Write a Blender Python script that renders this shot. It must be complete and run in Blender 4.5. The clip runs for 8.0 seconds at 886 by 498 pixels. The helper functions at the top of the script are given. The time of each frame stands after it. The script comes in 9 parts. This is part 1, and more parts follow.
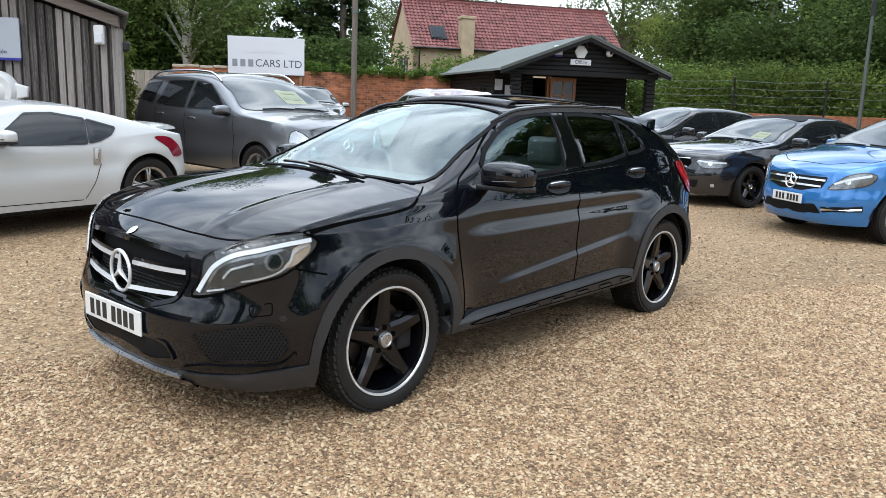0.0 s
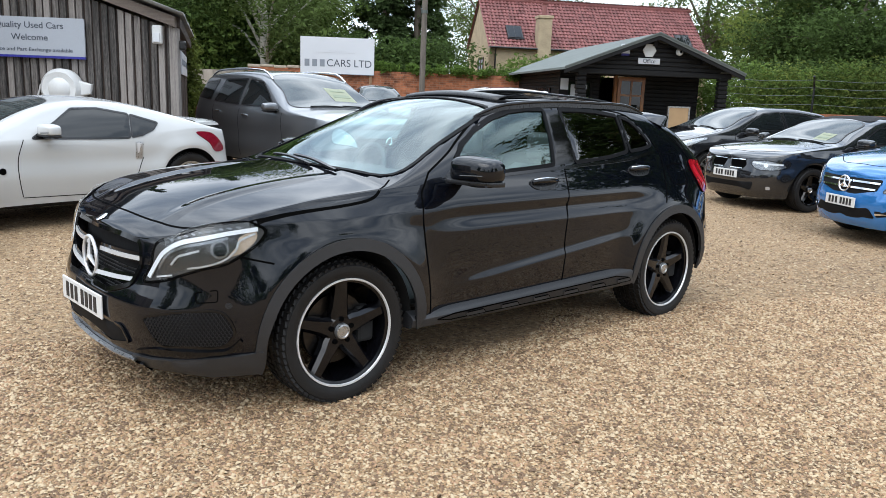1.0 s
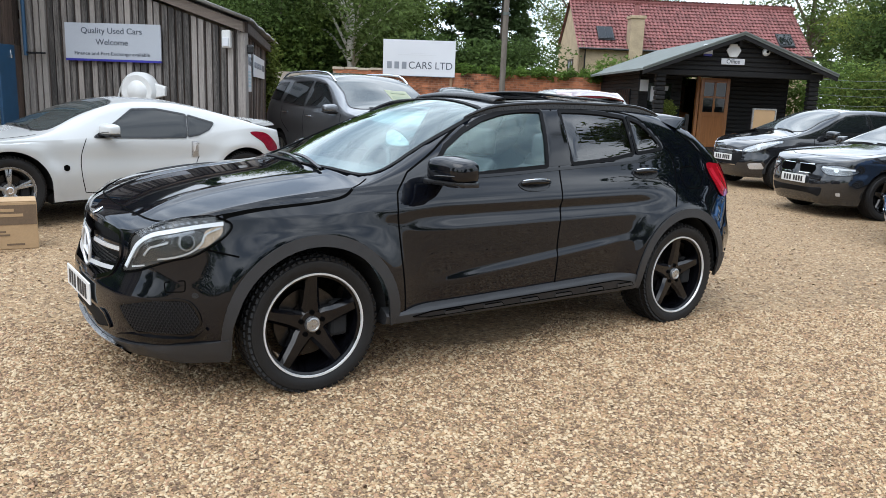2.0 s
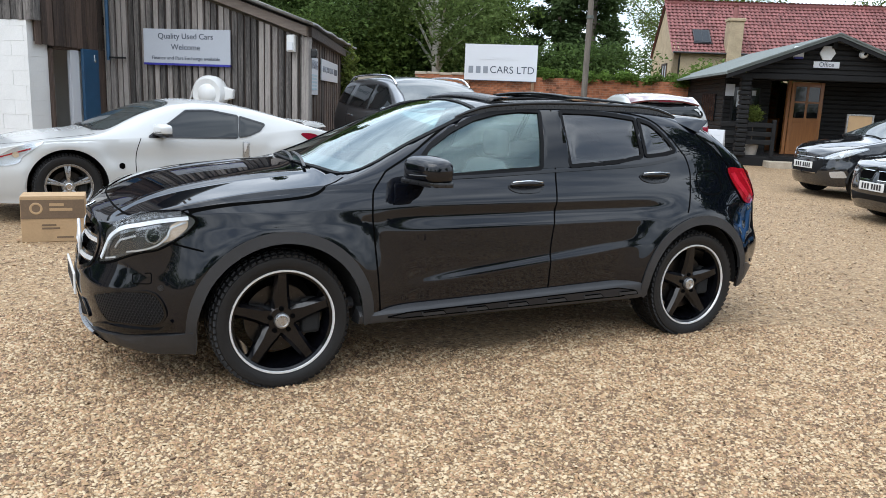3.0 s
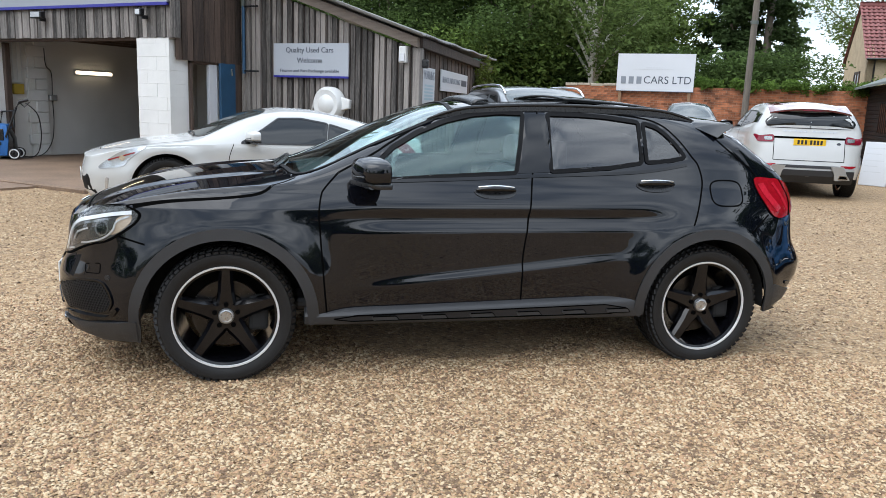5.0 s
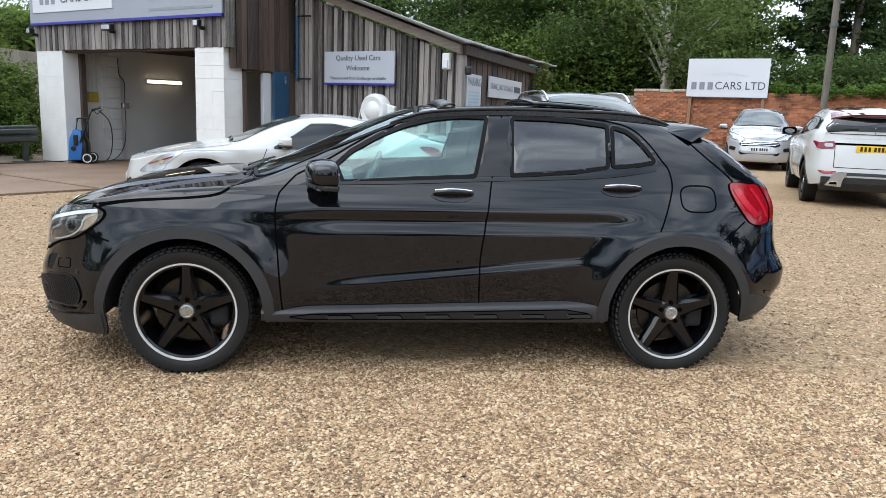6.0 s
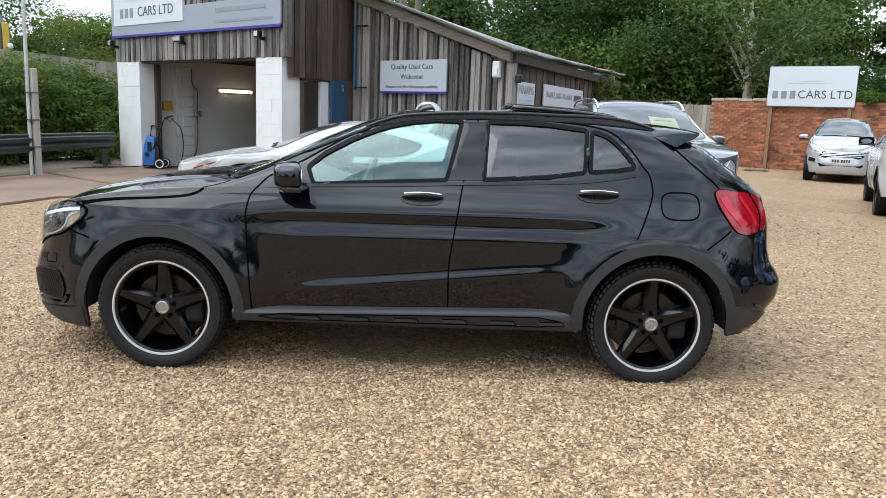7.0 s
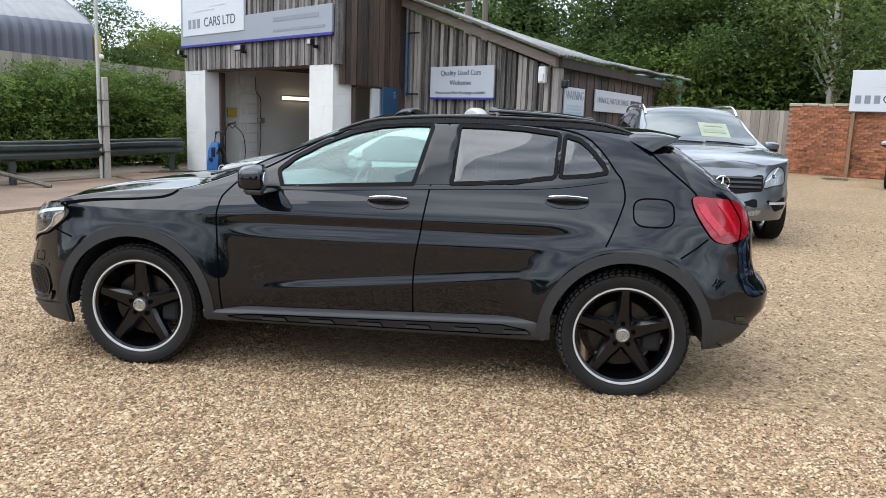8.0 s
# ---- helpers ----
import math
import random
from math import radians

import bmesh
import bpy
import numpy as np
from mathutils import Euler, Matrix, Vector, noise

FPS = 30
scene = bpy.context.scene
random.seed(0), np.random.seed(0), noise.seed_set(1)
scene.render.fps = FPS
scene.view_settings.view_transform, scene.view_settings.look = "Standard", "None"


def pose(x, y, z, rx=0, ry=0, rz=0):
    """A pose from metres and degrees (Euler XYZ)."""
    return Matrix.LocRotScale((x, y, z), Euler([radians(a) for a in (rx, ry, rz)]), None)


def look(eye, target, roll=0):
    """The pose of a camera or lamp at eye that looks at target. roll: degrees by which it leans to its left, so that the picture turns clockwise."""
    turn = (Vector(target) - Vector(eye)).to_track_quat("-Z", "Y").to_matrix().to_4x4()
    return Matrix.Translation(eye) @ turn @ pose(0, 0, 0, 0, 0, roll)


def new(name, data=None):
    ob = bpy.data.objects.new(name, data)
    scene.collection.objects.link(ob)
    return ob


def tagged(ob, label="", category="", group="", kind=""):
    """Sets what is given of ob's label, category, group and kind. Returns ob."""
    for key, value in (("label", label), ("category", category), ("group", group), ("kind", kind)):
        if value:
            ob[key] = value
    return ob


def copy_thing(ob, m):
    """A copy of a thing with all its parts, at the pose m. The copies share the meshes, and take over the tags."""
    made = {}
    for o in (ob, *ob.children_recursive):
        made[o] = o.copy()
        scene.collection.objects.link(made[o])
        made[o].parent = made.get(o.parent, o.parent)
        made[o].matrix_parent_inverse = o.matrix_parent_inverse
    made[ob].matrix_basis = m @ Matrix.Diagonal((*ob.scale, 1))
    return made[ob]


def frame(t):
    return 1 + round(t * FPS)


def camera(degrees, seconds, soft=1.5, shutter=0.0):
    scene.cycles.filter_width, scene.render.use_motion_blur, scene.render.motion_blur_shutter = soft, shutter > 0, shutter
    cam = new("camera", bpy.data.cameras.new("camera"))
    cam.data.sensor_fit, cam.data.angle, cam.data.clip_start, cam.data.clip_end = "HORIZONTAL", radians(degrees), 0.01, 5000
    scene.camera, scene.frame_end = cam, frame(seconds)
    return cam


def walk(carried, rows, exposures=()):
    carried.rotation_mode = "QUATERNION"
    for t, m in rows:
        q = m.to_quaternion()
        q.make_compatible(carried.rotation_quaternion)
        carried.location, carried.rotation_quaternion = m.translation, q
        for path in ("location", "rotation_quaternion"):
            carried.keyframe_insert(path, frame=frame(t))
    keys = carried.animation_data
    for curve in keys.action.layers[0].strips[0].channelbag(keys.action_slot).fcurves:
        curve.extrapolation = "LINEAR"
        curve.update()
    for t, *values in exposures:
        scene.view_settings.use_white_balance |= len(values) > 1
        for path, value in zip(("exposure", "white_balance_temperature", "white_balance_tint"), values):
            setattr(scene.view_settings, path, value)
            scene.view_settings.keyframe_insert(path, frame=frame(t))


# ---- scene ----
cam = camera(60.0, 8.0, soft=0.75)
METRES, EYE, TILT, LEAN, TURN = 4.962, 1.462, -0.65, 0.525, -7.5
ROWS = [
    (0.0, 0.0, 0.0, 0.0, 0.45, -10.31, -2.48),
    (0.5, 0.0566, 0.0086, -0.0017, 3.48, -10.39, -2.62),
    (1.0, 0.117, 0.0112, -0.0022, 6.66, -10.54, -2.72),
    (1.5, 0.1785, 0.0085, 0.0021, 10.18, -10.67, -2.74),
    (3.0, 0.3543, 0.0689, 0.0022, 21.03, -10.71, -2.98),
    (3.5, 0.4033, 0.1001, 0.0003, 24.49, -10.69, -3.09),
    (4.0, 0.4555, 0.1275, 0.0006, 27.87, -10.6, -3.12),
    (5.5, 0.6076, 0.2366, 0.0017, 37.53, -10.3, -2.73),
    (6.0, 0.667, 0.274, 0.004, 40.64, -10.17, -2.74),
    (6.5, 0.7055, 0.3217, 0.003, 43.91, -9.97, -2.82),
    (7.0, 0.7573, 0.3647, 0.0028, 47.17, -9.74, -2.87),
    (7.5, 0.8058, 0.4081, 0.0045, 50.27, -9.59, -2.9),
    (8.0, 0.8332, 0.4663, 0.0053, 53.36, -9.53, -2.8),
]
walk(cam, [(t, pose(0, 0, EYE, TILT, LEAN, TURN) @ pose(METRES * x, METRES * y, METRES * z, 90 + pitch, roll, yaw)) for t, x, y, z, yaw, pitch, roll in ROWS],
     exposures=[(0.0, -0.08), (8.0, 0.05)])

# ---- world and sun: a bright, mostly clouded sky ----
SUN_ELEV, SUN_AZ = radians(56), radians(202)
world = bpy.data.worlds.new("world")
scene.world = world
world.use_nodes = True
wn, wl = world.node_tree.nodes, world.node_tree.links
wn.clear()
w_out = wn.new("ShaderNodeOutputWorld")
w_bg = wn.new("ShaderNodeBackground")
w_sky = wn.new("ShaderNodeTexSky")
w_sky.sky_type = "NISHITA"
w_sky.sun_disc = False
w_sky.sun_elevation = SUN_ELEV
w_sky.sun_rotation = SUN_AZ
w_co = wn.new("ShaderNodeTexCoord")
w_map = wn.new("ShaderNodeMapping")
w_map.inputs["Scale"].default_value = (1.0, 1.0, 2.2)
w_noise = wn.new("ShaderNodeTexNoise")
w_noise.inputs["Scale"].default_value = 2.3
w_noise.inputs["Detail"].default_value = 6
w_ramp = wn.new("ShaderNodeValToRGB")
w_ramp.color_ramp.elements[0].position = 0.30
w_ramp.color_ramp.elements[0].color = (0.45, 0.45, 0.45, 1)
w_ramp.color_ramp.elements[1].position = 0.62
w_ramp.color_ramp.elements[1].color = (0.97, 0.97, 0.97, 1)
w_tone = wn.new("ShaderNodeTexNoise")
w_tone.inputs["Scale"].default_value = 4.5
w_tone.inputs["Detail"].default_value = 5
w_cloud = wn.new("ShaderNodeValToRGB")
w_cloud.color_ramp.elements[0].position = 0.36
w_cloud.color_ramp.elements[0].color = (5.4, 6.4, 7.8, 1)
w_cloud.color_ramp.elements[1].position = 0.64
w_cloud.color_ramp.elements[1].color = (12.6, 13.7, 15.0, 1)
w_mix = wn.new("ShaderNodeMix")
w_mix.data_type = "RGBA"
wl.new(w_co.outputs["Generated"], w_map.inputs["Vector"])
wl.new(w_map.outputs["Vector"], w_noise.inputs["Vector"])
wl.new(w_map.outputs["Vector"], w_tone.inputs["Vector"])
wl.new(w_noise.outputs["Fac"], w_ramp.inputs["Fac"])
wl.new(w_tone.outputs["Fac"], w_cloud.inputs["Fac"])
wl.new(w_ramp.outputs["Color"], w_mix.inputs[0])
wl.new(w_sky.outputs["Color"], w_mix.inputs[6])
wl.new(w_cloud.outputs["Color"], w_mix.inputs[7])
# an overcast sky is brighter overhead than at the horizon
w_sep = wn.new("ShaderNodeSeparateXYZ")
w_up = wn.new("ShaderNodeMapRange")
w_up.inputs["From Min"].default_value = 0.0
w_up.inputs["From Max"].default_value = 1.0
w_up.inputs["To Min"].default_value = 0.85
w_up.inputs["To Max"].default_value = 2.1
w_gain = wn.new("ShaderNodeVectorMath")
w_gain.operation = "SCALE"
wl.new(w_co.outputs["Generated"], w_sep.inputs["Vector"])
wl.new(w_sep.outputs["Z"], w_up.inputs["Value"])
wl.new(w_mix.outputs[2], w_gain.inputs[0])
wl.new(w_up.outputs["Result"], w_gain.inputs["Scale"])
wl.new(w_gain.outputs["Vector"], w_bg.inputs["Color"])
w_bg.inputs["Strength"].default_value = 0.15
wl.new(w_bg.outputs["Background"], w_out.inputs["Surface"])

sun_data = bpy.data.lights.new("sun", "SUN")
sun_data.energy = 1.75
sun_data.angle = radians(60)
sun_data.color = (1.0, 0.98, 0.955)
sun = new("sun", sun_data)
sun.matrix_world = look((math.sin(SUN_AZ) * math.cos(SUN_ELEV) * 60, math.cos(SUN_AZ) * math.cos(SUN_ELEV) * 60, math.sin(SUN_ELEV) * 60), (0, 0, 0))

# ---- materials ----
def mat(name, base, rough=0.5, metal=0.0, var=0.12, scale=6.0, fine=60.0, bump=0.0, bump_scale=80.0, coat=0.0, spec=0.5, island=0.0, stretch=(1, 1, 1), each=0.0, coords="Object"):
    """A surface with variation at two scales, wear in its roughness and fine relief."""
    m = bpy.data.materials.new(name)
    m.use_nodes = True
    nt = m.node_tree
    n, l = nt.nodes, nt.links
    b = n["Principled BSDF"]
    b.inputs["Metallic"].default_value = metal
    b.inputs["Coat Weight"].default_value = coat
    b.inputs["Coat Roughness"].default_value = 0.03
    b.inputs["Specular IOR Level"].default_value = spec
    co = n.new("ShaderNodeTexCoord")
    mp = n.new("ShaderNodeMapping")
    mp.inputs["Scale"].default_value = stretch
    l.new(co.outputs[coords], mp.inputs["Vector"])
    big = n.new("ShaderNodeTexNoise")
    big.inputs["Scale"].default_value = scale
    big.inputs["Detail"].default_value = 4
    small = n.new("ShaderNodeTexNoise")
    small.inputs["Scale"].default_value = fine
    small.inputs["Detail"].default_value = 3
    l.new(mp.outputs["Vector"], big.inputs["Vector"])
    l.new(mp.outputs["Vector"], small.inputs["Vector"])
    add = n.new("ShaderNodeMath")
    add.operation = "ADD"
    l.new(big.outputs["Fac"], add.inputs[0])
    l.new(small.outputs["Fac"], add.inputs[1])
    total = add.outputs[0]
    if island:
        g = n.new("ShaderNodeNewGeometry")
        mul = n.new("ShaderNodeMath")
        mul.operation = "MULTIPLY_ADD"
        mul.inputs[1].default_value = island
        l.new(g.outputs["Random Per Island"], mul.inputs[0])
        l.new(total, mul.inputs[2])
        off = n.new("ShaderNodeMath")
        off.operation = "SUBTRACT"
        off.inputs[1].default_value = island / 2
        l.new(mul.outputs[0], off.inputs[0])
        total = off.outputs[0]
    if each:
        g = n.new("ShaderNodeObjectInfo")
        mul = n.new("ShaderNodeMath")
        mul.operation = "MULTIPLY_ADD"
        mul.inputs[1].default_value = each
        l.new(g.outputs["Random"], mul.inputs[0])
        l.new(total, mul.inputs[2])
        off = n.new("ShaderNodeMath")
        off.operation = "SUBTRACT"
        off.inputs[1].default_value = each / 2
        l.new(mul.outputs[0], off.inputs[0])
        total = off.outputs[0]
    rng = n.new("ShaderNodeMapRange")
    rng.inputs["From Min"].default_value = 0.6
    rng.inputs["From Max"].default_value = 1.4
    l.new(total, rng.inputs["Value"])
    ramp = n.new("ShaderNodeValToRGB")
    lo = [max(0, c * (1 - var)) for c in base]
    hi = [min(1, c * (1 + var)) for c in base]
    ramp.color_ramp.elements[0].color = (*lo, 1)
    ramp.color_ramp.elements[1].color = (*hi, 1)
    l.new(rng.outputs["Result"], ramp.inputs["Fac"])
    l.new(ramp.outputs["Color"], b.inputs["Base Color"])
    rr = n.new("ShaderNodeMapRange")
    rr.inputs["To Min"].default_value = max(0.0, rough * 0.88)
    rr.inputs["To Max"].default_value = min(1.0, rough * 1.12)
    l.new(small.outputs["Fac"], rr.inputs["Value"])
    l.new(rr.outputs["Result"], b.inputs["Roughness"])
    if bump:
        bn = n.new("ShaderNodeTexNoise")
        bn.inputs["Scale"].default_value = bump_scale
        bn.inputs["Detail"].default_value = 4
        l.new(mp.outputs["Vector"], bn.inputs["Vector"])
        bp = n.new("ShaderNodeBump")
        bp.inputs["Strength"].default_value = bump
        bp.inputs["Distance"].default_value = 0.01
        l.new(bn.outputs["Fac"], bp.inputs["Height"])
        l.new(bp.outputs["Normal"], b.inputs["Normal"])
    return m


def ramp_of(m):
    return [q for q in m.node_tree.nodes if q.type == "VALTORGB"][0].color_ramp


def glass_mat(name, tint, rough=0.01, ior=2.0, film=(1, 1, 1)):
    """Thin tinted glazing: clear through, with a mirror film that grows at grazing angles."""
    m = bpy.data.materials.new(name)
    m.use_nodes = True
    n, l = m.node_tree.nodes, m.node_tree.links
    n.clear()
    out = n.new("ShaderNodeOutputMaterial")
    tr = n.new("ShaderNodeBsdfTransparent")
    tr.inputs["Color"].default_value = (*tint, 1)
    gl = n.new("ShaderNodeBsdfGlossy")
    gl.inputs["Roughness"].default_value = rough
    gl.inputs["Color"].default_value = (*film, 1)
    lw = n.new("ShaderNodeLayerWeight")
    lw.inputs["Blend"].default_value = 0.5
    pw = n.new("ShaderNodeMath")
    pw.operation = "POWER"
    pw.inputs[1].default_value = 4.0
    fr = n.new("ShaderNodeMath")
    fr.operation = "MULTIPLY_ADD"
    f0 = ((ior - 1) / (ior + 1)) ** 2
    fr.inputs[1].default_value, fr.inputs[2].default_value = 1 - f0, f0
    l.new(lw.outputs["Facing"], pw.inputs[0])
    l.new(pw.outputs[0], fr.inputs[0])
    mx = n.new("ShaderNodeMixShader")
    l.new(fr.outputs[0], mx.inputs["Fac"])
    l.new(tr.outputs["BSDF"], mx.inputs[1])
    l.new(gl.outputs["BSDF"], mx.inputs[2])
    l.new(mx.outputs["Shader"], out.inputs["Surface"])
    return m


def glow_mat(name, colour, strength):
    m = bpy.data.materials.new(name)
    m.use_nodes = True
    b = m.node_tree.nodes["Principled BSDF"]
    b.inputs["Base Color"].default_value = (*colour, 1)
    b.inputs["Emission Color"].default_value = (*colour, 1)
    b.inputs["Emission Strength"].default_value = strength
    return m


def paint(name, base, rough=0.06, flake=0.0):
    return mat(name, base, rough=rough, metal=flake, var=0.06, scale=1.5, fine=400, coat=1.0, spec=0.5)


M_BLACK = mat("black_paint", (0.0020, 0.0026, 0.0046), rough=0.02, var=0.06, scale=1.5, fine=400, spec=0.5)
M_WHITE = mat("white_paint", (0.455, 0.463, 0.455), rough=0.22, var=0.06, scale=1.5, fine=400, coat=0.45)
M_GREY = paint("grey_paint", (0.155, 0.163, 0.174), 0.32, 0.75)
M_BLUE = paint("blue_paint", (0.0301, 0.172, 0.4472), 0.12, 0.35)
M_SILVER = paint("silver_paint", (0.43, 0.445, 0.46), 0.2, 0.35)
M_DARK = paint("dark_paint", (0.012, 0.013, 0.015))
M_RUBBER = mat("tyre_rubber", (0.0095, 0.0090, 0.0088), spec=0.28, rough=0.55, var=0.3, scale=9, bump=0.25, bump_scale=140)
M_CLAD = mat("grey_plastic", (0.020, 0.0208, 0.0228), rough=0.5, var=0.15, bump=0.15, bump_scale=500)
M_SILL = mat("dark_satin_plastic", (0.012, 0.0126, 0.0145), rough=0.36, spec=0.35, var=0.15, bump=0.1, bump_scale=400)
M_TRIM = mat("black_trim", (0.009, 0.009, 0.010), rough=0.28, var=0.2)
M_GLOSS = mat("gloss_black", (0.003, 0.003, 0.0035), rough=0.08, var=0.1, spec=0.4)
M_SPOKE = mat("satin_black", (0.0025, 0.0026, 0.0036), rough=0.11, var=0.1, spec=0.38)
M_SEAL = mat("rubber_seal", (0.003, 0.003, 0.0035), rough=0.6, var=0.1, spec=0.12)
M_GAP = mat("panel_gap", (0.0015, 0.0015, 0.0015), rough=0.95, spec=0.03)
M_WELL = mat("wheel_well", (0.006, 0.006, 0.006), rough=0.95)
M_CHROME = mat("chrome", (0.86, 0.87, 0.88), rough=0.10, metal=1.0, var=0.05)
M_ALLOY = mat("polished_alloy", (0.72, 0.72, 0.73), rough=0.22, metal=1.0, var=0.08)
M_ALLOYG = mat("grey_alloy", (0.42, 0.43, 0.44), rough=0.28, metal=0.9, var=0.1)
M_STEEL = mat("brake_steel", (0.042, 0.040, 0.039), rough=0.30, metal=1.0, var=0.25, scale=20)
M_LENS = glass_mat("lamp_lens", (0.93, 0.95, 0.96), 0.01, 1.32)
M_LAMPD = mat("lamp_dark_inside", (0.085, 0.083, 0.080), rough=0.25, metal=0.75, var=0.2)
M_HOUSING = mat("lamp_housing", (0.05, 0.048, 0.046), rough=0.35, metal=0.3, var=0.2)
M_AMBER = mat("lamp_warm_clear", (0.46, 0.36, 0.27), rough=0.2, metal=0.4, var=0.25, scale=20)
M_SATIN = mat("satin_silver", (0.6536, 0.6622, 0.6708), rough=0.34, metal=0.45, var=0.05)
M_LAMP = mat("lamp_inside", (0.55, 0.56, 0.57), rough=0.24, metal=0.6, var=0.2)
M_LAMPG = mat("lamp_grey_inside", (0.26, 0.263, 0.268), rough=0.2, metal=0.75, var=0.25)
M_LED = mat("lamp_white", (0.688, 0.7052, 0.7224), rough=0.25, var=0.05)
M_RED = mat("tail_red", (0.25, 0.004, 0.011), rough=0.1, var=0.2, scale=30, coat=0.25)
M_REDD = mat("tail_deep_red", (0.17, 0.006, 0.018), rough=0.1, var=0.3, scale=30, coat=0.25)
M_RED2 = mat("tail_bright", (0.40, 0.013, 0.028), rough=0.12, var=0.2, scale=30, coat=0.25)
M_GLASS = glass_mat("clear_glass", (0.68, 0.92, 0.885), 0.01, 1.85, (0.80, 1.0, 0.97))
M_SCREEN = glass_mat("windscreen_glass", (0.62, 0.78, 0.77), 0.01, 1.9, (0.90, 1.0, 1.0))
M_TINT = glass_mat("privacy_glass", (0.10, 0.105, 0.11), 0.01, 1.76)
M_DGLASS = mat("dark_glass", (0.008, 0.010, 0.011), rough=0.03, var=0.1, spec=0.5)
# windscreens only: base colour lightened to stand for the sky they reflect
M_DSCREEN = mat("screen_dark_glass", (0.05, 0.060, 0.060), rough=0.03, var=0.4, scale=3, spec=0.9)
M_SEAT = mat("seat_leather", (0.05, 0.05, 0.052), rough=0.5, bump=0.2, bump_scale=200)
M_CABIN = mat("cabin_plastic", (0.06, 0.06, 0.062), rough=0.55)
M_PLATE_W = mat("plate_white", (0.6364, 0.6364, 0.6192), rough=0.35, var=0.05)
M_PLATE_Y = mat("plate_yellow", (0.688, 0.43, 0.0172), rough=0.35, var=0.05)
M_INK = mat("black_print", (0.012, 0.012, 0.014), rough=0.5)
M_MESH = mat("intake_mesh", (0.006, 0.006, 0.0065), rough=0.7, var=0.4, scale=80, spec=0.15)
M_FIGURE = mat("price_ink", (0.1892, 0.2236, 0.1462), rough=0.5)
M_STICKER = mat("price_card", (0.24, 0.262, 0.17), rough=0.5, var=0.1)

M_GRAVEL = mat("gravel_stones", (0.42, 0.31, 0.19), rough=0.82, var=0.35, island=1.3, bump=0.2, bump_scale=90)
e = ramp_of(M_GRAVEL).elements
e[0].color, e[1].color = (0.144, 0.088, 0.050, 1), (0.480, 0.370, 0.234, 1)
for p, c in ((0.10, (0.240, 0.148, 0.078)), (0.24, (0.346, 0.217, 0.108)), (0.36, (0.355, 0.208, 0.130)), (0.48, (0.298, 0.190, 0.097)), (0.60, (0.394, 0.254, 0.130)), (0.72, (0.317, 0.231, 0.143)), (0.86, (0.422, 0.282, 0.147))):
    ramp_of(M_GRAVEL).elements.new(p).color = (*c, 1)


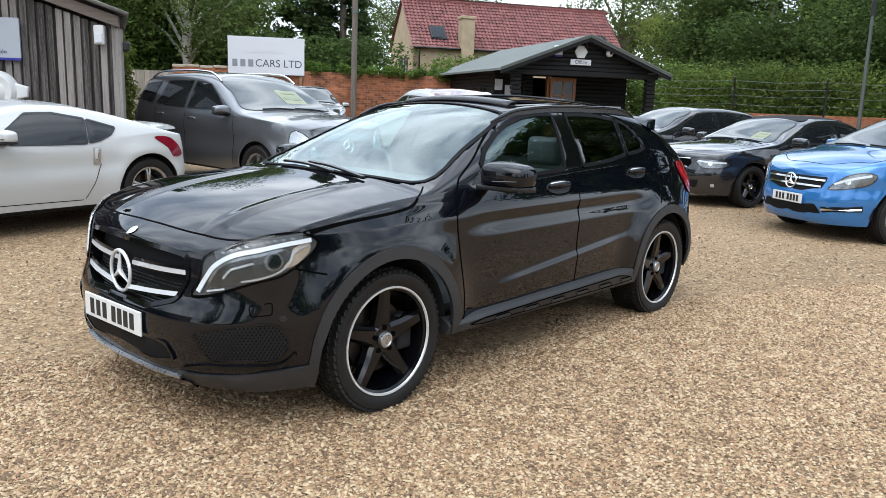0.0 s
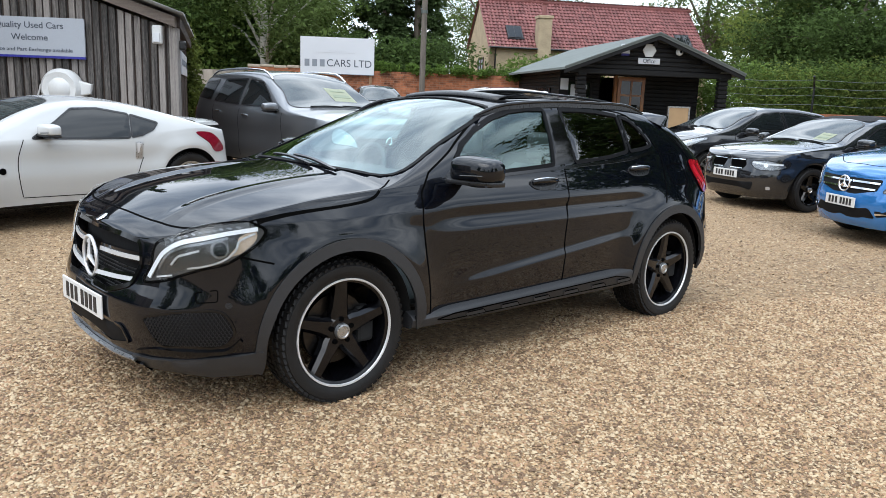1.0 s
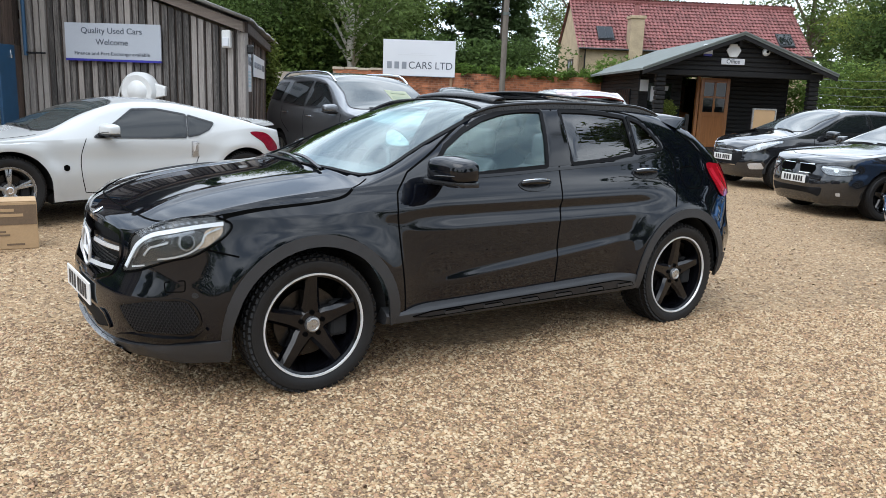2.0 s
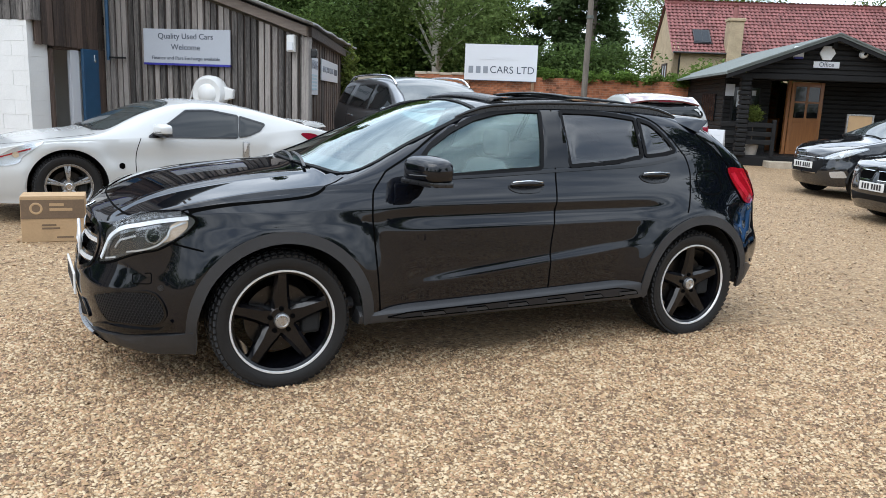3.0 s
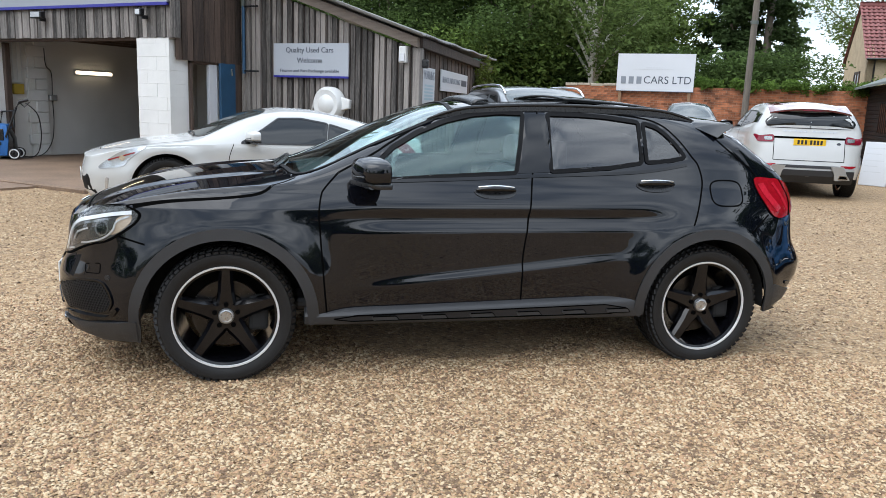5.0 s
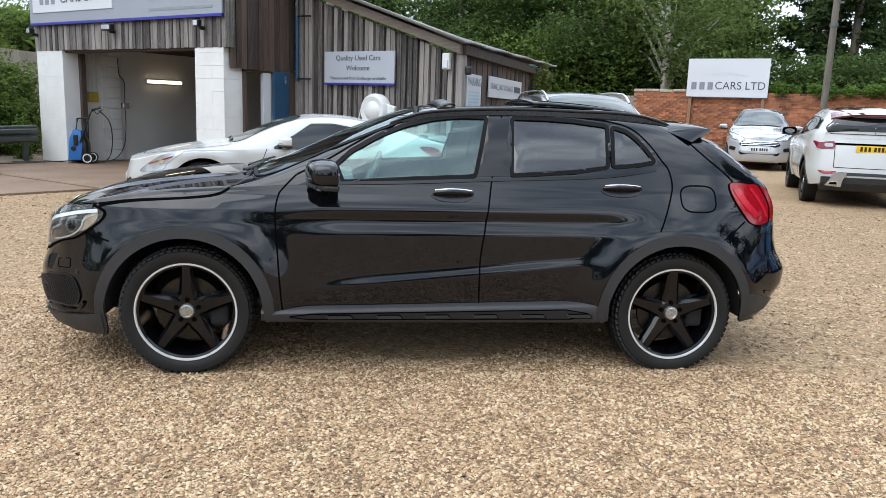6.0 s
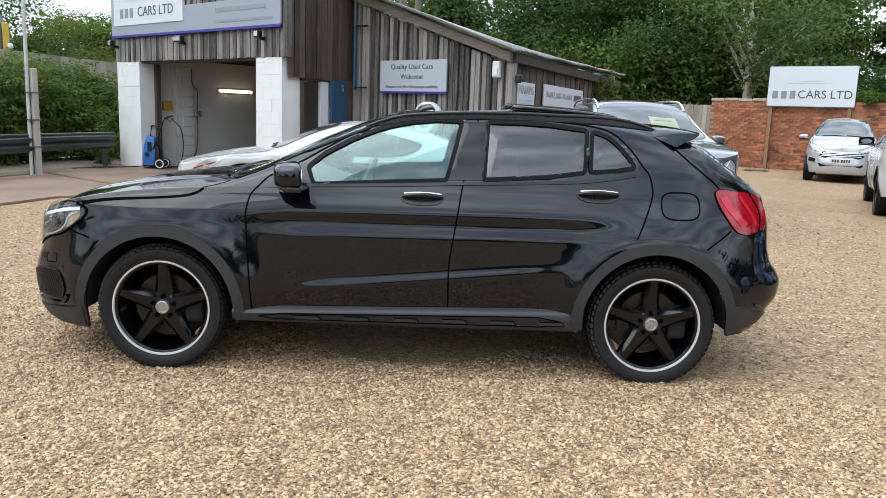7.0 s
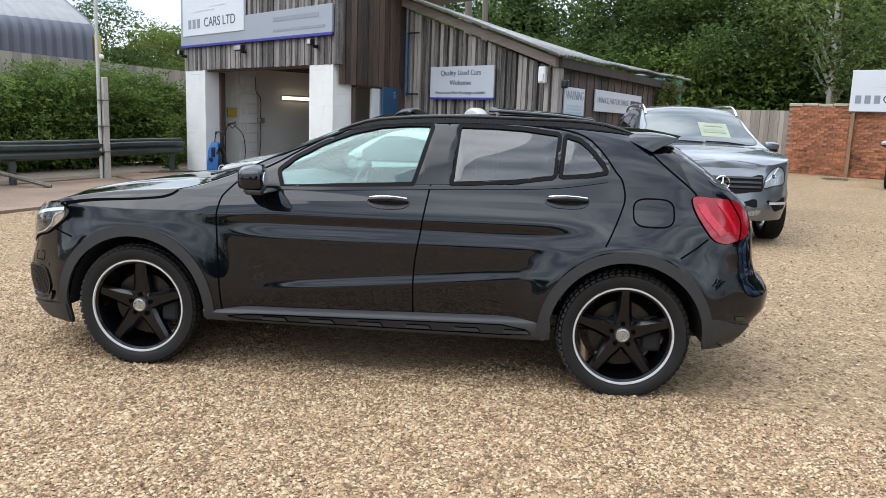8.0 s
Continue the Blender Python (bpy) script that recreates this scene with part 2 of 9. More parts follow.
def gravel_ground():
    """Ground of packed stones: cells of their own colour, gaps with shade put into the colour, rounded relief and broad
    damp patches.
    """
    m = bpy.data.materials.new("gravel_ground")
    m.use_nodes = True
    n, l = m.node_tree.nodes, m.node_tree.links
    b = n["Principled BSDF"]
    co = n.new("ShaderNodeTexCoord")
    warp = n.new("ShaderNodeTexNoise")
    warp.inputs["Scale"].default_value = 14
    l.new(co.outputs["Object"], warp.inputs["Vector"])
    mixv = n.new("ShaderNodeMix")
    mixv.data_type = "VECTOR"
    mixv.inputs[0].default_value = 0.012
    l.new(co.outputs["Object"], mixv.inputs[4])
    l.new(warp.outputs["Color"], mixv.inputs[5])
    v = n.new("ShaderNodeTexVoronoi")
    v.inputs["Scale"].default_value = 60
    l.new(mixv.outputs[1], v.inputs["Vector"])
    sep = n.new("ShaderNodeSeparateColor")
    l.new(v.outputs["Color"], sep.inputs["Color"])
    ramp = n.new("ShaderNodeValToRGB")
    stops = ((0.0, (0.19, 0.12, 0.068)), (0.22, (0.31, 0.198, 0.103)), (0.42, (0.40, 0.262, 0.135)), (0.58, (0.35, 0.233, 0.125)), (0.8, (0.44, 0.300, 0.162)), (1.0, (0.51, 0.385, 0.24)))
    ramp.color_ramp.elements[0].color = (*stops[0][1], 1)
    ramp.color_ramp.elements[1].color = (*stops[-1][1], 1)
    for p, c in stops[1:-1]:
        ramp.color_ramp.elements.new(p).color = (*c, 1)
    l.new(sep.outputs[0], ramp.inputs["Fac"])
    edge = n.new("ShaderNodeTexVoronoi")
    edge.feature = "DISTANCE_TO_EDGE"
    edge.inputs["Scale"].default_value = 60
    l.new(mixv.outputs[1], edge.inputs["Vector"])
    # shade between the stones, painted as darker colour near the cell edges
    gap = n.new("ShaderNodeMapRange")
    gap.inputs["From Max"].default_value = 0.10
    gap.inputs["To Min"].default_value = 0.66
    l.new(edge.outputs["Distance"], gap.inputs["Value"])
    broad = n.new("ShaderNodeTexNoise")
    broad.inputs["Scale"].default_value = 0.55
    broad.inputs["Detail"].default_value = 5
    l.new(co.outputs["Object"], broad.inputs["Vector"])
    br = n.new("ShaderNodeMapRange")
    br.inputs["From Min"].default_value = 0.3
    br.inputs["From Max"].default_value = 0.7
    br.inputs["To Min"].default_value = 0.90
    br.inputs["To Max"].default_value = 1.12
    l.new(broad.outputs["Fac"], br.inputs["Value"])
    # mid-scale mottling: the stones' colour lighter and darker at random
    mid = n.new("ShaderNodeTexNoise")
    mid.inputs["Scale"].default_value = 14
    mid.inputs["Detail"].default_value = 7
    mid.inputs["Roughness"].default_value = 0.75
    l.new(co.outputs["Object"], mid.inputs["Vector"])
    mr = n.new("ShaderNodeMapRange")
    mr.inputs["From Min"].default_value = 0.32
    mr.inputs["From Max"].default_value = 0.68
    mr.inputs["To Min"].default_value = 0.66
    mr.inputs["To Max"].default_value = 1.36
    l.new(mid.outputs["Fac"], mr.inputs["Value"])
    both_ = n.new("ShaderNodeMath")
    both_.operation = "MULTIPLY"
    l.new(br.outputs["Result"], both_.inputs[0])
    l.new(mr.outputs["Result"], both_.inputs[1])
    mul = n.new("ShaderNodeMath")
    mul.operation = "MULTIPLY"
    l.new(gap.outputs["Result"], mul.inputs[0])
    l.new(both_.outputs[0], mul.inputs[1])
    col = n.new("ShaderNodeMix")
    col.data_type = "RGBA"
    col.blend_type = "MULTIPLY"
    col.inputs[0].default_value = 1.0
    l.new(ramp.outputs["Color"], col.inputs[6])
    l.new(mul.outputs[0], col.inputs[7])
    l.new(col.outputs[2], b.inputs["Base Color"])
    b.inputs["Roughness"].default_value = 0.85
    bp = n.new("ShaderNodeBump")
    bp.inputs["Strength"].default_value = 0.9
    bp.inputs["Distance"].default_value = 0.012
    dome = n.new("ShaderNodeMapRange")
    dome.interpolation_type = "SMOOTHSTEP"
    dome.inputs["From Max"].default_value = 0.35
    l.new(edge.outputs["Distance"], dome.inputs["Value"])
    l.new(dome.outputs["Result"], bp.inputs["Height"])
    l.new(bp.outputs["Normal"], b.inputs["Normal"])
    return m


M_GROUND = gravel_ground()
M_CONCRETE = mat("wet_concrete", (0.175, 0.115, 0.075), rough=0.75, var=0.45, scale=1.2, fine=30, bump=0.2, bump_scale=50)
M_BLOCK = mat("white_block", (0.6364, 0.6364, 0.6192), rough=0.75, var=0.1, scale=3, bump=0.35, bump_scale=60)
M_INNER = mat("inner_wall", (0.602, 0.5934, 0.5676), rough=0.85, var=0.16, scale=1.2, bump=0.2, bump_scale=40)
M_WOOD = mat("weathered_board", (0.1591, 0.1445, 0.1333), rough=0.85, var=0.8, scale=4, fine=30, bump=0.7, bump_scale=25, stretch=(9, 9, 0.45), each=0.75)
M_BROWN = mat("brown_board", (0.0645, 0.043, 0.03268), rough=0.8, var=0.75, scale=4, fine=40, bump=0.4, bump_scale=25, stretch=(9, 9, 0.5), each=0.6)
M_BEAM = mat("old_beam", (0.172, 0.1419, 0.1204), rough=0.85, var=0.4, scale=4, bump=0.5, bump_scale=20, stretch=(0.7, 9, 9))
M_FENCE = mat("fence_board", (0.2838, 0.2494, 0.2064), rough=0.9, var=0.35, scale=5, bump=0.4, bump_scale=25, stretch=(8, 8, 0.6), each=0.6)
M_SHEET = mat("corrugated_sheet", (0.215, 0.215, 0.2064), rough=0.75, metal=0.0, var=0.35, scale=2.5, fine=20)
M_BRICK = mat("red_brick", (0.295, 0.112, 0.054), rough=0.9, var=0.75, scale=1.3, fine=9, bump=0.5, bump_scale=60, each=0.42)
M_BRICKS = mat("red_brick_rest", (0.295, 0.112, 0.054), rough=0.9, var=0.75, scale=1.3, fine=9, bump=0.5, bump_scale=60, island=0.42)
M_MORTAR = mat("mortar", (0.3096, 0.215, 0.1548), rough=0.95, var=0.25, scale=3, bump=0.4)
M_COPING = mat("coping_stone", (0.3612, 0.3096, 0.2408), rough=0.9, var=0.3, bump=0.4)
M_PANEL = mat("sign_pale_grey", (0.344, 0.3698, 0.4085), rough=0.4, var=0.06, scale=1.0)
M_SIGN = mat("sign_white", (0.5504, 0.5676, 0.5934), rough=0.35, var=0.04, scale=1.0)
M_SIGNG = mat("sign_grey", (0.258, 0.2795, 0.3139), rough=0.4, var=0.06, scale=1.0)
M_SIGNB = mat("sign_blue", (0.02, 0.02, 0.22), rough=0.4)
M_LETTER = mat("sign_letter", (0.05, 0.06, 0.08), rough=0.5)
M_LETTER2 = mat("sign_faint", (0.4988, 0.516, 0.5332), rough=0.5)
M_LETTER3 = mat("sign_pale_blue", (0.387, 0.516, 0.5676), rough=0.5)
M_LOG = mat("black_timber", (0.0095, 0.0095, 0.010), rough=0.65, spec=0.25, var=0.4, scale=6, bump=0.4, bump_scale=30, stretch=(1, 6, 6))
M_FELT = mat("green_felt", (0.135, 0.152, 0.143), rough=0.95, var=0.2, scale=1.5, bump=0.4, bump_scale=120)
M_DOORW = mat("orange_door_wood", (0.2924, 0.1161, 0.0344), rough=0.45, var=0.3, scale=4, stretch=(8, 8, 0.7), coat=0.3)
M_STONE = mat("buff_stone", (0.3784, 0.301, 0.1978), rough=0.9, var=0.28, scale=2.0, fine=14, bump=0.5, bump_scale=16)
M_TILE = mat("red_pantile", (0.2064, 0.07912, 0.07396), rough=0.75, var=0.35, scale=1.2, fine=18, island=0.5, bump=0.2)
M_RAIL = mat("galvanised_rail", (0.1032, 0.1204, 0.1118), rough=0.55, metal=0.5, var=0.3, scale=3)
M_BARRIER = mat("green_black_steel", (0.045, 0.055, 0.050), rough=0.5, metal=0.3, var=0.4, scale=3)
M_POST = mat("concrete_post", (0.3612, 0.3268, 0.2838), rough=0.9, var=0.25, scale=5, bump=0.3)
M_POLE = mat("timber_pole", (0.130, 0.112, 0.092), rough=0.85, var=0.45, scale=4, stretch=(6, 6, 0.5), bump=0.3)
M_SIGNPOST = mat("brown_post", (0.23, 0.135, 0.075), rough=0.8, var=0.35, scale=5, stretch=(6, 6, 0.6), bump=0.3)
M_PALE = mat("pale_pole", (0.43, 0.43, 0.3956), rough=0.6, var=0.25, scale=4)
M_BARN = mat("barn_sheet", (0.086, 0.09288, 0.1161), rough=0.65, metal=0.2, var=0.2, scale=1.0)
M_BARNR = mat("barn_roof", (0.2236, 0.2236, 0.2236), rough=0.8, var=0.2, scale=1.0)
M_YELLOW = mat("yellow_trim", (0.43, 0.3096, 0.043), rough=0.7)
M_BLUED = mat("blue_door", (0.0172, 0.0645, 0.129), rough=0.5, var=0.2)
M_WASH = mat("washer_blue", (0.0258, 0.1376, 0.3956), rough=0.35)
M_BAG = mat("white_plastic", (0.602, 0.6106, 0.602), rough=0.35, var=0.08)
M_CARD = mat("cardboard", (0.3612, 0.2408, 0.129), rough=0.8, var=0.12)
M_BARK = mat("bark", (0.1118, 0.0903, 0.0688), rough=0.95, var=0.4, scale=3, bump=0.6, bump_scale=20, stretch=(5, 5, 0.8))
M_BIRCH = mat("pale_bark", (0.3612, 0.344, 0.301), rough=0.85, var=0.4, scale=4, stretch=(2, 2, 6))
M_EARTH = mat("bare_earth", (0.1634, 0.129, 0.0946), rough=0.95, var=0.35, scale=1.0, bump=0.5, bump_scale=20)


def leaf_mat(name, base, var=0.55):
    m = mat(name, base, rough=0.8, var=var, scale=0.25, fine=2.0, island=0.5, spec=0.12)
    n, l = m.node_tree.nodes, m.node_tree.links
    b = n["Principled BSDF"]
    b.inputs["Transmission Weight"].default_value = 0.0
    tl = n.new("ShaderNodeBsdfTranslucent")
    mx = n.new("ShaderNodeMixShader")
    mx.inputs["Fac"].default_value = 0.42
    ramp = [q for q in n if q.type == "VALTORGB"][0]
    l.new(ramp.outputs["Color"], tl.inputs["Color"])
    l.new(b.outputs["BSDF"], mx.inputs[1])
    l.new(tl.outputs["BSDF"], mx.inputs[2])
    l.new(mx.outputs["Shader"], n["Material Output"].inputs["Surface"])
    return m


M_LEAF = leaf_mat("leaf_green", (0.100, 0.152, 0.036))
# darker foliage; its colour also holds the deep shade of the right-hand trees
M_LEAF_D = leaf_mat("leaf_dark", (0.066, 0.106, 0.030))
M_LEAF_Y = leaf_mat("leaf_yellow", (0.136, 0.172, 0.04))
M_LEAF_B = leaf_mat("leaf_birch", (0.105, 0.150, 0.044))
M_NEEDLE = leaf_mat("leaf_conifer", (0.058, 0.092, 0.032))
M_IVY = leaf_mat("leaf_ivy", (0.092, 0.152, 0.030))

# ---- building helpers ----
def thing(name, at=(0, 0, 0), yaw=0.0, label="", category="", group="", kind=""):
    """A thing's empty, at its base."""
    ob = new(name)
    ob.empty_display_size = 0.2
    ob.matrix_basis = pose(at[0], at[1], at[2], 0, 0, yaw)
    return tagged(ob, label, category, group, kind)


def finish(ob, parent, label, kind=""):
    if parent is not None:
        ob.parent = parent
    if label or kind:
        tagged(ob, label, kind=kind)
    return ob


def part(name, bm, material, parent=None, label="", smooth=None, kind=""):
    me = bpy.data.meshes.new(name)
    bm.normal_update()
    bm.to_mesh(me)
    bm.free()
    me.materials.append(material)
    if smooth is not None:
        me.shade_smooth()
        me.set_sharp_from_angle(angle=radians(smooth))
    return finish(new(name, me), parent, label, kind)


def mesh_part(name, verts, faces, materials, parent=None, label="", smooth=None, face_mats=None, kind=""):
    me = bpy.data.meshes.new(name)
    me.from_pydata([tuple(map(float, v)) for v in verts], [], faces)
    for m in materials if isinstance(materials, (list, tuple)) else [materials]:
        me.materials.append(m)
    if face_mats is not None:
        me.polygons.foreach_set("material_index", face_mats)
    if smooth is not None:
        me.shade_smooth()
        me.set_sharp_from_angle(angle=radians(smooth))
    me.update()
    return finish(new(name, me), parent, label, kind)


def box_bm(lo, hi, bevel=0.0, seg=1, bm=None):
    bm = bm or bmesh.new()
    c = [(lo[i] + hi[i]) / 2 for i in range(3)]
    s = [abs(hi[i] - lo[i]) for i in range(3)]
    r = bmesh.ops.create_cube(bm, size=1.0, matrix=Matrix.Translation(c) @ Matrix.Diagonal((*s, 1)))
    if bevel:
        edges = list({ed for v in r["verts"] for ed in v.link_edges})
        bmesh.ops.bevel(bm, geom=edges, offset=min(bevel, min(s) * 0.45), segments=seg, profile=0.5, affect="EDGES")
    return bm


def tube_bm(points, radius, sides=8, bm=None, caps=True):
    """A round bar along points; radius is one number or one a point."""
    bm = bm or bmesh.new()
    pts = [Vector(p) for p in points]
    rad = radius if isinstance(radius, (list, tuple)) else [radius] * len(pts)
    rings = []
    for i, p in enumerate(pts):
        d = (pts[min(i + 1, len(pts) - 1)] - pts[max(i - 1, 0)]).normalized()
        up = Vector((0, 0, 1)) if abs(d.z) < 0.9 else Vector((1, 0, 0))
        a = d.cross(up).normalized()
        b = d.cross(a)
        rings.append([bm.verts.new(p + (a * math.cos(k * math.tau / sides) + b * math.sin(k * math.tau / sides)) * rad[i]) for k in range(sides)])
    for r0, r1 in zip(rings, rings[1:]):
        for k in range(sides):
            bm.faces.new((r0[k], r0[(k + 1) % sides], r1[(k + 1) % sides], r1[k]))
    if caps:
        bm.faces.new(rings[0][::-1])
        bm.faces.new(rings[-1])
    return bm


def lathe_bm(profile, steps=48, axis="y", bm=None, closed=False):
    """Turns (radius, along) pairs about the axis."""
    bm = bm or bmesh.new()
    rows = []
    for k in range(steps):
        a = k * math.tau / steps
        c, s = math.cos(a), math.sin(a)
        put = {"y": lambda r, h: (r * c, h, r * s), "z": lambda r, h: (r * c, r * s, h), "x": lambda r, h: (h, r * c, r * s)}[axis]
        rows.append([bm.verts.new(put(r, h)) for r, h in profile])
    n = len(profile)
    for k in range(steps):
        r0, r1 = rows[k], rows[(k + 1) % steps]
        for j in range(n if closed else n - 1):
            j2 = (j + 1) % n
            bm.faces.new((r0[j], r0[j2], r1[j2], r1[j]))
    bmesh.ops.remove_doubles(bm, verts=bm.verts, dist=1e-5)
    bmesh.ops.recalc_face_normals(bm, faces=bm.faces)
    return bm


def prism_bm(outline, d0, d1, plane="xz", bm=None, bevel=0.0):
    """A flat outline given thickness: plane xz runs along y, xy along z, yz along x."""
    bm = bm or bmesh.new()
    put = {"xz": lambda a, b, d: (a, d, b), "xy": lambda a, b, d: (a, b, d), "yz": lambda a, b, d: (d, a, b)}[plane]
    r0 = [bm.verts.new(put(a, b, d0)) for a, b in outline]
    r1 = [bm.verts.new(put(a, b, d1)) for a, b in outline]
    n = len(outline)
    f = [bm.faces.new(r0), bm.faces.new(r1[::-1])]
    for k in range(n):
        f.append(bm.faces.new((r0[k], r1[k], r1[(k + 1) % n], r0[(k + 1) % n])))
    bmesh.ops.recalc_face_normals(bm, faces=f)
    if bevel:
        bmesh.ops.bevel(bm, geom=[ed for ed in f[0].edges] + [ed for ed in f[1].edges], offset=bevel, segments=2, profile=0.5, affect="EDGES")
    return bm


def letters(words, size, depth):
    cu = bpy.data.curves.new("letters", "FONT")
    cu.body, cu.size, cu.extrude = words, size, depth / 2
    cu.align_x, cu.align_y = "LEFT", "CENTER"
    tmp = bpy.data.objects.new("letters", cu)
    scene.collection.objects.link(tmp)
    bpy.context.view_layer.update()
    me = bpy.data.meshes.new_from_object(tmp.evaluated_get(bpy.context.evaluated_depsgraph_get()))
    bpy.data.objects.remove(tmp)
    bpy.data.curves.remove(cu)
    return me


def text_part(name, words, size, material, m, parent=None, label="", width=None, depth=0.004):
    """Lettering in the built-in font, one mesh a word; m turns the xy plane of the words to where they stand."""
    me = letters(words, size, depth)
    xs = [v.co.x for v in me.vertices]
    k = width / (max(xs) - min(xs)) if width else 1.0
    mid = (max(xs) + min(xs)) / 2
    ends, so_far = [-1e9], []
    for word in words.split():
        so_far.append(word)
        q = letters(" ".join(so_far), size, depth)
        ends.append(max(v.co.x for v in q.vertices) + size * 0.06)
        bpy.data.meshes.remove(q)
    ends[-1] = 1e9
    out = None
    for a, b in zip(ends, ends[1:]):
        bm = bmesh.new()
        bm.from_mesh(me)
        bmesh.ops.delete(bm, geom=[v for v in bm.verts if not a < v.co.x <= b], context="VERTS")
        bm.transform(m @ Matrix.Diagonal((k, 1, 1, 1)) @ Matrix.Translation((-mid, 0, 0)))
        out = part(name, bm, material, parent, label)
    bpy.data.meshes.remove(me)
    return out


def ground_z(x, y):
    """The yard rises gently away from the middle."""
    return 0.0085 * max(0.0, math.hypot(x - 2, y - 3) - 7)


def curve(points):
    """A smooth monotone curve through (x, y) pairs."""
    pts = sorted(points)
    xs, ys = np.array([p[0] for p in pts], float), np.array([p[1] for p in pts], float)
    h = np.diff(xs)
    d = np.diff(ys) / h
    m = np.zeros(len(xs))
    m[0], m[-1] = d[0], d[-1]
    for i in range(1, len(xs) - 1):
        if d[i - 1] * d[i] > 0:
            w1, w2 = 2 * h[i] + h[i - 1], h[i] + 2 * h[i - 1]
            m[i] = (w1 + w2) / (w1 / d[i - 1] + w2 / d[i])

    def f(x):
        x = np.clip(np.asarray(x, float), xs[0], xs[-1])
        i = np.clip(np.searchsorted(xs, x) - 1, 0, len(h) - 1)
        t = (x - xs[i]) / h[i]
        return (2 * t**3 - 3 * t**2 + 1) * ys[i] + (t**3 - 2 * t**2 + t) * h[i] * m[i] + (-2 * t**3 + 3 * t**2) * ys[i + 1] + (t**3 - t**2) * h[i] * m[i + 1]
    return f


def spline(points, n=8, closed=False):
    """Points along a smooth line through the given ones."""
    p = [Vector(q).to_2d() if len(q) == 2 else Vector(q) for q in points]
    out = []
    last = len(p) if closed else len(p) - 1
    for i in range(last):
        a = p[(i - 1) % len(p)] if closed or i else p[0]
        b, c = p[i], p[(i + 1) % len(p)]
        d = p[(i + 2) % len(p)] if closed or i + 2 < len(p) else p[-1]
        for k in range(n):
            t = k / n
            out.append(0.5 * ((2 * b) + (c - a) * t + (2 * a - 5 * b + 4 * c - d) * t * t + (3 * b - a - 3 * c + d) * t**3))
    if not closed:
        out.append(p[-1])
    return out


def rounded(points, r=0.03, n=4):
    """A polygon with its corners rounded off."""
    p = [Vector(q) for q in points]
    out = []
    for i, q in enumerate(p):
        a, b = p[i - 1] - q, p[(i + 1) % len(p)] - q
        ra = min(r, a.length * 0.45, b.length * 0.45)
        s, e_ = q + a.normalized() * ra, q + b.normalized() * ra
        for k in range(n + 1):
            t = k / n
            out.append((1 - t) ** 2 * s + 2 * t * (1 - t) * q + t * t * e_)
    return out

# ---- cars: a shell lofted from plan, shoulder and roof lines; lamps, glass and trim are laid on it ----
from mathutils.bvhtree import BVHTree
from mathutils.geometry import delaunay_2d_cdt

RAYS = {"L": (lambda a, b: ((a, 4, b), (0, -1, 0))), "R": (lambda a, b: ((a, -4, b), (0, 1, 0))), "F": (lambda a, b: ((5, a, b), (-1, 0, 0))),
        "B": (lambda a, b: ((-5, a, b), (1, 0, 0))), "T": (lambda a, b: ((a, b, 4), (0, 0, -1)))}
DIAG = math.sqrt(0.5)
# slanting views on the four corners; a runs across the view
RAYS["DL"] = lambda a, b: (((a + 4) * DIAG, (4 - a) * DIAG, b), (-DIAG, -DIAG, 0))
RAYS["DR"] = lambda a, b: (((a + 4) * DIAG, (a - 4) * DIAG, b), (-DIAG, DIAG, 0))
RAYS["EL"] = lambda a, b: (((a - 4) * DIAG, (a + 4) * DIAG, b), (DIAG, -DIAG, 0))
RAYS["ER"] = lambda a, b: (((a - 4) * DIAG, (-a - 4) * DIAG, b), (DIAG, DIAG, 0))


def slant(points, rear=False):
    """Corner points (x, y, z) as places in the slanting view."""
    return [((p[0] + (p[1] if rear else -p[1])) * DIAG, p[2]) for p in points]




def lay(tree, view, a, b, off):
    """The place on the shell seen from that side at (a, b), lifted off it."""
    o, d = RAYS[view](a, b)
    hit, nor, _, _ = tree.ray_cast(Vector(o), Vector(d))
    if hit is None:
        side = Vector(o) + Vector(d) * 3.3
        hit, nor, _, _ = tree.find_nearest(side)
    if nor.dot(Vector(d)) > 0:
        nor = -nor
    return hit + nor * off, nor


def inside(poly, x, y):
    c = False
    for i in range(len(poly)):
        (x0, y0), (x1, y1) = poly[i - 1], poly[i]
        if (y0 > y) != (y1 > y) and x < (x1 - x0) * (y - y0) / (y1 - y0) + x0:
            c = not c
    return c


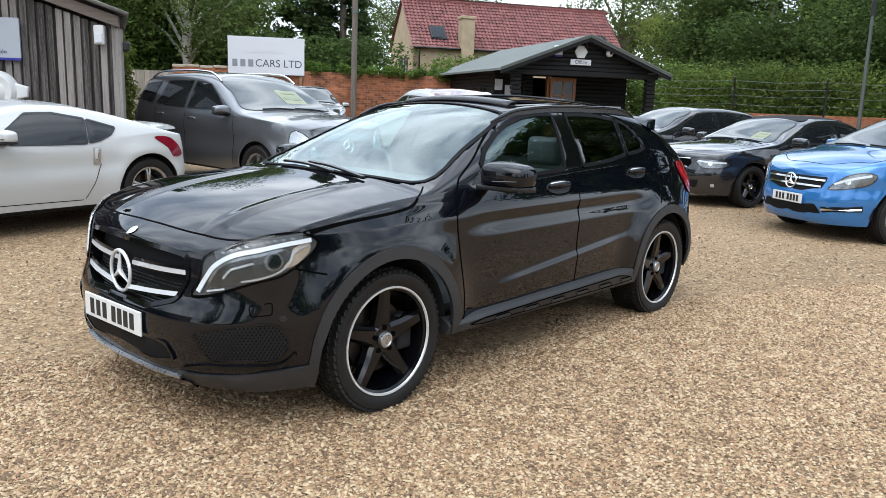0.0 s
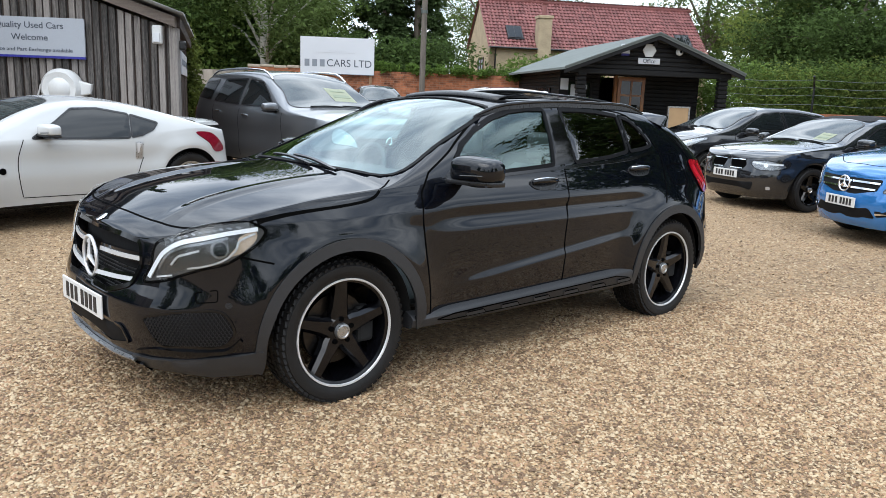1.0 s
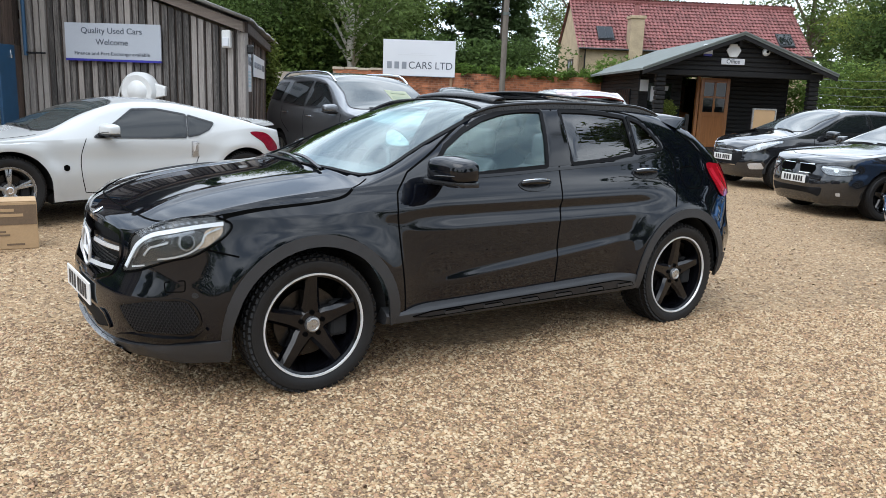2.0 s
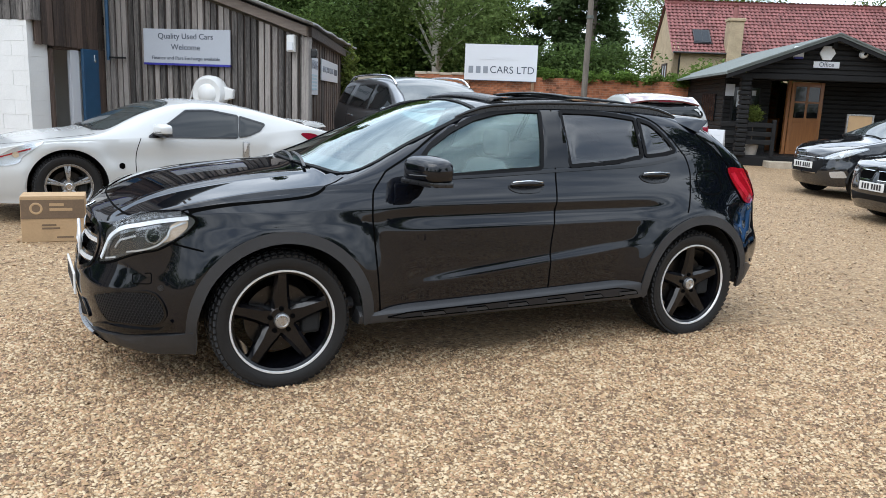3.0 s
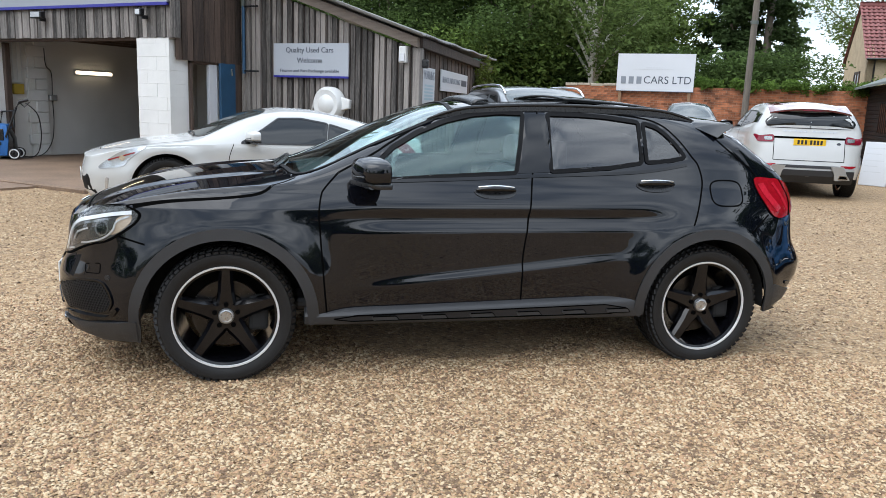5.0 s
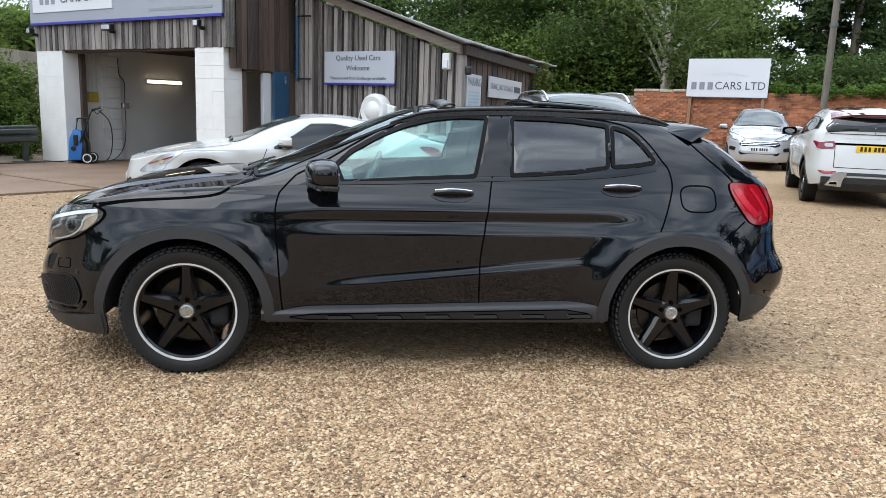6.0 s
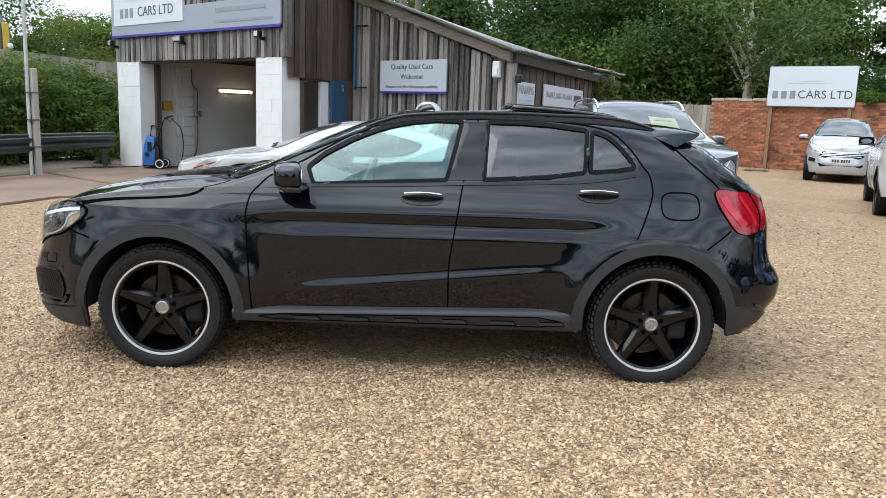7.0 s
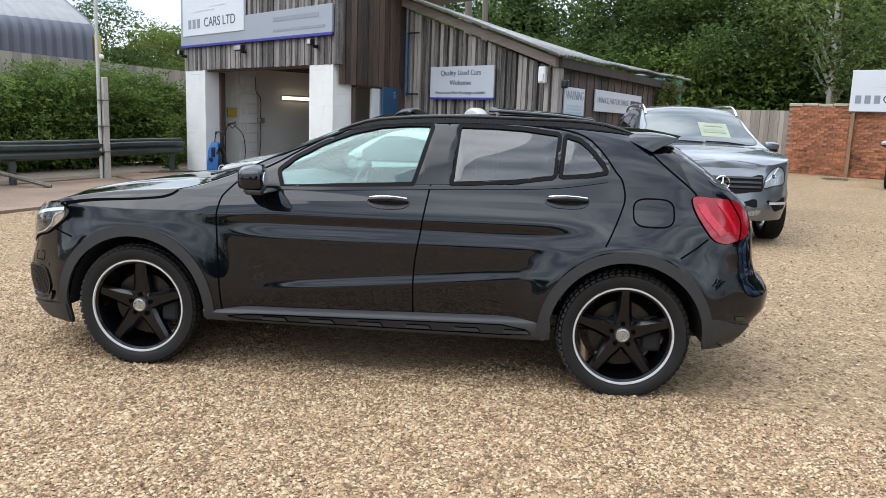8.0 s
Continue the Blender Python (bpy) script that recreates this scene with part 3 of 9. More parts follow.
def patch(name, tree, view, outline, material, parent, off=0.004, thick=0.008, step=0.06, label=""):
    """A panel of the given outline that follows the shell, with a rim of its own."""
    pts = [Vector((q[0], q[1])) for q in outline]
    n = len(pts)
    a0, a1 = min(q.x for q in pts), max(q.x for q in pts)
    b0, b1 = min(q.y for q in pts), max(q.y for q in pts)
    grid = [Vector((a, b)) for a in np.arange(a0 + step / 2, a1, step) for b in np.arange(b0 + step / 2, b1, step) if inside(outline, a, b)]
    vs, _, fs, *_ = delaunay_2d_cdt(pts + grid, [(i, (i + 1) % n) for i in range(n)], [], 1, 1e-5)
    vs3, nors = [], []
    for q in vs:
        p, nor = lay(tree, view, q.x, q.y, off)
        vs3.append(p)
        nors.append(nor)
    base = len(vs3)
    faces = [tuple(f) for f in fs]
    count = {}
    for f in faces:
        for i in range(len(f)):
            k = (f[i], f[(i + 1) % len(f)])
            count[k] = 1
    rim = [k for k in count if (k[1], k[0]) not in count]
    low = {}
    for i, j in rim:
        for q in (i, j):
            if q not in low:
                low[q] = len(vs3)
                vs3.append(vs3[q] - nors[q] * thick)
    faces += [(j, i, low[i], low[j]) for i, j in rim]
    bm = bmesh.new()
    vv = [bm.verts.new(p) for p in vs3]
    for f in faces:
        try:
            bm.faces.new([vv[i] for i in f])
        except ValueError:
            pass
    bmesh.ops.recalc_face_normals(bm, faces=bm.faces)
    return part(name, bm, material, parent, label, smooth=40)


def strip(name, tree, view, line, width, material, parent, off=0.003, closed=False, label="", thick=0.006):
    """A narrow band along a line on the shell."""
    pts = [Vector((q[0], q[1])) for q in line]
    n = len(pts)
    bm = bmesh.new()
    rows = []
    for i, q in enumerate(pts):
        a = pts[(i - 1) % n] if closed or i else pts[0]
        b = pts[(i + 1) % n] if closed or i < n - 1 else pts[-1]
        d = (b - a).normalized()
        s = Vector((-d.y, d.x)) * width / 2
        row = []
        for w, lift in ((-1.0, off - thick), (-1.0, off), (1.0, off), (1.0, off - thick)):
            e2 = q + s * w
            row.append(bm.verts.new(lay(tree, view, e2.x, e2.y, lift)[0]))
        rows.append(row)
    pairs = list(zip(rows, rows[1:])) + ([(rows[-1], rows[0])] if closed else [])
    for r0, r1 in pairs:
        for k in range(3):
            bm.faces.new((r0[k], r0[k + 1], r1[k + 1], r1[k]))
    bmesh.ops.recalc_face_normals(bm, faces=bm.faces)
    return part(name, bm, material, parent, label, smooth=40)


def car_shell(S, parent):
    """Builds the shell; returns its tree and the body part. S holds the car's lines."""
    px, py = [p[0] for p in S["plan"]], [p[1] for p in S["plan"]]
    seg = np.concatenate([[0], np.cumsum(np.hypot(np.diff(px), np.diff(py)))])
    fx, fy = curve(list(zip(seg, px))), curve(list(zip(seg, py)))
    total = seg[-1]
    dense = np.linspace(0, total, 4000)
    dx_ = fx(dense)
    step = S.get("step", 0.035)
    cols = list(np.linspace(0, total, int(total / step)))
    R = S["arch"]
    keep, extra = [], []
    for hx in S["axles"]:
        xs = [hx + R * math.cos(a) for a in np.linspace(0.0, math.pi, 25)]
        xs = [hx + R + 0.012] + xs + [hx - R - 0.012]
        extra += [float(np.interp(-x, -dx_, dense)) for x in xs]
        s0, s1 = float(np.interp(-(hx + R + 0.02), -dx_, dense)), float(np.interp(-(hx - R - 0.02), -dx_, dense))
        cols = [s for s in cols if not s0 < s < s1]
    cols = np.array(sorted(cols + extra))
    X, Y = fx(cols), fy(cols)
    eps = 1e-3
    tx = fx(np.minimum(cols + eps, total)) - fx(np.maximum(cols - eps, 0))
    ty = fy(np.minimum(cols + eps, total)) - fy(np.maximum(cols - eps, 0))
    tl = np.hypot(tx, ty)
    nx, ny = ty / tl, -tx / tl
    nx[0], ny[0], nx[-1], ny[-1] = 1, 0, -1, 0
    Y[0] = Y[-1] = 0
    low, belt = curve(S["low"]), curve(S["belt"])
    af, as_, ar = curve(S["front"]), curve(S["side"]), curve(S["rear"])
    hz = S["hub"]
    Z0, Z1 = low(X), belt(X)
    for hx in S["axles"]:
        d = np.abs(X - hx)
        m = d <= R + 1e-6
        Z0[m] = hz + np.sqrt(np.maximum(R * R - d[m] ** 2, 0))
    M = S.get("rows", 26)
    T = np.linspace(0, 1, M)
    ZZ = Z0[:, None] + (Z1 - Z0)[:, None] * T[None, :]
    folds = S.get("folds", ())
    if folds:
        # rows run along the folded lines of the side
        lo_, hi_ = folds[0], folds[1]
        zu = np.clip(hi_["z"] + hi_["slope"] * X, Z0 + 0.55 * (Z1 - Z0), Z1 - 0.03)
        zl = np.clip(lo_["z"] + lo_["slope"] * X, Z0 + 0.25 * (zu - Z0), zu - 0.12)
        T = np.linspace(0, 3, M)
        ZZ = np.where(T < 1, Z0[:, None] + (zl - Z0)[:, None] * T, np.where(T < 2, zl[:, None] + (zu - zl)[:, None] * (T - 1), zu[:, None] + (Z1 - zu)[:, None] * (T - 2)))
    wf, wr, ws = np.maximum(nx, 0) ** 2, np.maximum(-nx, 0) ** 2, ny**2
    ins = wf[:, None] * af(ZZ) + ws[:, None] * as_(ZZ) + wr[:, None] * ar(ZZ)
    for f_ in folds:
        # a folded line: how far the skin stands out below and above it
        dz = ZZ - (f_["z"] + f_["slope"] * X[:, None])
        out_ = np.interp(dz, [q[0] for q in f_["shape"]], [q[1] for q in f_["shape"]])
        fade = np.clip((X - f_["ends"][0]) / f_["soft"], 0, 1) * np.clip((f_["ends"][1] - X) / f_["soft"], 0, 1)
        fade = fade * fade * (3 - 2 * fade)
        ins = ins - ws[:, None] * out_ * fade[:, None]
    for a0_, sl, wid, high, x0_, x1_ in S.get("creases", ()):
        # folded lines along the side, fading out at both ends
        tent = np.maximum(0, 1 - np.abs(ZZ - (a0_ + sl * X[:, None])) / wid)
        fade = np.clip((X - x0_) / 0.35, 0, 1) * np.clip((x1_ - X) / 0.35, 0, 1)
        ins = ins - ws[:, None] * high * tent * fade[:, None]
    for hx in S["axles"]:
        rr = np.hypot(X[:, None] - hx, ZZ - hz)
        ins = ins - ws[:, None] * S.get("flare", 0.02) * np.exp(-(((rr - R - 0.03) / S.get("flare_w", 0.10)) ** 2)) * (ZZ < Z1[:, None] - 0.02)
    PX = X[:, None] - nx[:, None] * ins
    PY = np.maximum(Y[:, None] - ny[:, None] * ins, 0)
    PY[0] = PY[-1] = 0
    verts, faces, fm = [], [], []
    nC = len(cols)
    for sgn in (1, -1):
        o = len(verts)
        for i in range(nC):
            for j in range(M):
                verts.append((PX[i, j], sgn * PY[i, j], ZZ[i, j]))
        for i in range(nC - 1):
            for j in range(M - 1):
                a, b, c, d = o + i * M + j, o + (i + 1) * M + j, o + (i + 1) * M + j + 1, o + i * M + j + 1
                faces.append((a, b, c, d) if sgn > 0 else (d, c, b, a))
    # the upper skin, from shoulder to shoulder
    top, crown, tumble = curve(S["top"]), curve(S["crown"]), curve(S["tumble"])
    n1, n2, n3 = S.get("up", 9), 6, S.get("across", 12)
    half = []
    for i in range(nC):
        xa, b, zb = PX[i, -1], PY[i, -1], Z1[i]
        t = max(float(top(xa)), zb + 0.001)
        h = t - zb
        c = min(float(crown(xa)), h * 0.9)
        he = h - c
        tb = float(tumble(xa))
        yc = max(b - tb * he, b * 0.3)
        r = min(0.07, he * 0.35, yc * 0.4)
        row = []
        for k in range(n1):
            q = k / (n1 - 1) * (1 - r / max(he, 1e-4)) if he > 1e-3 else 0.0
            bulge = 0.018 * math.sin(math.pi * q) * min(1, he / 0.3)
            row.append((b + (yc - b) * q + bulge, zb + he * q))
        p0 = Vector(row[-1])
        y2 = yc - r * 1.1
        p2 = Vector((y2, t - c * (y2 / max(yc, 1e-4)) ** 2))
        pm = Vector((yc, zb + he))
        for k in range(1, n2):
            q = k / n2
            v = (1 - q) ** 2 * p0 + 2 * q * (1 - q) * pm + q * q * p2
            row.append((v.x, v.y))
        for k in range(n3):
            y = y2 * (1 - k / (n3 - 1))
            row.append((y, t - c * (y / max(yc, 1e-4)) ** 2))
        if "ridge" in S:
            y0_, wid, high, x0_, x1_ = S["ridge"]
            fade = min(1, max(0, (xa - x0_) / 0.25)) * min(1, max(0, (x1_ - xa) / 0.3))
            row = [(y, z + fade * high * max(0, 1 - abs(y - y0_) / wid)) for y, z in row]
        half.append([(xa, y, z) for y, z in row])
    K = len(half[0])
    for sgn in (1, -1):
        o = len(verts)
        for row in half:
            for x, y, z in row:
                verts.append((x, sgn * y, z))
        for i in range(nC - 1):
            for j in range(K - 1):
                a, b, c, d = o + i * K + j, o + (i + 1) * K + j, o + (i + 1) * K + j + 1, o + i * K + j + 1
                faces.append((a, b, c, d) if sgn > 0 else (d, c, b, a))
    bm = bmesh.new()
    vv = [bm.verts.new(v) for v in verts]
    for f in faces:
        bm.faces.new([vv[i] for i in f])
    bmesh.ops.remove_doubles(bm, verts=bm.verts, dist=0.0006)
    bmesh.ops.dissolve_degenerate(bm, edges=bm.edges, dist=1e-5)
    bmesh.ops.recalc_face_normals(bm, faces=bm.faces)
    tree = BVHTree.FromBMesh(bm)
    holes = [(v, o) for v, o in S.get("holes", ())]
    gone = []
    bm.normal_update()
    for v, o in holes:
        if v != "S":
            continue
        # draw the nearest corners of the mesh onto the opening's outline
        P0 = np.array([tuple(q)[:2] for q in o])
        D0 = np.roll(P0, -1, 0) - P0
        L0 = np.maximum((D0 ** 2).sum(1), 1e-12)
        lo_, hi_ = P0.min(0) - 0.02, P0.max(0) + 0.02
        for w_ in bm.verts:
            c = w_.co
            if abs(c.y) < 0.4 or not (lo_[0] < c.x < hi_[0] and lo_[1] < c.z < hi_[1]):
                continue
            q = np.array((c.x, c.z))
            t_ = np.clip(((q - P0) * D0).sum(1) / L0, 0, 1)
            near = P0 + D0 * t_[:, None]
            d2 = ((near - q) ** 2).sum(1)
            k_ = int(d2.argmin())
            if d2[k_] < 0.0105 ** 2:
                sy = 4 if c.y > 0 else -4
                hit = tree.ray_cast(Vector((near[k_][0], sy, near[k_][1])), Vector((0, -sy / 4, 0)))[0]
                if hit is not None:
                    w_.co = hit
    bm.normal_update()
    for f in bm.faces:
        c, nn = f.calc_center_median(), f.normal
        for v, o in holes:
            if (v == "S" and abs(nn.y) > 0.12 and abs(c.y) > 0.4 and inside(o, c.x, c.z)) or (v == "T" and nn.z > 0.25 and inside(o, c.x, c.y)) or (v == "B" and nn.x < -0.35 and inside(o, c.y, c.z)) or (v == "F" and nn.x > 0.3 and inside(o, c.y, c.z)):
                gone.append(f)
                break
    bmesh.ops.delete(bm, geom=gone, context="FACES")
    body = part("body", bm, S["paint"], parent, smooth=28)
    if S.get("solid", True):
        sol = body.modifiers.new("thickness", "SOLIDIFY")
        sol.thickness, sol.offset = 0.012, -1
    return tree, body


def wheel(parent, at, left, r, rim_r, width, spokes, spoke_mat, lip_mat, cap_mat, look_="five", meshes=None):
    """A wheel with tyre, rim, spokes, cap and brake disc; its face looks along +y when left."""
    w = width / 2
    k = rim_r
    holder = new("wheel")
    holder.parent = parent
    holder.matrix_basis = pose(at[0], at[1], at[2], 0, 0, 0 if left else 180)
    if meshes:
        for nm, me in meshes:
            ob = new(nm, me)
            ob.parent = holder
        return meshes
    made = []
    prof = [(k - 0.008, -w * 0.84), (k + 0.012, -w * 0.97), (k + (r - k) * 0.55, -w * 1.03), (r - 0.016, -w * 0.93), (r - 0.004, -w * 0.74), (r - 0.001, 0), (r - 0.004, w * 0.74), (r - 0.016, w * 0.93), (k + (r - k) * 0.75, w * 1.01), (k + (r - k) * 0.5, w * 1.03), (k + 0.012, w * 0.97), (k - 0.008, w * 0.84)]
    bm = lathe_bm(prof, 64, "y")
    for i in range(60):
        a = i * math.tau / 60
        for lane, wid in ((-0.86, 0.16), (-0.5, 0.2), (-0.15, 0.2), (0.22, 0.2), (0.56, 0.18), (0.86, 0.17)):
            turn = Matrix.Rotation(a + lane * 0.05, 4, "Y") @ Matrix.Translation((0, lane * w, r - 0.001 - (0.010 if abs(lane) > 0.8 else 0))) @ Matrix.Rotation(0.35 if lane > 0 else -0.35, 4, "Z")
            bmesh.ops.create_cube(bm, size=1.0, matrix=turn @ Matrix.Diagonal((0.026 * r / 0.35, wid * w * 1.2, 0.012, 1)))
    made.append(part("tyre", bm, M_RUBBER, holder, smooth=35))
    # barrel and lip
    bm = lathe_bm([(k - 0.004, w * 0.86), (k - 0.020, w * 0.80), (k - 0.028, w * 0.3), (k - 0.045, -w * 0.8), (k, -w * 0.86)], 56, "y")
    made.append(part("rim", bm, spoke_mat, holder, smooth=40))
    bm = lathe_bm([(k + 0.003, w * 0.90), (k + 0.002, w * 0.965), (k - 0.0055, w * 0.962), (k - 0.009, w * 0.90)], 64, "y")
    made.append(part("rim_lip", bm, lip_mat, holder, smooth=40))
    bm = bmesh.new()
    out = w * 0.62
    if look_ == "five":
        # broad tapering spokes: a flat crest between two sloping flanks
        for i in range(spokes):
            turn = Matrix.Rotation(-i * math.tau / spokes, 4, "Y")
            rings = []
            for rho, wo, wi, lift in ((0.040, 0.046, 0.036, -0.004), (0.085, 0.049, 0.031, 0.0), (0.12, 0.042, 0.025, 0.005), (0.18, 0.037, 0.021, 0.010), (k - 0.030, 0.034, 0.019, 0.014), (k - 0.008, 0.034, 0.020, 0.010)):
                f_ = out + lift
                rings.append([bm.verts.new(turn @ Vector((x, y, rho))) for x, y in ((-wo, f_ - 0.055), (-wo, f_ - 0.017), (-wi, f_), (wi, f_), (wo, f_ - 0.017), (wo, f_ - 0.055))])
            for r0, r1 in zip(rings, rings[1:]):
                for q in range(6):
                    bm.faces.new((r0[q], r0[(q + 1) % 6], r1[(q + 1) % 6], r1[q]))
            bm.faces.new(rings[-1])
        lathe_bm([(0.0, out + 0.002), (0.066, out - 0.001), (0.078, out - 0.014), (0.080, out - 0.05)], 30, "y", bm)
        bmesh.ops.recalc_face_normals(bm, faces=bm.faces)
        for i in range(5):
            bolts = bmesh.new()
            a = i * math.tau / 5 + math.pi / 2
            bmesh.ops.create_cone(bolts, cap_ends=True, segments=10, radius1=0.0125, radius2=0.0125, depth=0.012, matrix=Matrix.Translation((0.059 * math.cos(a), out - 0.001, 0.059 * math.sin(a))) @ Matrix.Rotation(math.pi / 2, 4, "X"))
            made.append(part("wheel_bolt", bolts, M_GAP, holder, smooth=30))
    else:
        for i in range(spokes):
            a = i * math.tau / spokes + math.pi / 2
            for sp in ((-0.09, 0.09) if look_ == "twin" else (0.0,)):
                p = prism_bm([(-0.014, 0.05), (-0.012 + sp * k, k - 0.012), (0.016 + sp * k, k - 0.012), (0.014, 0.05)], out - 0.02, out + 0.012, "xz", bevel=0.005)
                p.transform(Matrix.Rotation(-a + math.pi / 2, 4, "Y"))
                tmp = bpy.data.meshes.new("tmp")
                p.to_mesh(tmp)
                p.free()
                bm.from_mesh(tmp)
                bpy.data.meshes.remove(tmp)
        lathe_bm([(0.0, out + 0.010), (0.06, out + 0.008), (0.07, out - 0.005), (0.06, out - 0.04)], 20, "y", bm)
    made.append(part("spokes", bm, spoke_mat, holder, smooth=35))
    bm = lathe_bm([(0.0, out + 0.016), (0.026, out + 0.016), (0.029, out + 0.020), (0.036, out + 0.018), (0.040, out + 0.010), (0.040, out - 0.002)], 28, "y")
    made.append(part("hub_cap", bm, cap_mat, holder, "silver hub cap", smooth=40))
    bm = lathe_bm([(0.05, -0.015), (k * 0.66, -0.015), (k * 0.66, 0.012), (k * 0.40, 0.012), (k * 0.38, 0.022), (0.06, 0.022)], 40, "y", closed=True)
    for i in range(26):
        a = i * math.tau / 26
        rad = k * (0.45 + 0.1 * (i % 3))
        bmesh.ops.create_cone(bm, cap_ends=True, segments=6, radius1=0.004, radius2=0.004, depth=0.03, matrix=Matrix.Translation((rad * math.cos(a), 0, rad * math.sin(a))) @ Matrix.Rotation(math.pi / 2, 4, "X"))
    made.append(part("brake_disc", bm, M_STEEL, holder, smooth=40))
    bm = box_bm((-k * 0.80, -0.04, -0.09), (-k * 0.42, 0.05, 0.09), 0.02, 2)
    made.append(part("caliper", bm, S_CAL, holder))
    return [(o.name.split(".")[0], o.data) for o in made]


S_CAL = M_WELL


def plate(parent, tree, view, y, z, w=0.52, h=0.112, material=None, off=0.012):
    """A number plate with plain bars for its characters."""
    sgn = 1 if view == "F" else -1
    c, nor = lay(tree, view, y, z, off)
    turn = Matrix.Translation(c) @ Vector((nor.x, nor.y, 0)).to_track_quat("Y", "Z").to_matrix().to_4x4()
    bm = box_bm((-w / 2, -0.006, -h / 2), (w / 2, 0.004, h / 2), 0.003)
    bm.transform(turn)
    pl = part("number_plate", bm, material or M_PLATE_W, parent)
    xs = [-0.205, -0.150, -0.095, -0.040, 0.045, 0.105, 0.165]
    for x in xs:
        x *= w / 0.52
        bm = box_bm((x, 0.0045, -h * 0.33), (x + 0.036 * w / 0.52, 0.0065, h * 0.33))
        bm.transform(turn)
        part("character_bar", bm, M_INK, pl)
    return pl


def ring_bm(r, tube, m, bm=None):
    bm = bm or bmesh.new()
    steps, sides = 28, 8
    rows = []
    for i in range(steps):
        a = i * math.tau / steps
        row = []
        for j in range(sides):
            b = j * math.tau / sides
            rr = r + tube * math.cos(b)
            row.append(bm.verts.new(m @ Vector((rr * math.cos(a), rr * math.sin(a), tube * math.sin(b)))))
        rows.append(row)
    for i in range(steps):
        for j in range(sides):
            bm.faces.new((rows[i][j], rows[i][(j + 1) % sides], rows[(i + 1) % steps][(j + 1) % sides], rows[(i + 1) % steps][j]))
    return bm


def mirror_part(parent, x, y, z, material, sgn, scale=1.0):
    """A door mirror on its arm: a shell with a rounded front, and the glass behind."""
    bm = bmesh.new()
    bmesh.ops.create_uvsphere(bm, u_segments=28, v_segments=18, radius=1.0)

    def boxy(t, q):
        return math.copysign(abs(t) ** q, t)
    for v in bm.verts:
        c = v.co.copy()
        x_, y_, z_ = boxy(c.x, 0.65) * 0.078, boxy(c.y, 0.45) * 0.112, boxy(c.z, 0.48) * 0.066
        if x_ < -0.03:
            x_ = -0.03 - (abs(x_) - 0.03) * 0.35
        z_ *= 1 - 0.22 * max(0.0, sgn * y_ / 0.115) - 0.10 * max(0.0, x_ / 0.085)
        v.co = Vector((x_ - 0.22 * sgn * y_, y_, max(z_, -0.040)))
    bm.transform(Matrix.Translation((x, y, z)) @ Matrix.Scale(scale, 4))
    ob = part("door_mirror", bm, material, parent, smooth=50)
    o = rounded([(0.066, -sgn * 0.125), (0.050, sgn * 0.06), (0.018, sgn * 0.108), (-0.045, sgn * 0.112), (-0.040, -sgn * 0.125)], 0.02)
    bm = prism_bm([(a * scale - 0.22 * sgn * b * scale, b * scale) for a, b in o], -0.064 * scale, -0.042 * scale, "xy", bevel=0.004)
    bm.transform(Matrix.Translation((x, y, z)))
    part("mirror_base", bm, M_TRIM, ob, smooth=40)
    pts = [(x + 0.078 * scale - 0.22 * dy * scale - 0.5 * dy * dy, y + sgn * dy * scale, z - 0.022 + 0.06 * dy) for dy in np.linspace(-0.03, 0.085, 7)]
    part("indicator_line", tube_bm(pts, 0.004, 8), M_LAMPD, ob, smooth=50)
    bm = tube_bm([(0.0, -sgn * 0.17 * scale, 0), (0.0, -sgn * 0.10, 0), (0.015, sgn * 0.02, 0.004), (0.02, sgn * 0.09, 0.012)], [0.050, 0.050, 0.056, 0.034], 14)
    bm.transform(Matrix.Translation((x - 0.015, y, z - 0.072)) @ Matrix.Diagonal((1, 1, 0.22, 1)))
    part("mirror_arm", bm, M_TRIM, ob, smooth=50)
    bm = prism_bm([(0.080 * math.cos(a) * scale, 0.036 * math.sin(a) * scale) for a in np.linspace(0, math.tau, 20, endpoint=False)], -0.0015, 0.0015, "yz")
    bm.transform(Matrix.Translation((x - 0.047 * scale, y, z)) @ Matrix.Rotation(0.2 * sgn, 4, "Z"))
    part("mirror_glass", bm, M_CHROME, ob)
    return ob


def both(o):
    return [(a, -b) for a, b in reversed(list(o))]


def under(parent, S):
    """Floor pan and dark wheel wells."""
    x1, x0 = S["axles"][0] + S["arch"] - 0.02, S["axles"][1] - S["arch"] + 0.02
    w = S["half"] - 0.16
    z = S.get("floor", 0.24)
    bm = box_bm((x0 - 0.25, -w + 0.22, z), (x1 + 0.2, w - 0.22, z + 0.10), 0.03)
    box_bm((S["axles"][1] + S["arch"], -w, z), (S["axles"][0] - S["arch"], w, z + 0.12), 0.03, 1, bm)
    part("floor_pan", bm, M_WELL, parent)
    for hx in S["axles"]:
        for sgn in (1, -1):
            R = S["arch"] + 0.012
            prof = [(hx + R * math.cos(a), S["hub"] + R * math.sin(a)) for a in np.linspace(-0.05, math.pi + 0.05, 22)]
            bm = bmesh.new()
            y0, y1 = sgn * (S["half"] - 0.05), sgn * (S["half"] - 0.40)
            r0 = [bm.verts.new((a, y0, b)) for a, b in prof]
            r1 = [bm.verts.new((a, y1, b)) for a, b in prof]
            for k in range(len(prof) - 1):
                bm.faces.new((r0[k], r0[k + 1], r1[k + 1], r1[k]))
            bm.faces.new(r1)
            part("wheel_well", bm, M_WELL, parent)


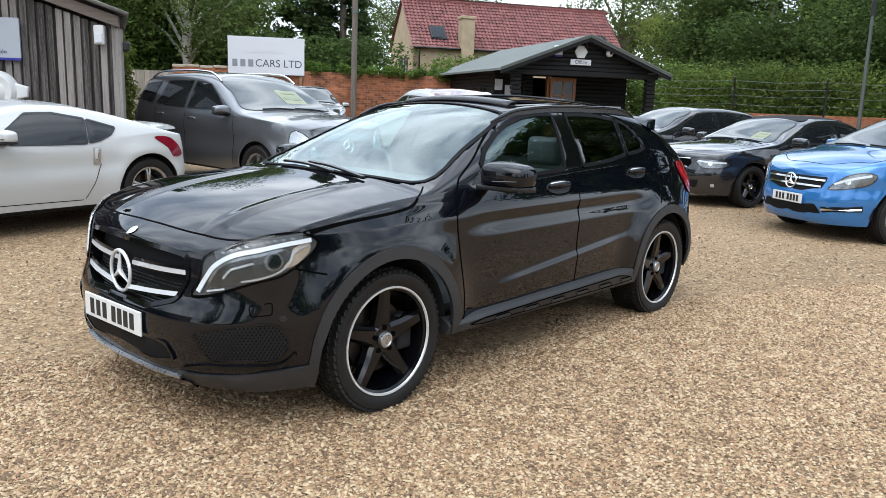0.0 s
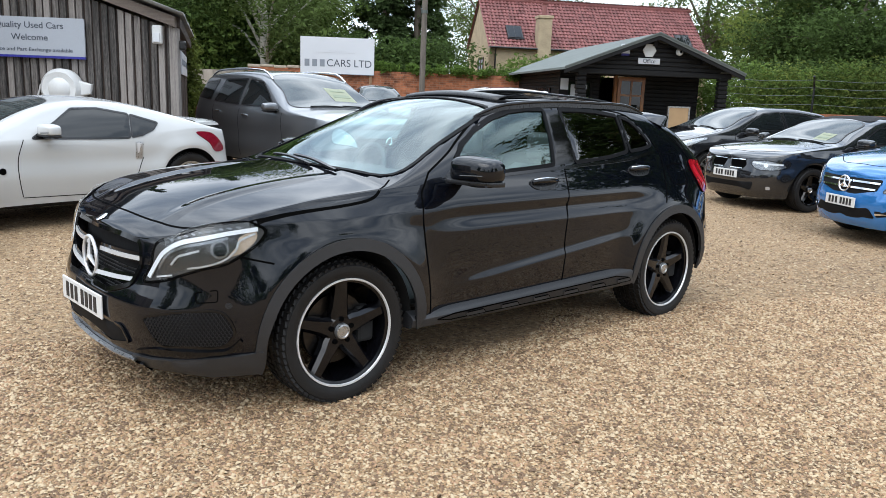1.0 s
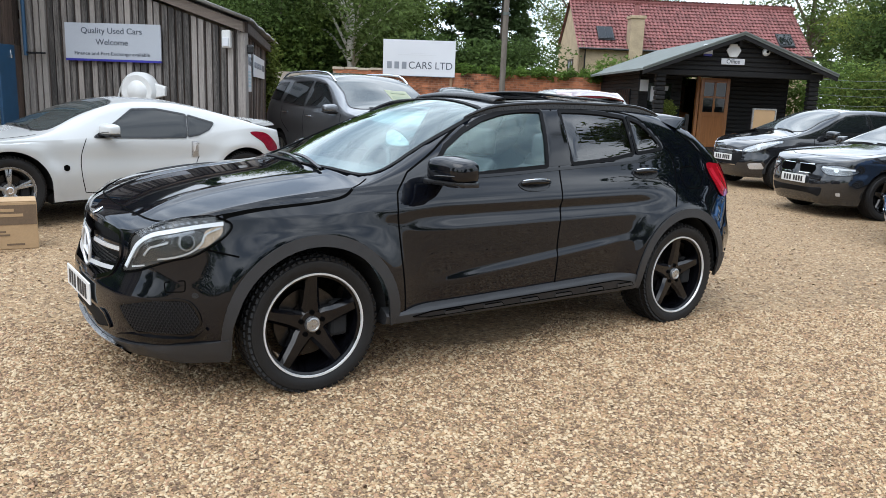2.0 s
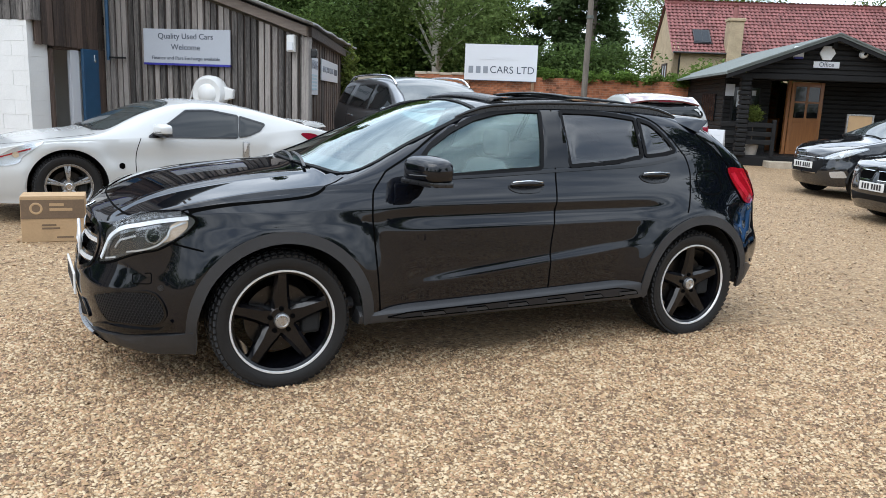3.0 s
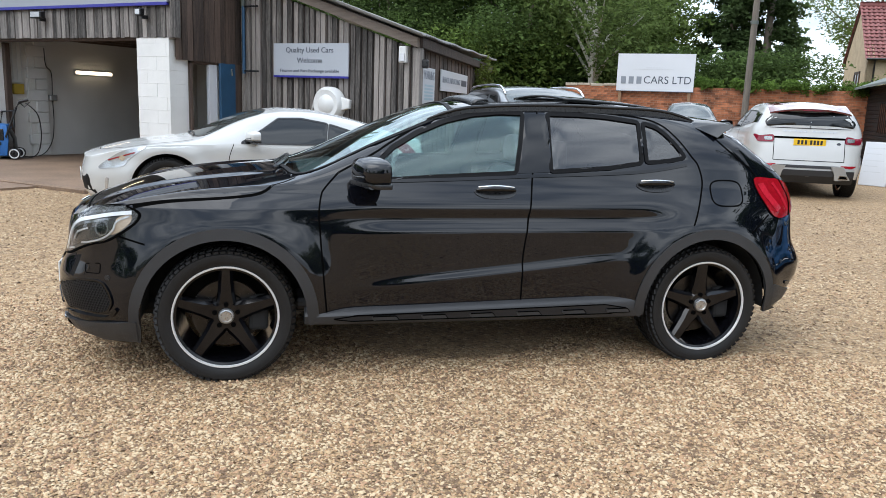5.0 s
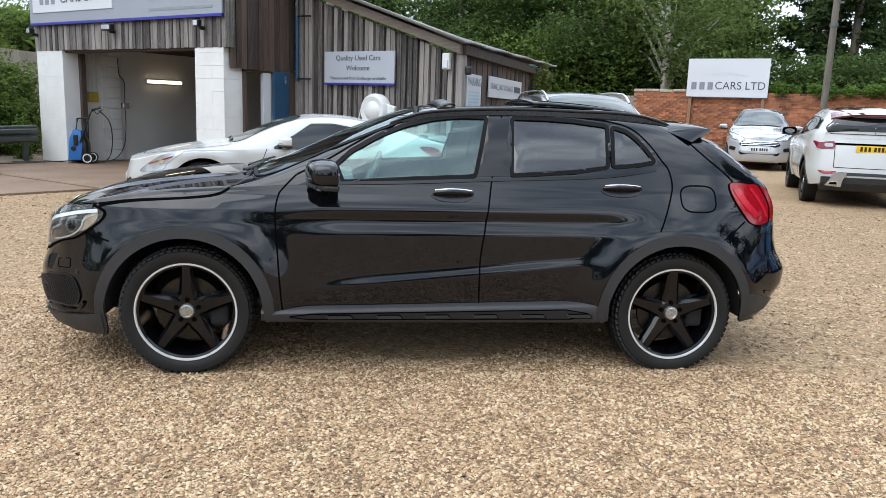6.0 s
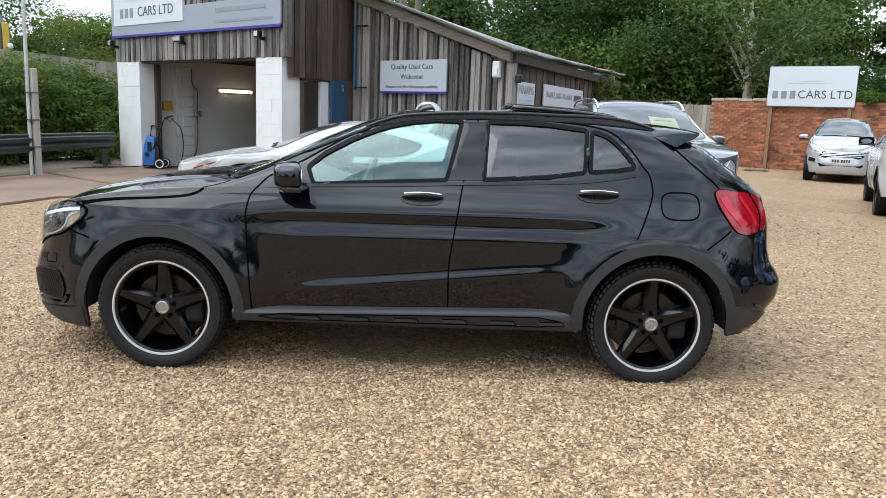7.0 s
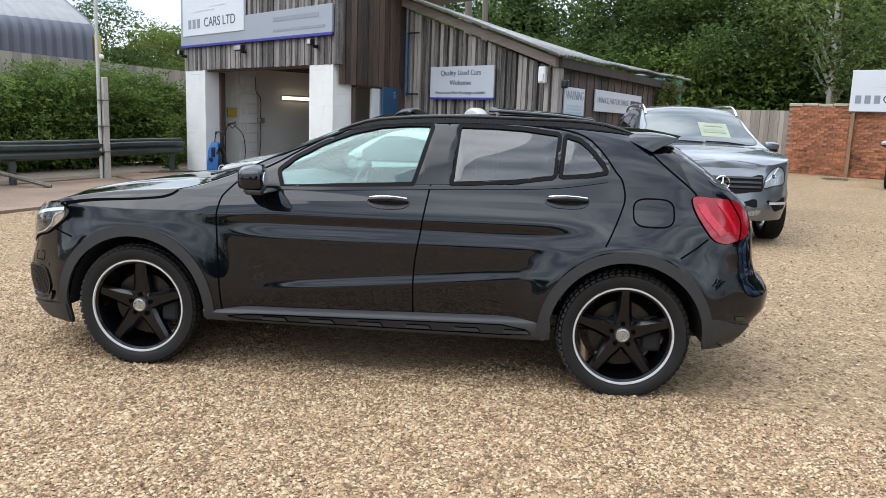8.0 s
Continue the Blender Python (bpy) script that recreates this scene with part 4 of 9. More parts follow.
def four_wheels(parent, S, **kw):
    meshes = None
    for i, hx in enumerate(S["axles"]):
        for sgn in (1, -1):
            w = S["tyre_w"]
            at = (hx, sgn * (S["half"] - 0.012 - w / 2), S["hub"])
            got = wheel(parent, at, sgn > 0, S["tyre_r"], S["rim_r"], w, kw.get("spokes", 5), kw.get("spoke_mat", M_ALLOYG), kw.get("lip_mat", M_ALLOYG), kw.get("cap_mat", M_ALLOY), kw.get("look_", "five"), meshes)
            meshes = meshes or got

# ---- the black crossover in the middle of the yard ----
def front_arch(hx, hz, r, a0=-12, a1=192, n=30):
    return [(hx + r * math.cos(radians(a)), hz + r * math.sin(radians(a))) for a in np.linspace(a0, a1, n)]


def hero_car():
    root = thing("crossover_car", (0.672, 5.016, -0.012), -139.9, "glossy black crossover car with open glass roof on gravel", "car")
    root.matrix_basis = root.matrix_basis @ pose(0, 0, 0, 0, -0.2, 0)
    win1 = rounded([(0.535, 1.046), (0.572, 1.135), (0.491, 1.206), (0.342, 1.291), (0.189, 1.354), (0.033, 1.393), (-0.123, 1.411), (-0.264, 1.411), (-0.223, 1.246), (-0.183, 1.092), (0.183, 1.070)], 0.02)
    win2 = rounded([(-0.410, 1.413), (-0.598, 1.414), (-0.757, 1.408), (-0.962, 1.386), (-0.941, 1.160), (-0.738, 1.129), (-0.386, 1.102)], 0.02)
    win3 = rounded([(-0.990, 1.382), (-1.071, 1.359), (-1.128, 1.313), (-1.178, 1.255), (-1.218, 1.196), (-1.117, 1.176), (-0.970, 1.162)], 0.02)
    screen = spline([(0.95, 0.695), (0.60, 0.640), (0.19, 0.556), (0.125, 0.42), (0.10, 0.0), (0.125, -0.42), (0.19, -0.556), (0.60, -0.640), (0.95, -0.695), (1.035, -0.40), (1.07, 0.0), (1.035, 0.40)], 4, True)
    gr = rounded([(-0.455, 0.785), (-0.31, 0.796), (0.0, 0.797), (0.31, 0.796), (0.455, 0.785), (0.482, 0.70), (0.435, 0.594), (0.28, 0.545), (-0.28, 0.545), (-0.435, 0.594), (-0.482, 0.70)], 0.03)
    rearw = rounded([(0.60, 1.335), (-0.60, 1.335), (-0.70, 1.135), (0.70, 1.135)], 0.03)
    roofh = rounded([(-0.02, 0.46), (-0.02, -0.46), (-0.58, -0.47), (-0.58, 0.47)], 0.06)
    S = dict(paint=M_BLACK, half=0.902, hub=0.345, arch=0.405, tyre_r=0.345, rim_r=0.262, tyre_w=0.235, axles=(1.345, -1.343), rows=91, step=0.021, across=40, up=26, flare=0.046, flare_w=0.13, floor=0.27,
             plan=[(2.25, 0), (2.24, 0.25), (2.20, 0.48), (2.122, 0.66), (1.995, 0.785), (1.80, 0.862), (1.55, 0.893), (1.20, 0.900), (0.4, 0.902), (-0.5, 0.902), (-1.2, 0.902), (-1.55, 0.893), (-1.80, 0.860), (-1.98, 0.800), (-2.10, 0.70), (-2.17, 0.52), (-2.20, 0.26), (-2.205, 0)],
             low=[(2.3, 0.205), (1.9, 0.20), (1.75, 0.215), (0.95, 0.30), (-0.95, 0.30), (-1.75, 0.30), (-2.1, 0.33), (-2.3, 0.36)],
             belt=[(2.25, 0.79), (2.14, 0.812), (2.0, 0.868), (1.8, 0.925), (1.5, 0.975), (1.15, 1.005), (0.9, 1.02), (0.5, 1.035), (0.0, 1.058), (-0.5, 1.085), (-1.0, 1.112), (-1.3, 1.135), (-1.6, 1.13), (-1.85, 1.09), (-2.0, 1.05), (-2.2, 1.0)],
             front=[(0.2, 0.10), (0.27, 0.03), (0.36, 0.012), (0.46, 0.0), (0.51, 0.002), (0.56, 0.018), (0.62, 0.042), (0.68, 0.056), (0.74, 0.064), (0.80, 0.080), (0.87, 0.13), (1.0, 0.2)],
             side=[(0.2, 0.085), (0.30, 0.050), (0.40, 0.026), (0.54, 0.018), (0.70, 0.020), (0.80, 0.024), (0.88, 0.034), (0.93, 0.047), (0.98, 0.068), (1.03, 0.092), (1.10, 0.121), (1.16, 0.145)],
             folds=[dict(z=0.548, slope=-0.10, ends=(-1.02, 0.86), soft=0.5, shape=[(-0.20, 0.0), (-0.06, 0.007), (-0.012, 0.0125), (0.002, 0.0125), (0.036, 0.0015), (0.060, 0.0), (0.2, 0.0)]),
                    dict(z=0.905, slope=-0.006, ends=(-1.20, 0.90), soft=0.40, shape=[(-0.16, 0.0), (-0.12, 0.001), (-0.070, -0.014), (-0.045, -0.016), (-0.014, -0.003), (0.0, 0.001), (0.015, 0.002), (0.15, 0.0), (0.3, 0.0)])],
             creases=[(0.905, -0.006, 0.075, 0.010, 0.62, 2.0)], ridge=(0.43, 0.07, 0.012, 1.08, 2.1),
             rear=[(0.3, 0.20), (0.36, 0.13), (0.43, 0.06), (0.50, 0.008), (0.57, 0.0), (0.63, 0.03), (0.70, 0.09), (0.78, 0.128), (0.86, 0.142), (0.96, 0.152), (1.05, 0.18), (1.15, 0.24)],
             top=[(2.22, 0.79), (2.13, 0.845), (2.0, 0.898), (1.86, 0.945), (1.6, 1.00), (1.3, 1.04), (1.10, 1.062), (1.0, 1.088), (0.9, 1.128), (0.5, 1.314), (0.2, 1.432), (0.05, 1.468), (-0.15, 1.486), (-0.5, 1.498), (-0.9, 1.488), (-1.3, 1.446), (-1.42, 1.418), (-1.52, 1.394), (-1.62, 1.362), (-1.70, 1.312), (-1.80, 1.235), (-1.90, 1.155), (-1.97, 1.10), (-2.06, 1.05), (-2.2, 1.0)],
             crown=[(2.2, 0.04), (1.6, 0.055), (1.1, 0.05), (0.8, 0.06), (0.1, 0.045), (-0.5, 0.032), (-1.2, 0.035), (-1.7, 0.05), (-2.0, 0.04)],
             tumble=[(2.2, 1.2), (1.1, 1.2), (0.9, 0.85), (0.3, 0.66), (-0.3, 0.60), (-1.0, 0.60), (-1.5, 0.62), (-1.9, 0.8), (-2.2, 1.0)],
             holes=[("S", win1), ("S", win2), ("S", win3), ("T", screen), ("B", rearw), ("T", roofh), ("F", gr)])
    tree, body = car_shell(S, root)
    under(root, S)
    four_wheels(root, S, spokes=5, spoke_mat=M_SPOKE, lip_mat=M_SATIN, cap_mat=M_ALLOYG)
    # glazing and seals
    for v in "LR":
        for nm, o, g in (("front_window", win1, M_GLASS), ("rear_window", win2, M_TINT), ("quarter_window", win3, M_TINT)):
            w = patch(nm, tree, v, o, g, root, off=-0.003, thick=0.003, step=0.06)
            strip("window_seal", tree, v, o, 0.022, M_SEAL, w, off=0.005, closed=True, thick=0.012)
        patch("mirror_triangle", tree, v, rounded([(0.70, 1.045), (0.572, 1.125), (0.540, 1.050)], 0.006), M_TRIM, root, off=0.004, step=0.06)
        strip("waist_trim", tree, v, spline([(0.66, 1.035), (0.2, 1.052), (-0.3, 1.078), (-0.9, 1.108), (-1.22, 1.155)], 6), 0.016, M_GLOSS, root, off=0.006)
        patch("pillar_cover", tree, v, rounded([(-0.268, 1.411), (-0.406, 1.411), (-0.383, 1.100), (-0.187, 1.090)], 0.01), M_GLOSS, root, off=0.003, step=0.03)
        # panel gaps
        for line in ([(0.782, 1.077), (0.85, 1.005), (0.872, 0.967), (0.885, 0.88), (0.878, 0.763), (0.854, 0.466), (0.842, 0.355)], [(-0.351, 1.42), (-0.299, 1.204), (-0.273, 1.068), (-0.24, 0.847), (-0.213, 0.635), (-0.217, 0.36)],
                     [(0.78, 1.078), (0.60, 1.170), (0.491, 1.236), (0.342, 1.319), (0.189, 1.381), (0.033, 1.419), (-0.123, 1.435), (-0.35, 1.438), (-0.60, 1.437), (-0.76, 1.431), (-0.983, 1.411), (-1.105, 1.375), (-1.190, 1.299), (-1.259, 1.205), (-1.295, 1.155), (-1.310, 1.07), (-1.29, 0.995), (-1.24, 0.877), (-1.215, 0.824)],
                     [(1.72, 0.72), (1.85, 0.755), (1.93, 0.80)]):
            strip("panel_gap", tree, v, spline(line, 8), 0.0085, M_GAP, body, off=0.0015, thick=0.004)
        # wheel arch covers and sill
        for hx in S["axles"]:
            strip("arch_cover", tree, v, front_arch(hx, 0.345, 0.424, -15 if hx > 0 else -4, 184 if hx > 0 else 187), 0.072, M_CLAD, root, off=0.010, thick=0.022)
        # a sill that stands out like a step, with a satin insert and raised pads
        sg = 1 if v == "L" else -1
        bm = bmesh.new()
        rows = []
        for x in np.linspace(0.955, -0.955, 30):
            zt, tuck = 0.386 - 0.026 * x, 0.02 * max(0.0, (abs(x) - 0.88) / 0.075)
            rows.append([bm.verts.new((x, sg * (y - tuck), z)) for y, z in ((0.862, zt + 0.022), (0.900, zt + 0.006), (0.918, zt - 0.004), (0.924, zt - 0.016), (0.919, 0.320), (0.912, 0.306), (0.895, 0.297), (0.80, 0.292))])
        for r0, r1 in zip(rows, rows[1:]):
            for k in range(7):
                bm.faces.new((r0[k], r0[k + 1], r1[k + 1], r1[k]))
        bm.faces.new(rows[0])
        bm.faces.new(rows[-1][::-1])
        bmesh.ops.recalc_face_normals(bm, faces=bm.faces)
        sill_tree = BVHTree.FromBMesh(bm)
        part("sill_cover", bm, M_CLAD, root, smooth=35)
        blade = rounded([(0.81, 0.334), (0.70, 0.350), (-0.70, 0.381), (-0.835, 0.358), (-0.74, 0.327), (0.72, 0.322)], 0.010)
        insert = patch("sill_blade", sill_tree, v, blade, M_SILL, root, off=0.004, thick=0.006, step=0.1)
        strip("blade_edge", sill_tree, v, blade, 0.005, M_GAP, insert, off=0.0055, closed=True)
        for k in range(6):
            x = 0.54 - k * 0.264
            z = 0.3375 - 0.0085 * x
            pad = rounded([(x + 0.075, z + 0.012), (x - 0.055, z + 0.014), (x - 0.075, z - 0.009), (x + 0.062, z - 0.010)], 0.008)
            step_ = patch("step_pad", sill_tree, v, pad, M_CLAD, insert, off=0.010, thick=0.006, step=0.1)
            strip("pad_edge", sill_tree, v, pad[4:16], 0.004, M_GAP, step_, off=0.0112)
        # handles
        for x, z in ((-0.058, 0.990), (-1.012, 1.036)):
            cup = patch("handle_cup", tree, v, spline([(x + 0.12, z), (x + 0.07, z + 0.032), (x - 0.06, z + 0.034), (x - 0.115, z + 0.006), (x - 0.07, z - 0.028), (x + 0.06, z - 0.030)], 5, True), M_TRIM, root, off=0.002, thick=0.004, step=0.03)
            # paler outline laid on for the light reflected along the cup's edge
            strip("cup_glint", tree, v, spline([(x + 0.118, z), (x + 0.068, z + 0.031), (x - 0.058, z + 0.033), (x - 0.113, z + 0.006), (x - 0.068, z - 0.027), (x + 0.058, z - 0.029)], 5, True), 0.004, M_CLAD, cup, off=0.005, closed=True, thick=0.003)
            pts = [lay(tree, v, x + d, z + 0.008, 0.012 + 0.022 * (1 - (d / 0.11) ** 2))[0] for d in np.linspace(0.108, -0.108, 9)]
            part("door_handle", tube_bm(pts, [0.008, 0.012, 0.015, 0.016, 0.016, 0.016, 0.015, 0.012, 0.008], 10), M_GLOSS, cup, smooth=50)
            pts = [lay(tree, v, x + d, z + 0.019, 0.017 + 0.024 * (1 - (d / 0.11) ** 2))[0] for d in np.linspace(0.10, -0.10, 9)]
            part("handle_strip", tube_bm(pts, 0.0046, 8), M_CHROME, cup, "chrome strip", smooth=50)
        # lamps
        dv, ev_ = "D" + v, "E" + v
        hl = spline(slant([(2.158, 0.527, 0.624), (2.127, 0.545, 0.700), (2.108, 0.555, 0.788), (2.052, 0.632, 0.829), (1.983, 0.693, 0.866), (1.919, 0.761, 0.888), (1.835, 0.81, 0.901), (1.772, 0.838, 0.884), (1.748, 0.850, 0.858), (1.780, 0.856, 0.818), (1.837, 0.845, 0.774), (1.915, 0.812, 0.725), (1.994, 0.767, 0.703), (2.067, 0.693, 0.668), (2.112, 0.63, 0.640)]), 5, True)
        lamp = patch("headlight", tree, dv, hl, M_HOUSING, root, off=0.002, thick=0.01, step=0.03, label="clear headlight with bright white light strip")
        strip("lamp_surround", tree, dv, hl, 0.012, M_GAP, lamp, off=0.004, closed=True)
        lash = spline(slant([(2.086, 0.60, 0.800), (2.035, 0.672, 0.830), (1.97, 0.738, 0.855), (1.90, 0.785, 0.872), (1.815, 0.832, 0.884)]), 6)
        strip("lash_band", tree, dv, lash, 0.034, M_LAMPD, lamp, off=0.005)
        for i in range(3, len(lash) - 2, 2):
            c1 = lash[i]
            patch("lash_diode", tree, dv, [(c1.x + 0.010 * math.cos(q) + 0.003 * math.sin(q), c1.y + 0.005 * math.sin(q)) for q in np.linspace(0, math.tau, 8, endpoint=False)], M_LAMPG, lamp, off=0.008, thick=0.004, step=0.05)
        bowl = spline(slant([(2.122, 0.592, 0.660), (2.098, 0.628, 0.735), (2.056, 0.683, 0.786), (1.992, 0.750, 0.812), (1.90, 0.805, 0.836), (1.868, 0.825, 0.820), (1.884, 0.824, 0.780), (1.928, 0.806, 0.745), (1.987, 0.770, 0.722), (2.046, 0.715, 0.700)]), 5, True)
        patch("lamp_bowl", tree, dv, bowl, M_LAMPD, lamp, off=0.004, thick=0.004, step=0.04)
        patch("lamp_corner", tree, dv, spline(slant([(1.800, 0.846, 0.862), (1.862, 0.828, 0.838), (1.874, 0.827, 0.800), (1.905, 0.815, 0.758), (1.86, 0.838, 0.770), (1.80, 0.852, 0.822)]), 5, True), M_AMBER, lamp, off=0.005, thick=0.003, step=0.04, label="warm clear indicator corner")
        strip("light_guide", tree, dv, spline(slant([(2.143, 0.556, 0.645), (2.121, 0.588, 0.711), (2.099, 0.620, 0.761), (2.056, 0.679, 0.804), (1.992, 0.747, 0.828), (1.894, 0.806, 0.854), (1.787, 0.846, 0.871)]), 6), 0.018, M_LED, lamp, off=0.011)
        strip("guide_shade", tree, dv, spline(slant([(2.118, 0.60, 0.690), (2.09, 0.635, 0.755), (2.045, 0.69, 0.790), (1.98, 0.755, 0.812), (1.90, 0.803, 0.834)]), 6), 0.012, M_LAMPG, lamp, off=0.008)
        strip("lower_edge", tree, dv, spline(slant([(2.043, 0.719, 0.702), (1.984, 0.773, 0.717), (1.925, 0.808, 0.741), (1.881, 0.826, 0.779), (1.862, 0.829, 0.822), (1.80, 0.847, 0.852)]), 6), 0.008, M_LAMP, lamp, off=0.010)
        strip("lower_edge", tree, dv, spline(slant([(2.126, 0.596, 0.652), (2.085, 0.665, 0.668)]), 4), 0.007, M_SATIN, lamp, off=0.009)
        c0 = slant([(1.938, 0.796, 0.786)])[0]
        patch("projector_ring", tree, dv, [(c0[0] + 0.037 * math.cos(q), c0[1] + 0.037 * math.sin(q)) for q in np.linspace(0, math.tau, 20, endpoint=False)], M_LAMPG, lamp, off=0.007, step=0.05)
        patch("projector", tree, dv, [(c0[0] - 0.003 + 0.027 * math.cos(q), c0[1] + 0.031 * math.sin(q)) for q in np.linspace(0, math.tau, 18, endpoint=False)], M_DGLASS, lamp, off=0.010, step=0.05)
        strip("reflector", tree, dv, spline(slant([(2.086, 0.655, 0.711), (2.067, 0.680, 0.748), (2.05, 0.70, 0.758), (2.003, 0.750, 0.780)]), 4), 0.009, M_LAMP, lamp, off=0.009)
        patch("lamp_glass", tree, dv, hl, M_LENS, lamp, off=0.016, thick=0.004, step=0.04)
        tl = spline(slant([(-1.672, 0.784, 1.070), (-1.700, 0.770, 1.092), (-1.787, 0.766, 1.086), (-1.850, 0.736, 1.080), (-1.905, 0.69, 1.055), (-1.945, 0.68, 0.98), (-1.935, 0.73, 0.900), (-1.885, 0.798, 0.868), (-1.827, 0.825, 0.860), (-1.768, 0.835, 0.888), (-1.703, 0.815, 0.975)], True), 5, True)
        tail = patch("tail_light", tree, ev_, tl, M_RED, root, off=0.010, thick=0.02, step=0.03, label="red tail light with brighter bands")
        strip("tail_edge", tree, ev_, tl, 0.006, M_GAP, tail, off=0.006, closed=True)
        strip("light_band", tree, ev_, spline(slant([(-1.715, 0.785, 1.055), (-1.752, 0.80, 0.98), (-1.82, 0.81, 0.905)], True), 5), 0.040, M_RED2, tail, off=0.013)
        strip("light_band", tree, ev_, spline(slant([(-1.80, 0.755, 1.06), (-1.845, 0.76, 0.98), (-1.88, 0.77, 0.905)], True), 5), 0.018, M_RED2, tail, off=0.013)
        strip("hatch_split", tree, ev_, spline(slant([(-1.862, 0.73, 1.082), (-1.905, 0.735, 0.98), (-1.90, 0.775, 0.872)], True), 5), 0.006, M_GAP, tail, off=0.0135)
        strip("hatch_seam", tree, v, spline([(-1.345, 1.395), (-1.371, 1.37), (-1.429, 1.322), (-1.533, 1.229), (-1.655, 1.130), (-1.690, 1.088)], 5), 0.009, M_GAP, body, off=0.0015, thick=0.004)
        strip("bumper_seam", tree, v, [(-1.60, 0.781), (-1.68, 0.83), (-1.745, 0.88)], 0.0085, M_GAP, body, off=0.0015, thick=0.004)
        patch("hatch_side_glass", tree, v, rounded([(-1.435, 1.318), (-1.56, 1.345), (-1.60, 1.25), (-1.655, 1.142)], 0.01), M_GLOSS, root, off=0.003, step=0.05)
        patch("parking_sensor", tree, v, [(1.905 + 0.013 * math.cos(q), 0.545 + 0.013 * math.sin(q)) for q in np.linspace(0, math.tau, 12, endpoint=False)], M_TRIM, body, off=0.003, step=0.05)
        patch("parking_sensor", tree, v, [(-1.86 + 0.012 * math.cos(q), 0.60 + 0.012 * math.sin(q)) for q in np.linspace(0, math.tau, 12, endpoint=False)], M_TRIM, body, off=0.003, step=0.05)
        patch("rear_reflector", tree, ev_, rounded(slant([(-1.915, 0.81, 0.475), (-1.985, 0.77, 0.465), (-1.985, 0.77, 0.445), (-1.93, 0.80, 0.452)], True), 0.006), M_LAMPD, body, off=0.006, step=0.03)
        fl = [(-1.46 + 0.105 * math.copysign(abs(math.cos(a)) ** 0.6, math.cos(a)), 1.002 + 0.071 * math.copysign(abs(math.sin(a)) ** 0.6, math.sin(a))) for a in np.linspace(0, math.tau, 40, endpoint=False)]
        if v == "L":
            strip("fuel_flap_gap", tree, v, fl, 0.008, M_GAP, body, off=0.0012, closed=True, thick=0.004)
        # corner intake with mesh, and bumper lips
        intake = rounded(slant([(2.175, 0.548, 0.472), (2.092, 0.686, 0.513), (1.967, 0.786, 0.527), (1.924, 0.812, 0.515), (1.900, 0.835, 0.470), (1.887, 0.842, 0.421), (1.908, 0.818, 0.376), (1.948, 0.789, 0.357), (2.128, 0.630, 0.354), (2.157, 0.591, 0.400)]), 0.02)
        fog = patch("corner_intake", tree, dv, intake, M_MESH, root, off=0.002, thick=0.006, step=0.03)
        us, zs = [q[0] for q in intake], [q[1] for q in intake]
        for q in np.arange(min(us) - 0.1, max(us) + 0.1, 0.0165):
            for lean in (0.62, -0.62):
                seg_ = [(q + dz * lean, 0.44 + dz) for dz in np.linspace(-0.10, 0.10, 18)]
                seg_ = [p for p in seg_ if inside(intake, *p)]
                if len(seg_) > 2:
                    strip("mesh_bar", tree, dv, seg_, 0.0034, M_SILL, fog, off=0.007)
        strip("intake_edge", tree, dv, intake, 0.010, M_GLOSS, fog, off=0.008, closed=True)
        strip("intake_blade", tree, dv, spline(slant([(2.178, 0.49, 0.305), (2.14, 0.61, 0.332), (2.09, 0.695, 0.334), (1.949, 0.797, 0.334), (1.90, 0.825, 0.350), (1.861, 0.849, 0.392)]), 6), 0.016, M_GLOSS, root, off=0.013, thick=0.02)
        strip("tow_cover_gap", tree, dv, rounded(slant([(2.025, 0.745, 0.601), (1.946, 0.798, 0.613), (1.95, 0.803, 0.562), (2.022, 0.753, 0.557)]), 0.012), 0.005, M_GAP, body, off=0.0012, closed=True, thick=0.003)
        patch("bumper_skirt", tree, dv, rounded(slant([(2.190, 0.455, 0.285), (2.10, 0.64, 0.294), (1.970, 0.786, 0.309), (1.861, 0.83, 0.322), (1.768, 0.87, 0.336), (1.768, 0.84, 0.225), (1.95, 0.74, 0.212), (2.15, 0.42, 0.212)]), 0.008), M_CLAD, root, off=0.014, thick=0.025, step=0.05)
        patch("rear_skirt", tree, v, rounded([(-1.775, 0.468), (-1.82, 0.466), (-1.97, 0.420), (-2.04, 0.405), (-2.04, 0.36), (-1.775, 0.325)], 0.01), M_CLAD, root, off=0.010, thick=0.02, step=0.05)
        # roof rail
        sg = 1 if v == "L" else -1
        rail = []
        for x in np.linspace(0.28, -1.36, 22):
            q, _ = lay(tree, "T", x, sg * (0.575 - 0.03 * max(0, x) - 0.03 * max(0, -x - 0.8)), 0.0)
            e2 = min(1, (0.30 - x) / 0.22, (x + 1.38) / 0.22)
            rail.append(q + Vector((0, 0, 0.004 + 0.026 * max(0, e2))))
        part("roof_rail", tube_bm(rail, [0.006] + [0.011] * 20 + [0.006], 10), M_GLOSS, root, smooth=50)
        bm = bmesh.new()
        rows = [[bm.verts.new((p.x, p.y + dy, p.z - dz)) for dy, dz in ((-0.006, 0.0), (-0.008, 0.034), (0.008, 0.034), (0.006, 0.0))] for p in rail]
        for r0, r1 in zip(rows, rows[1:]):
            for k in range(3):
                bm.faces.new((r0[k], r0[k + 1], r1[k + 1], r1[k]))
        part("rail_foot", bm, M_TRIM, root)
        mirror_part(root, 0.625 if sg > 0 else 0.585, sg * (0.985 if sg > 0 else 0.955), 1.10 if sg > 0 else 1.085, M_BLACK, sg, 1.14 if sg > 0 else 1.0)
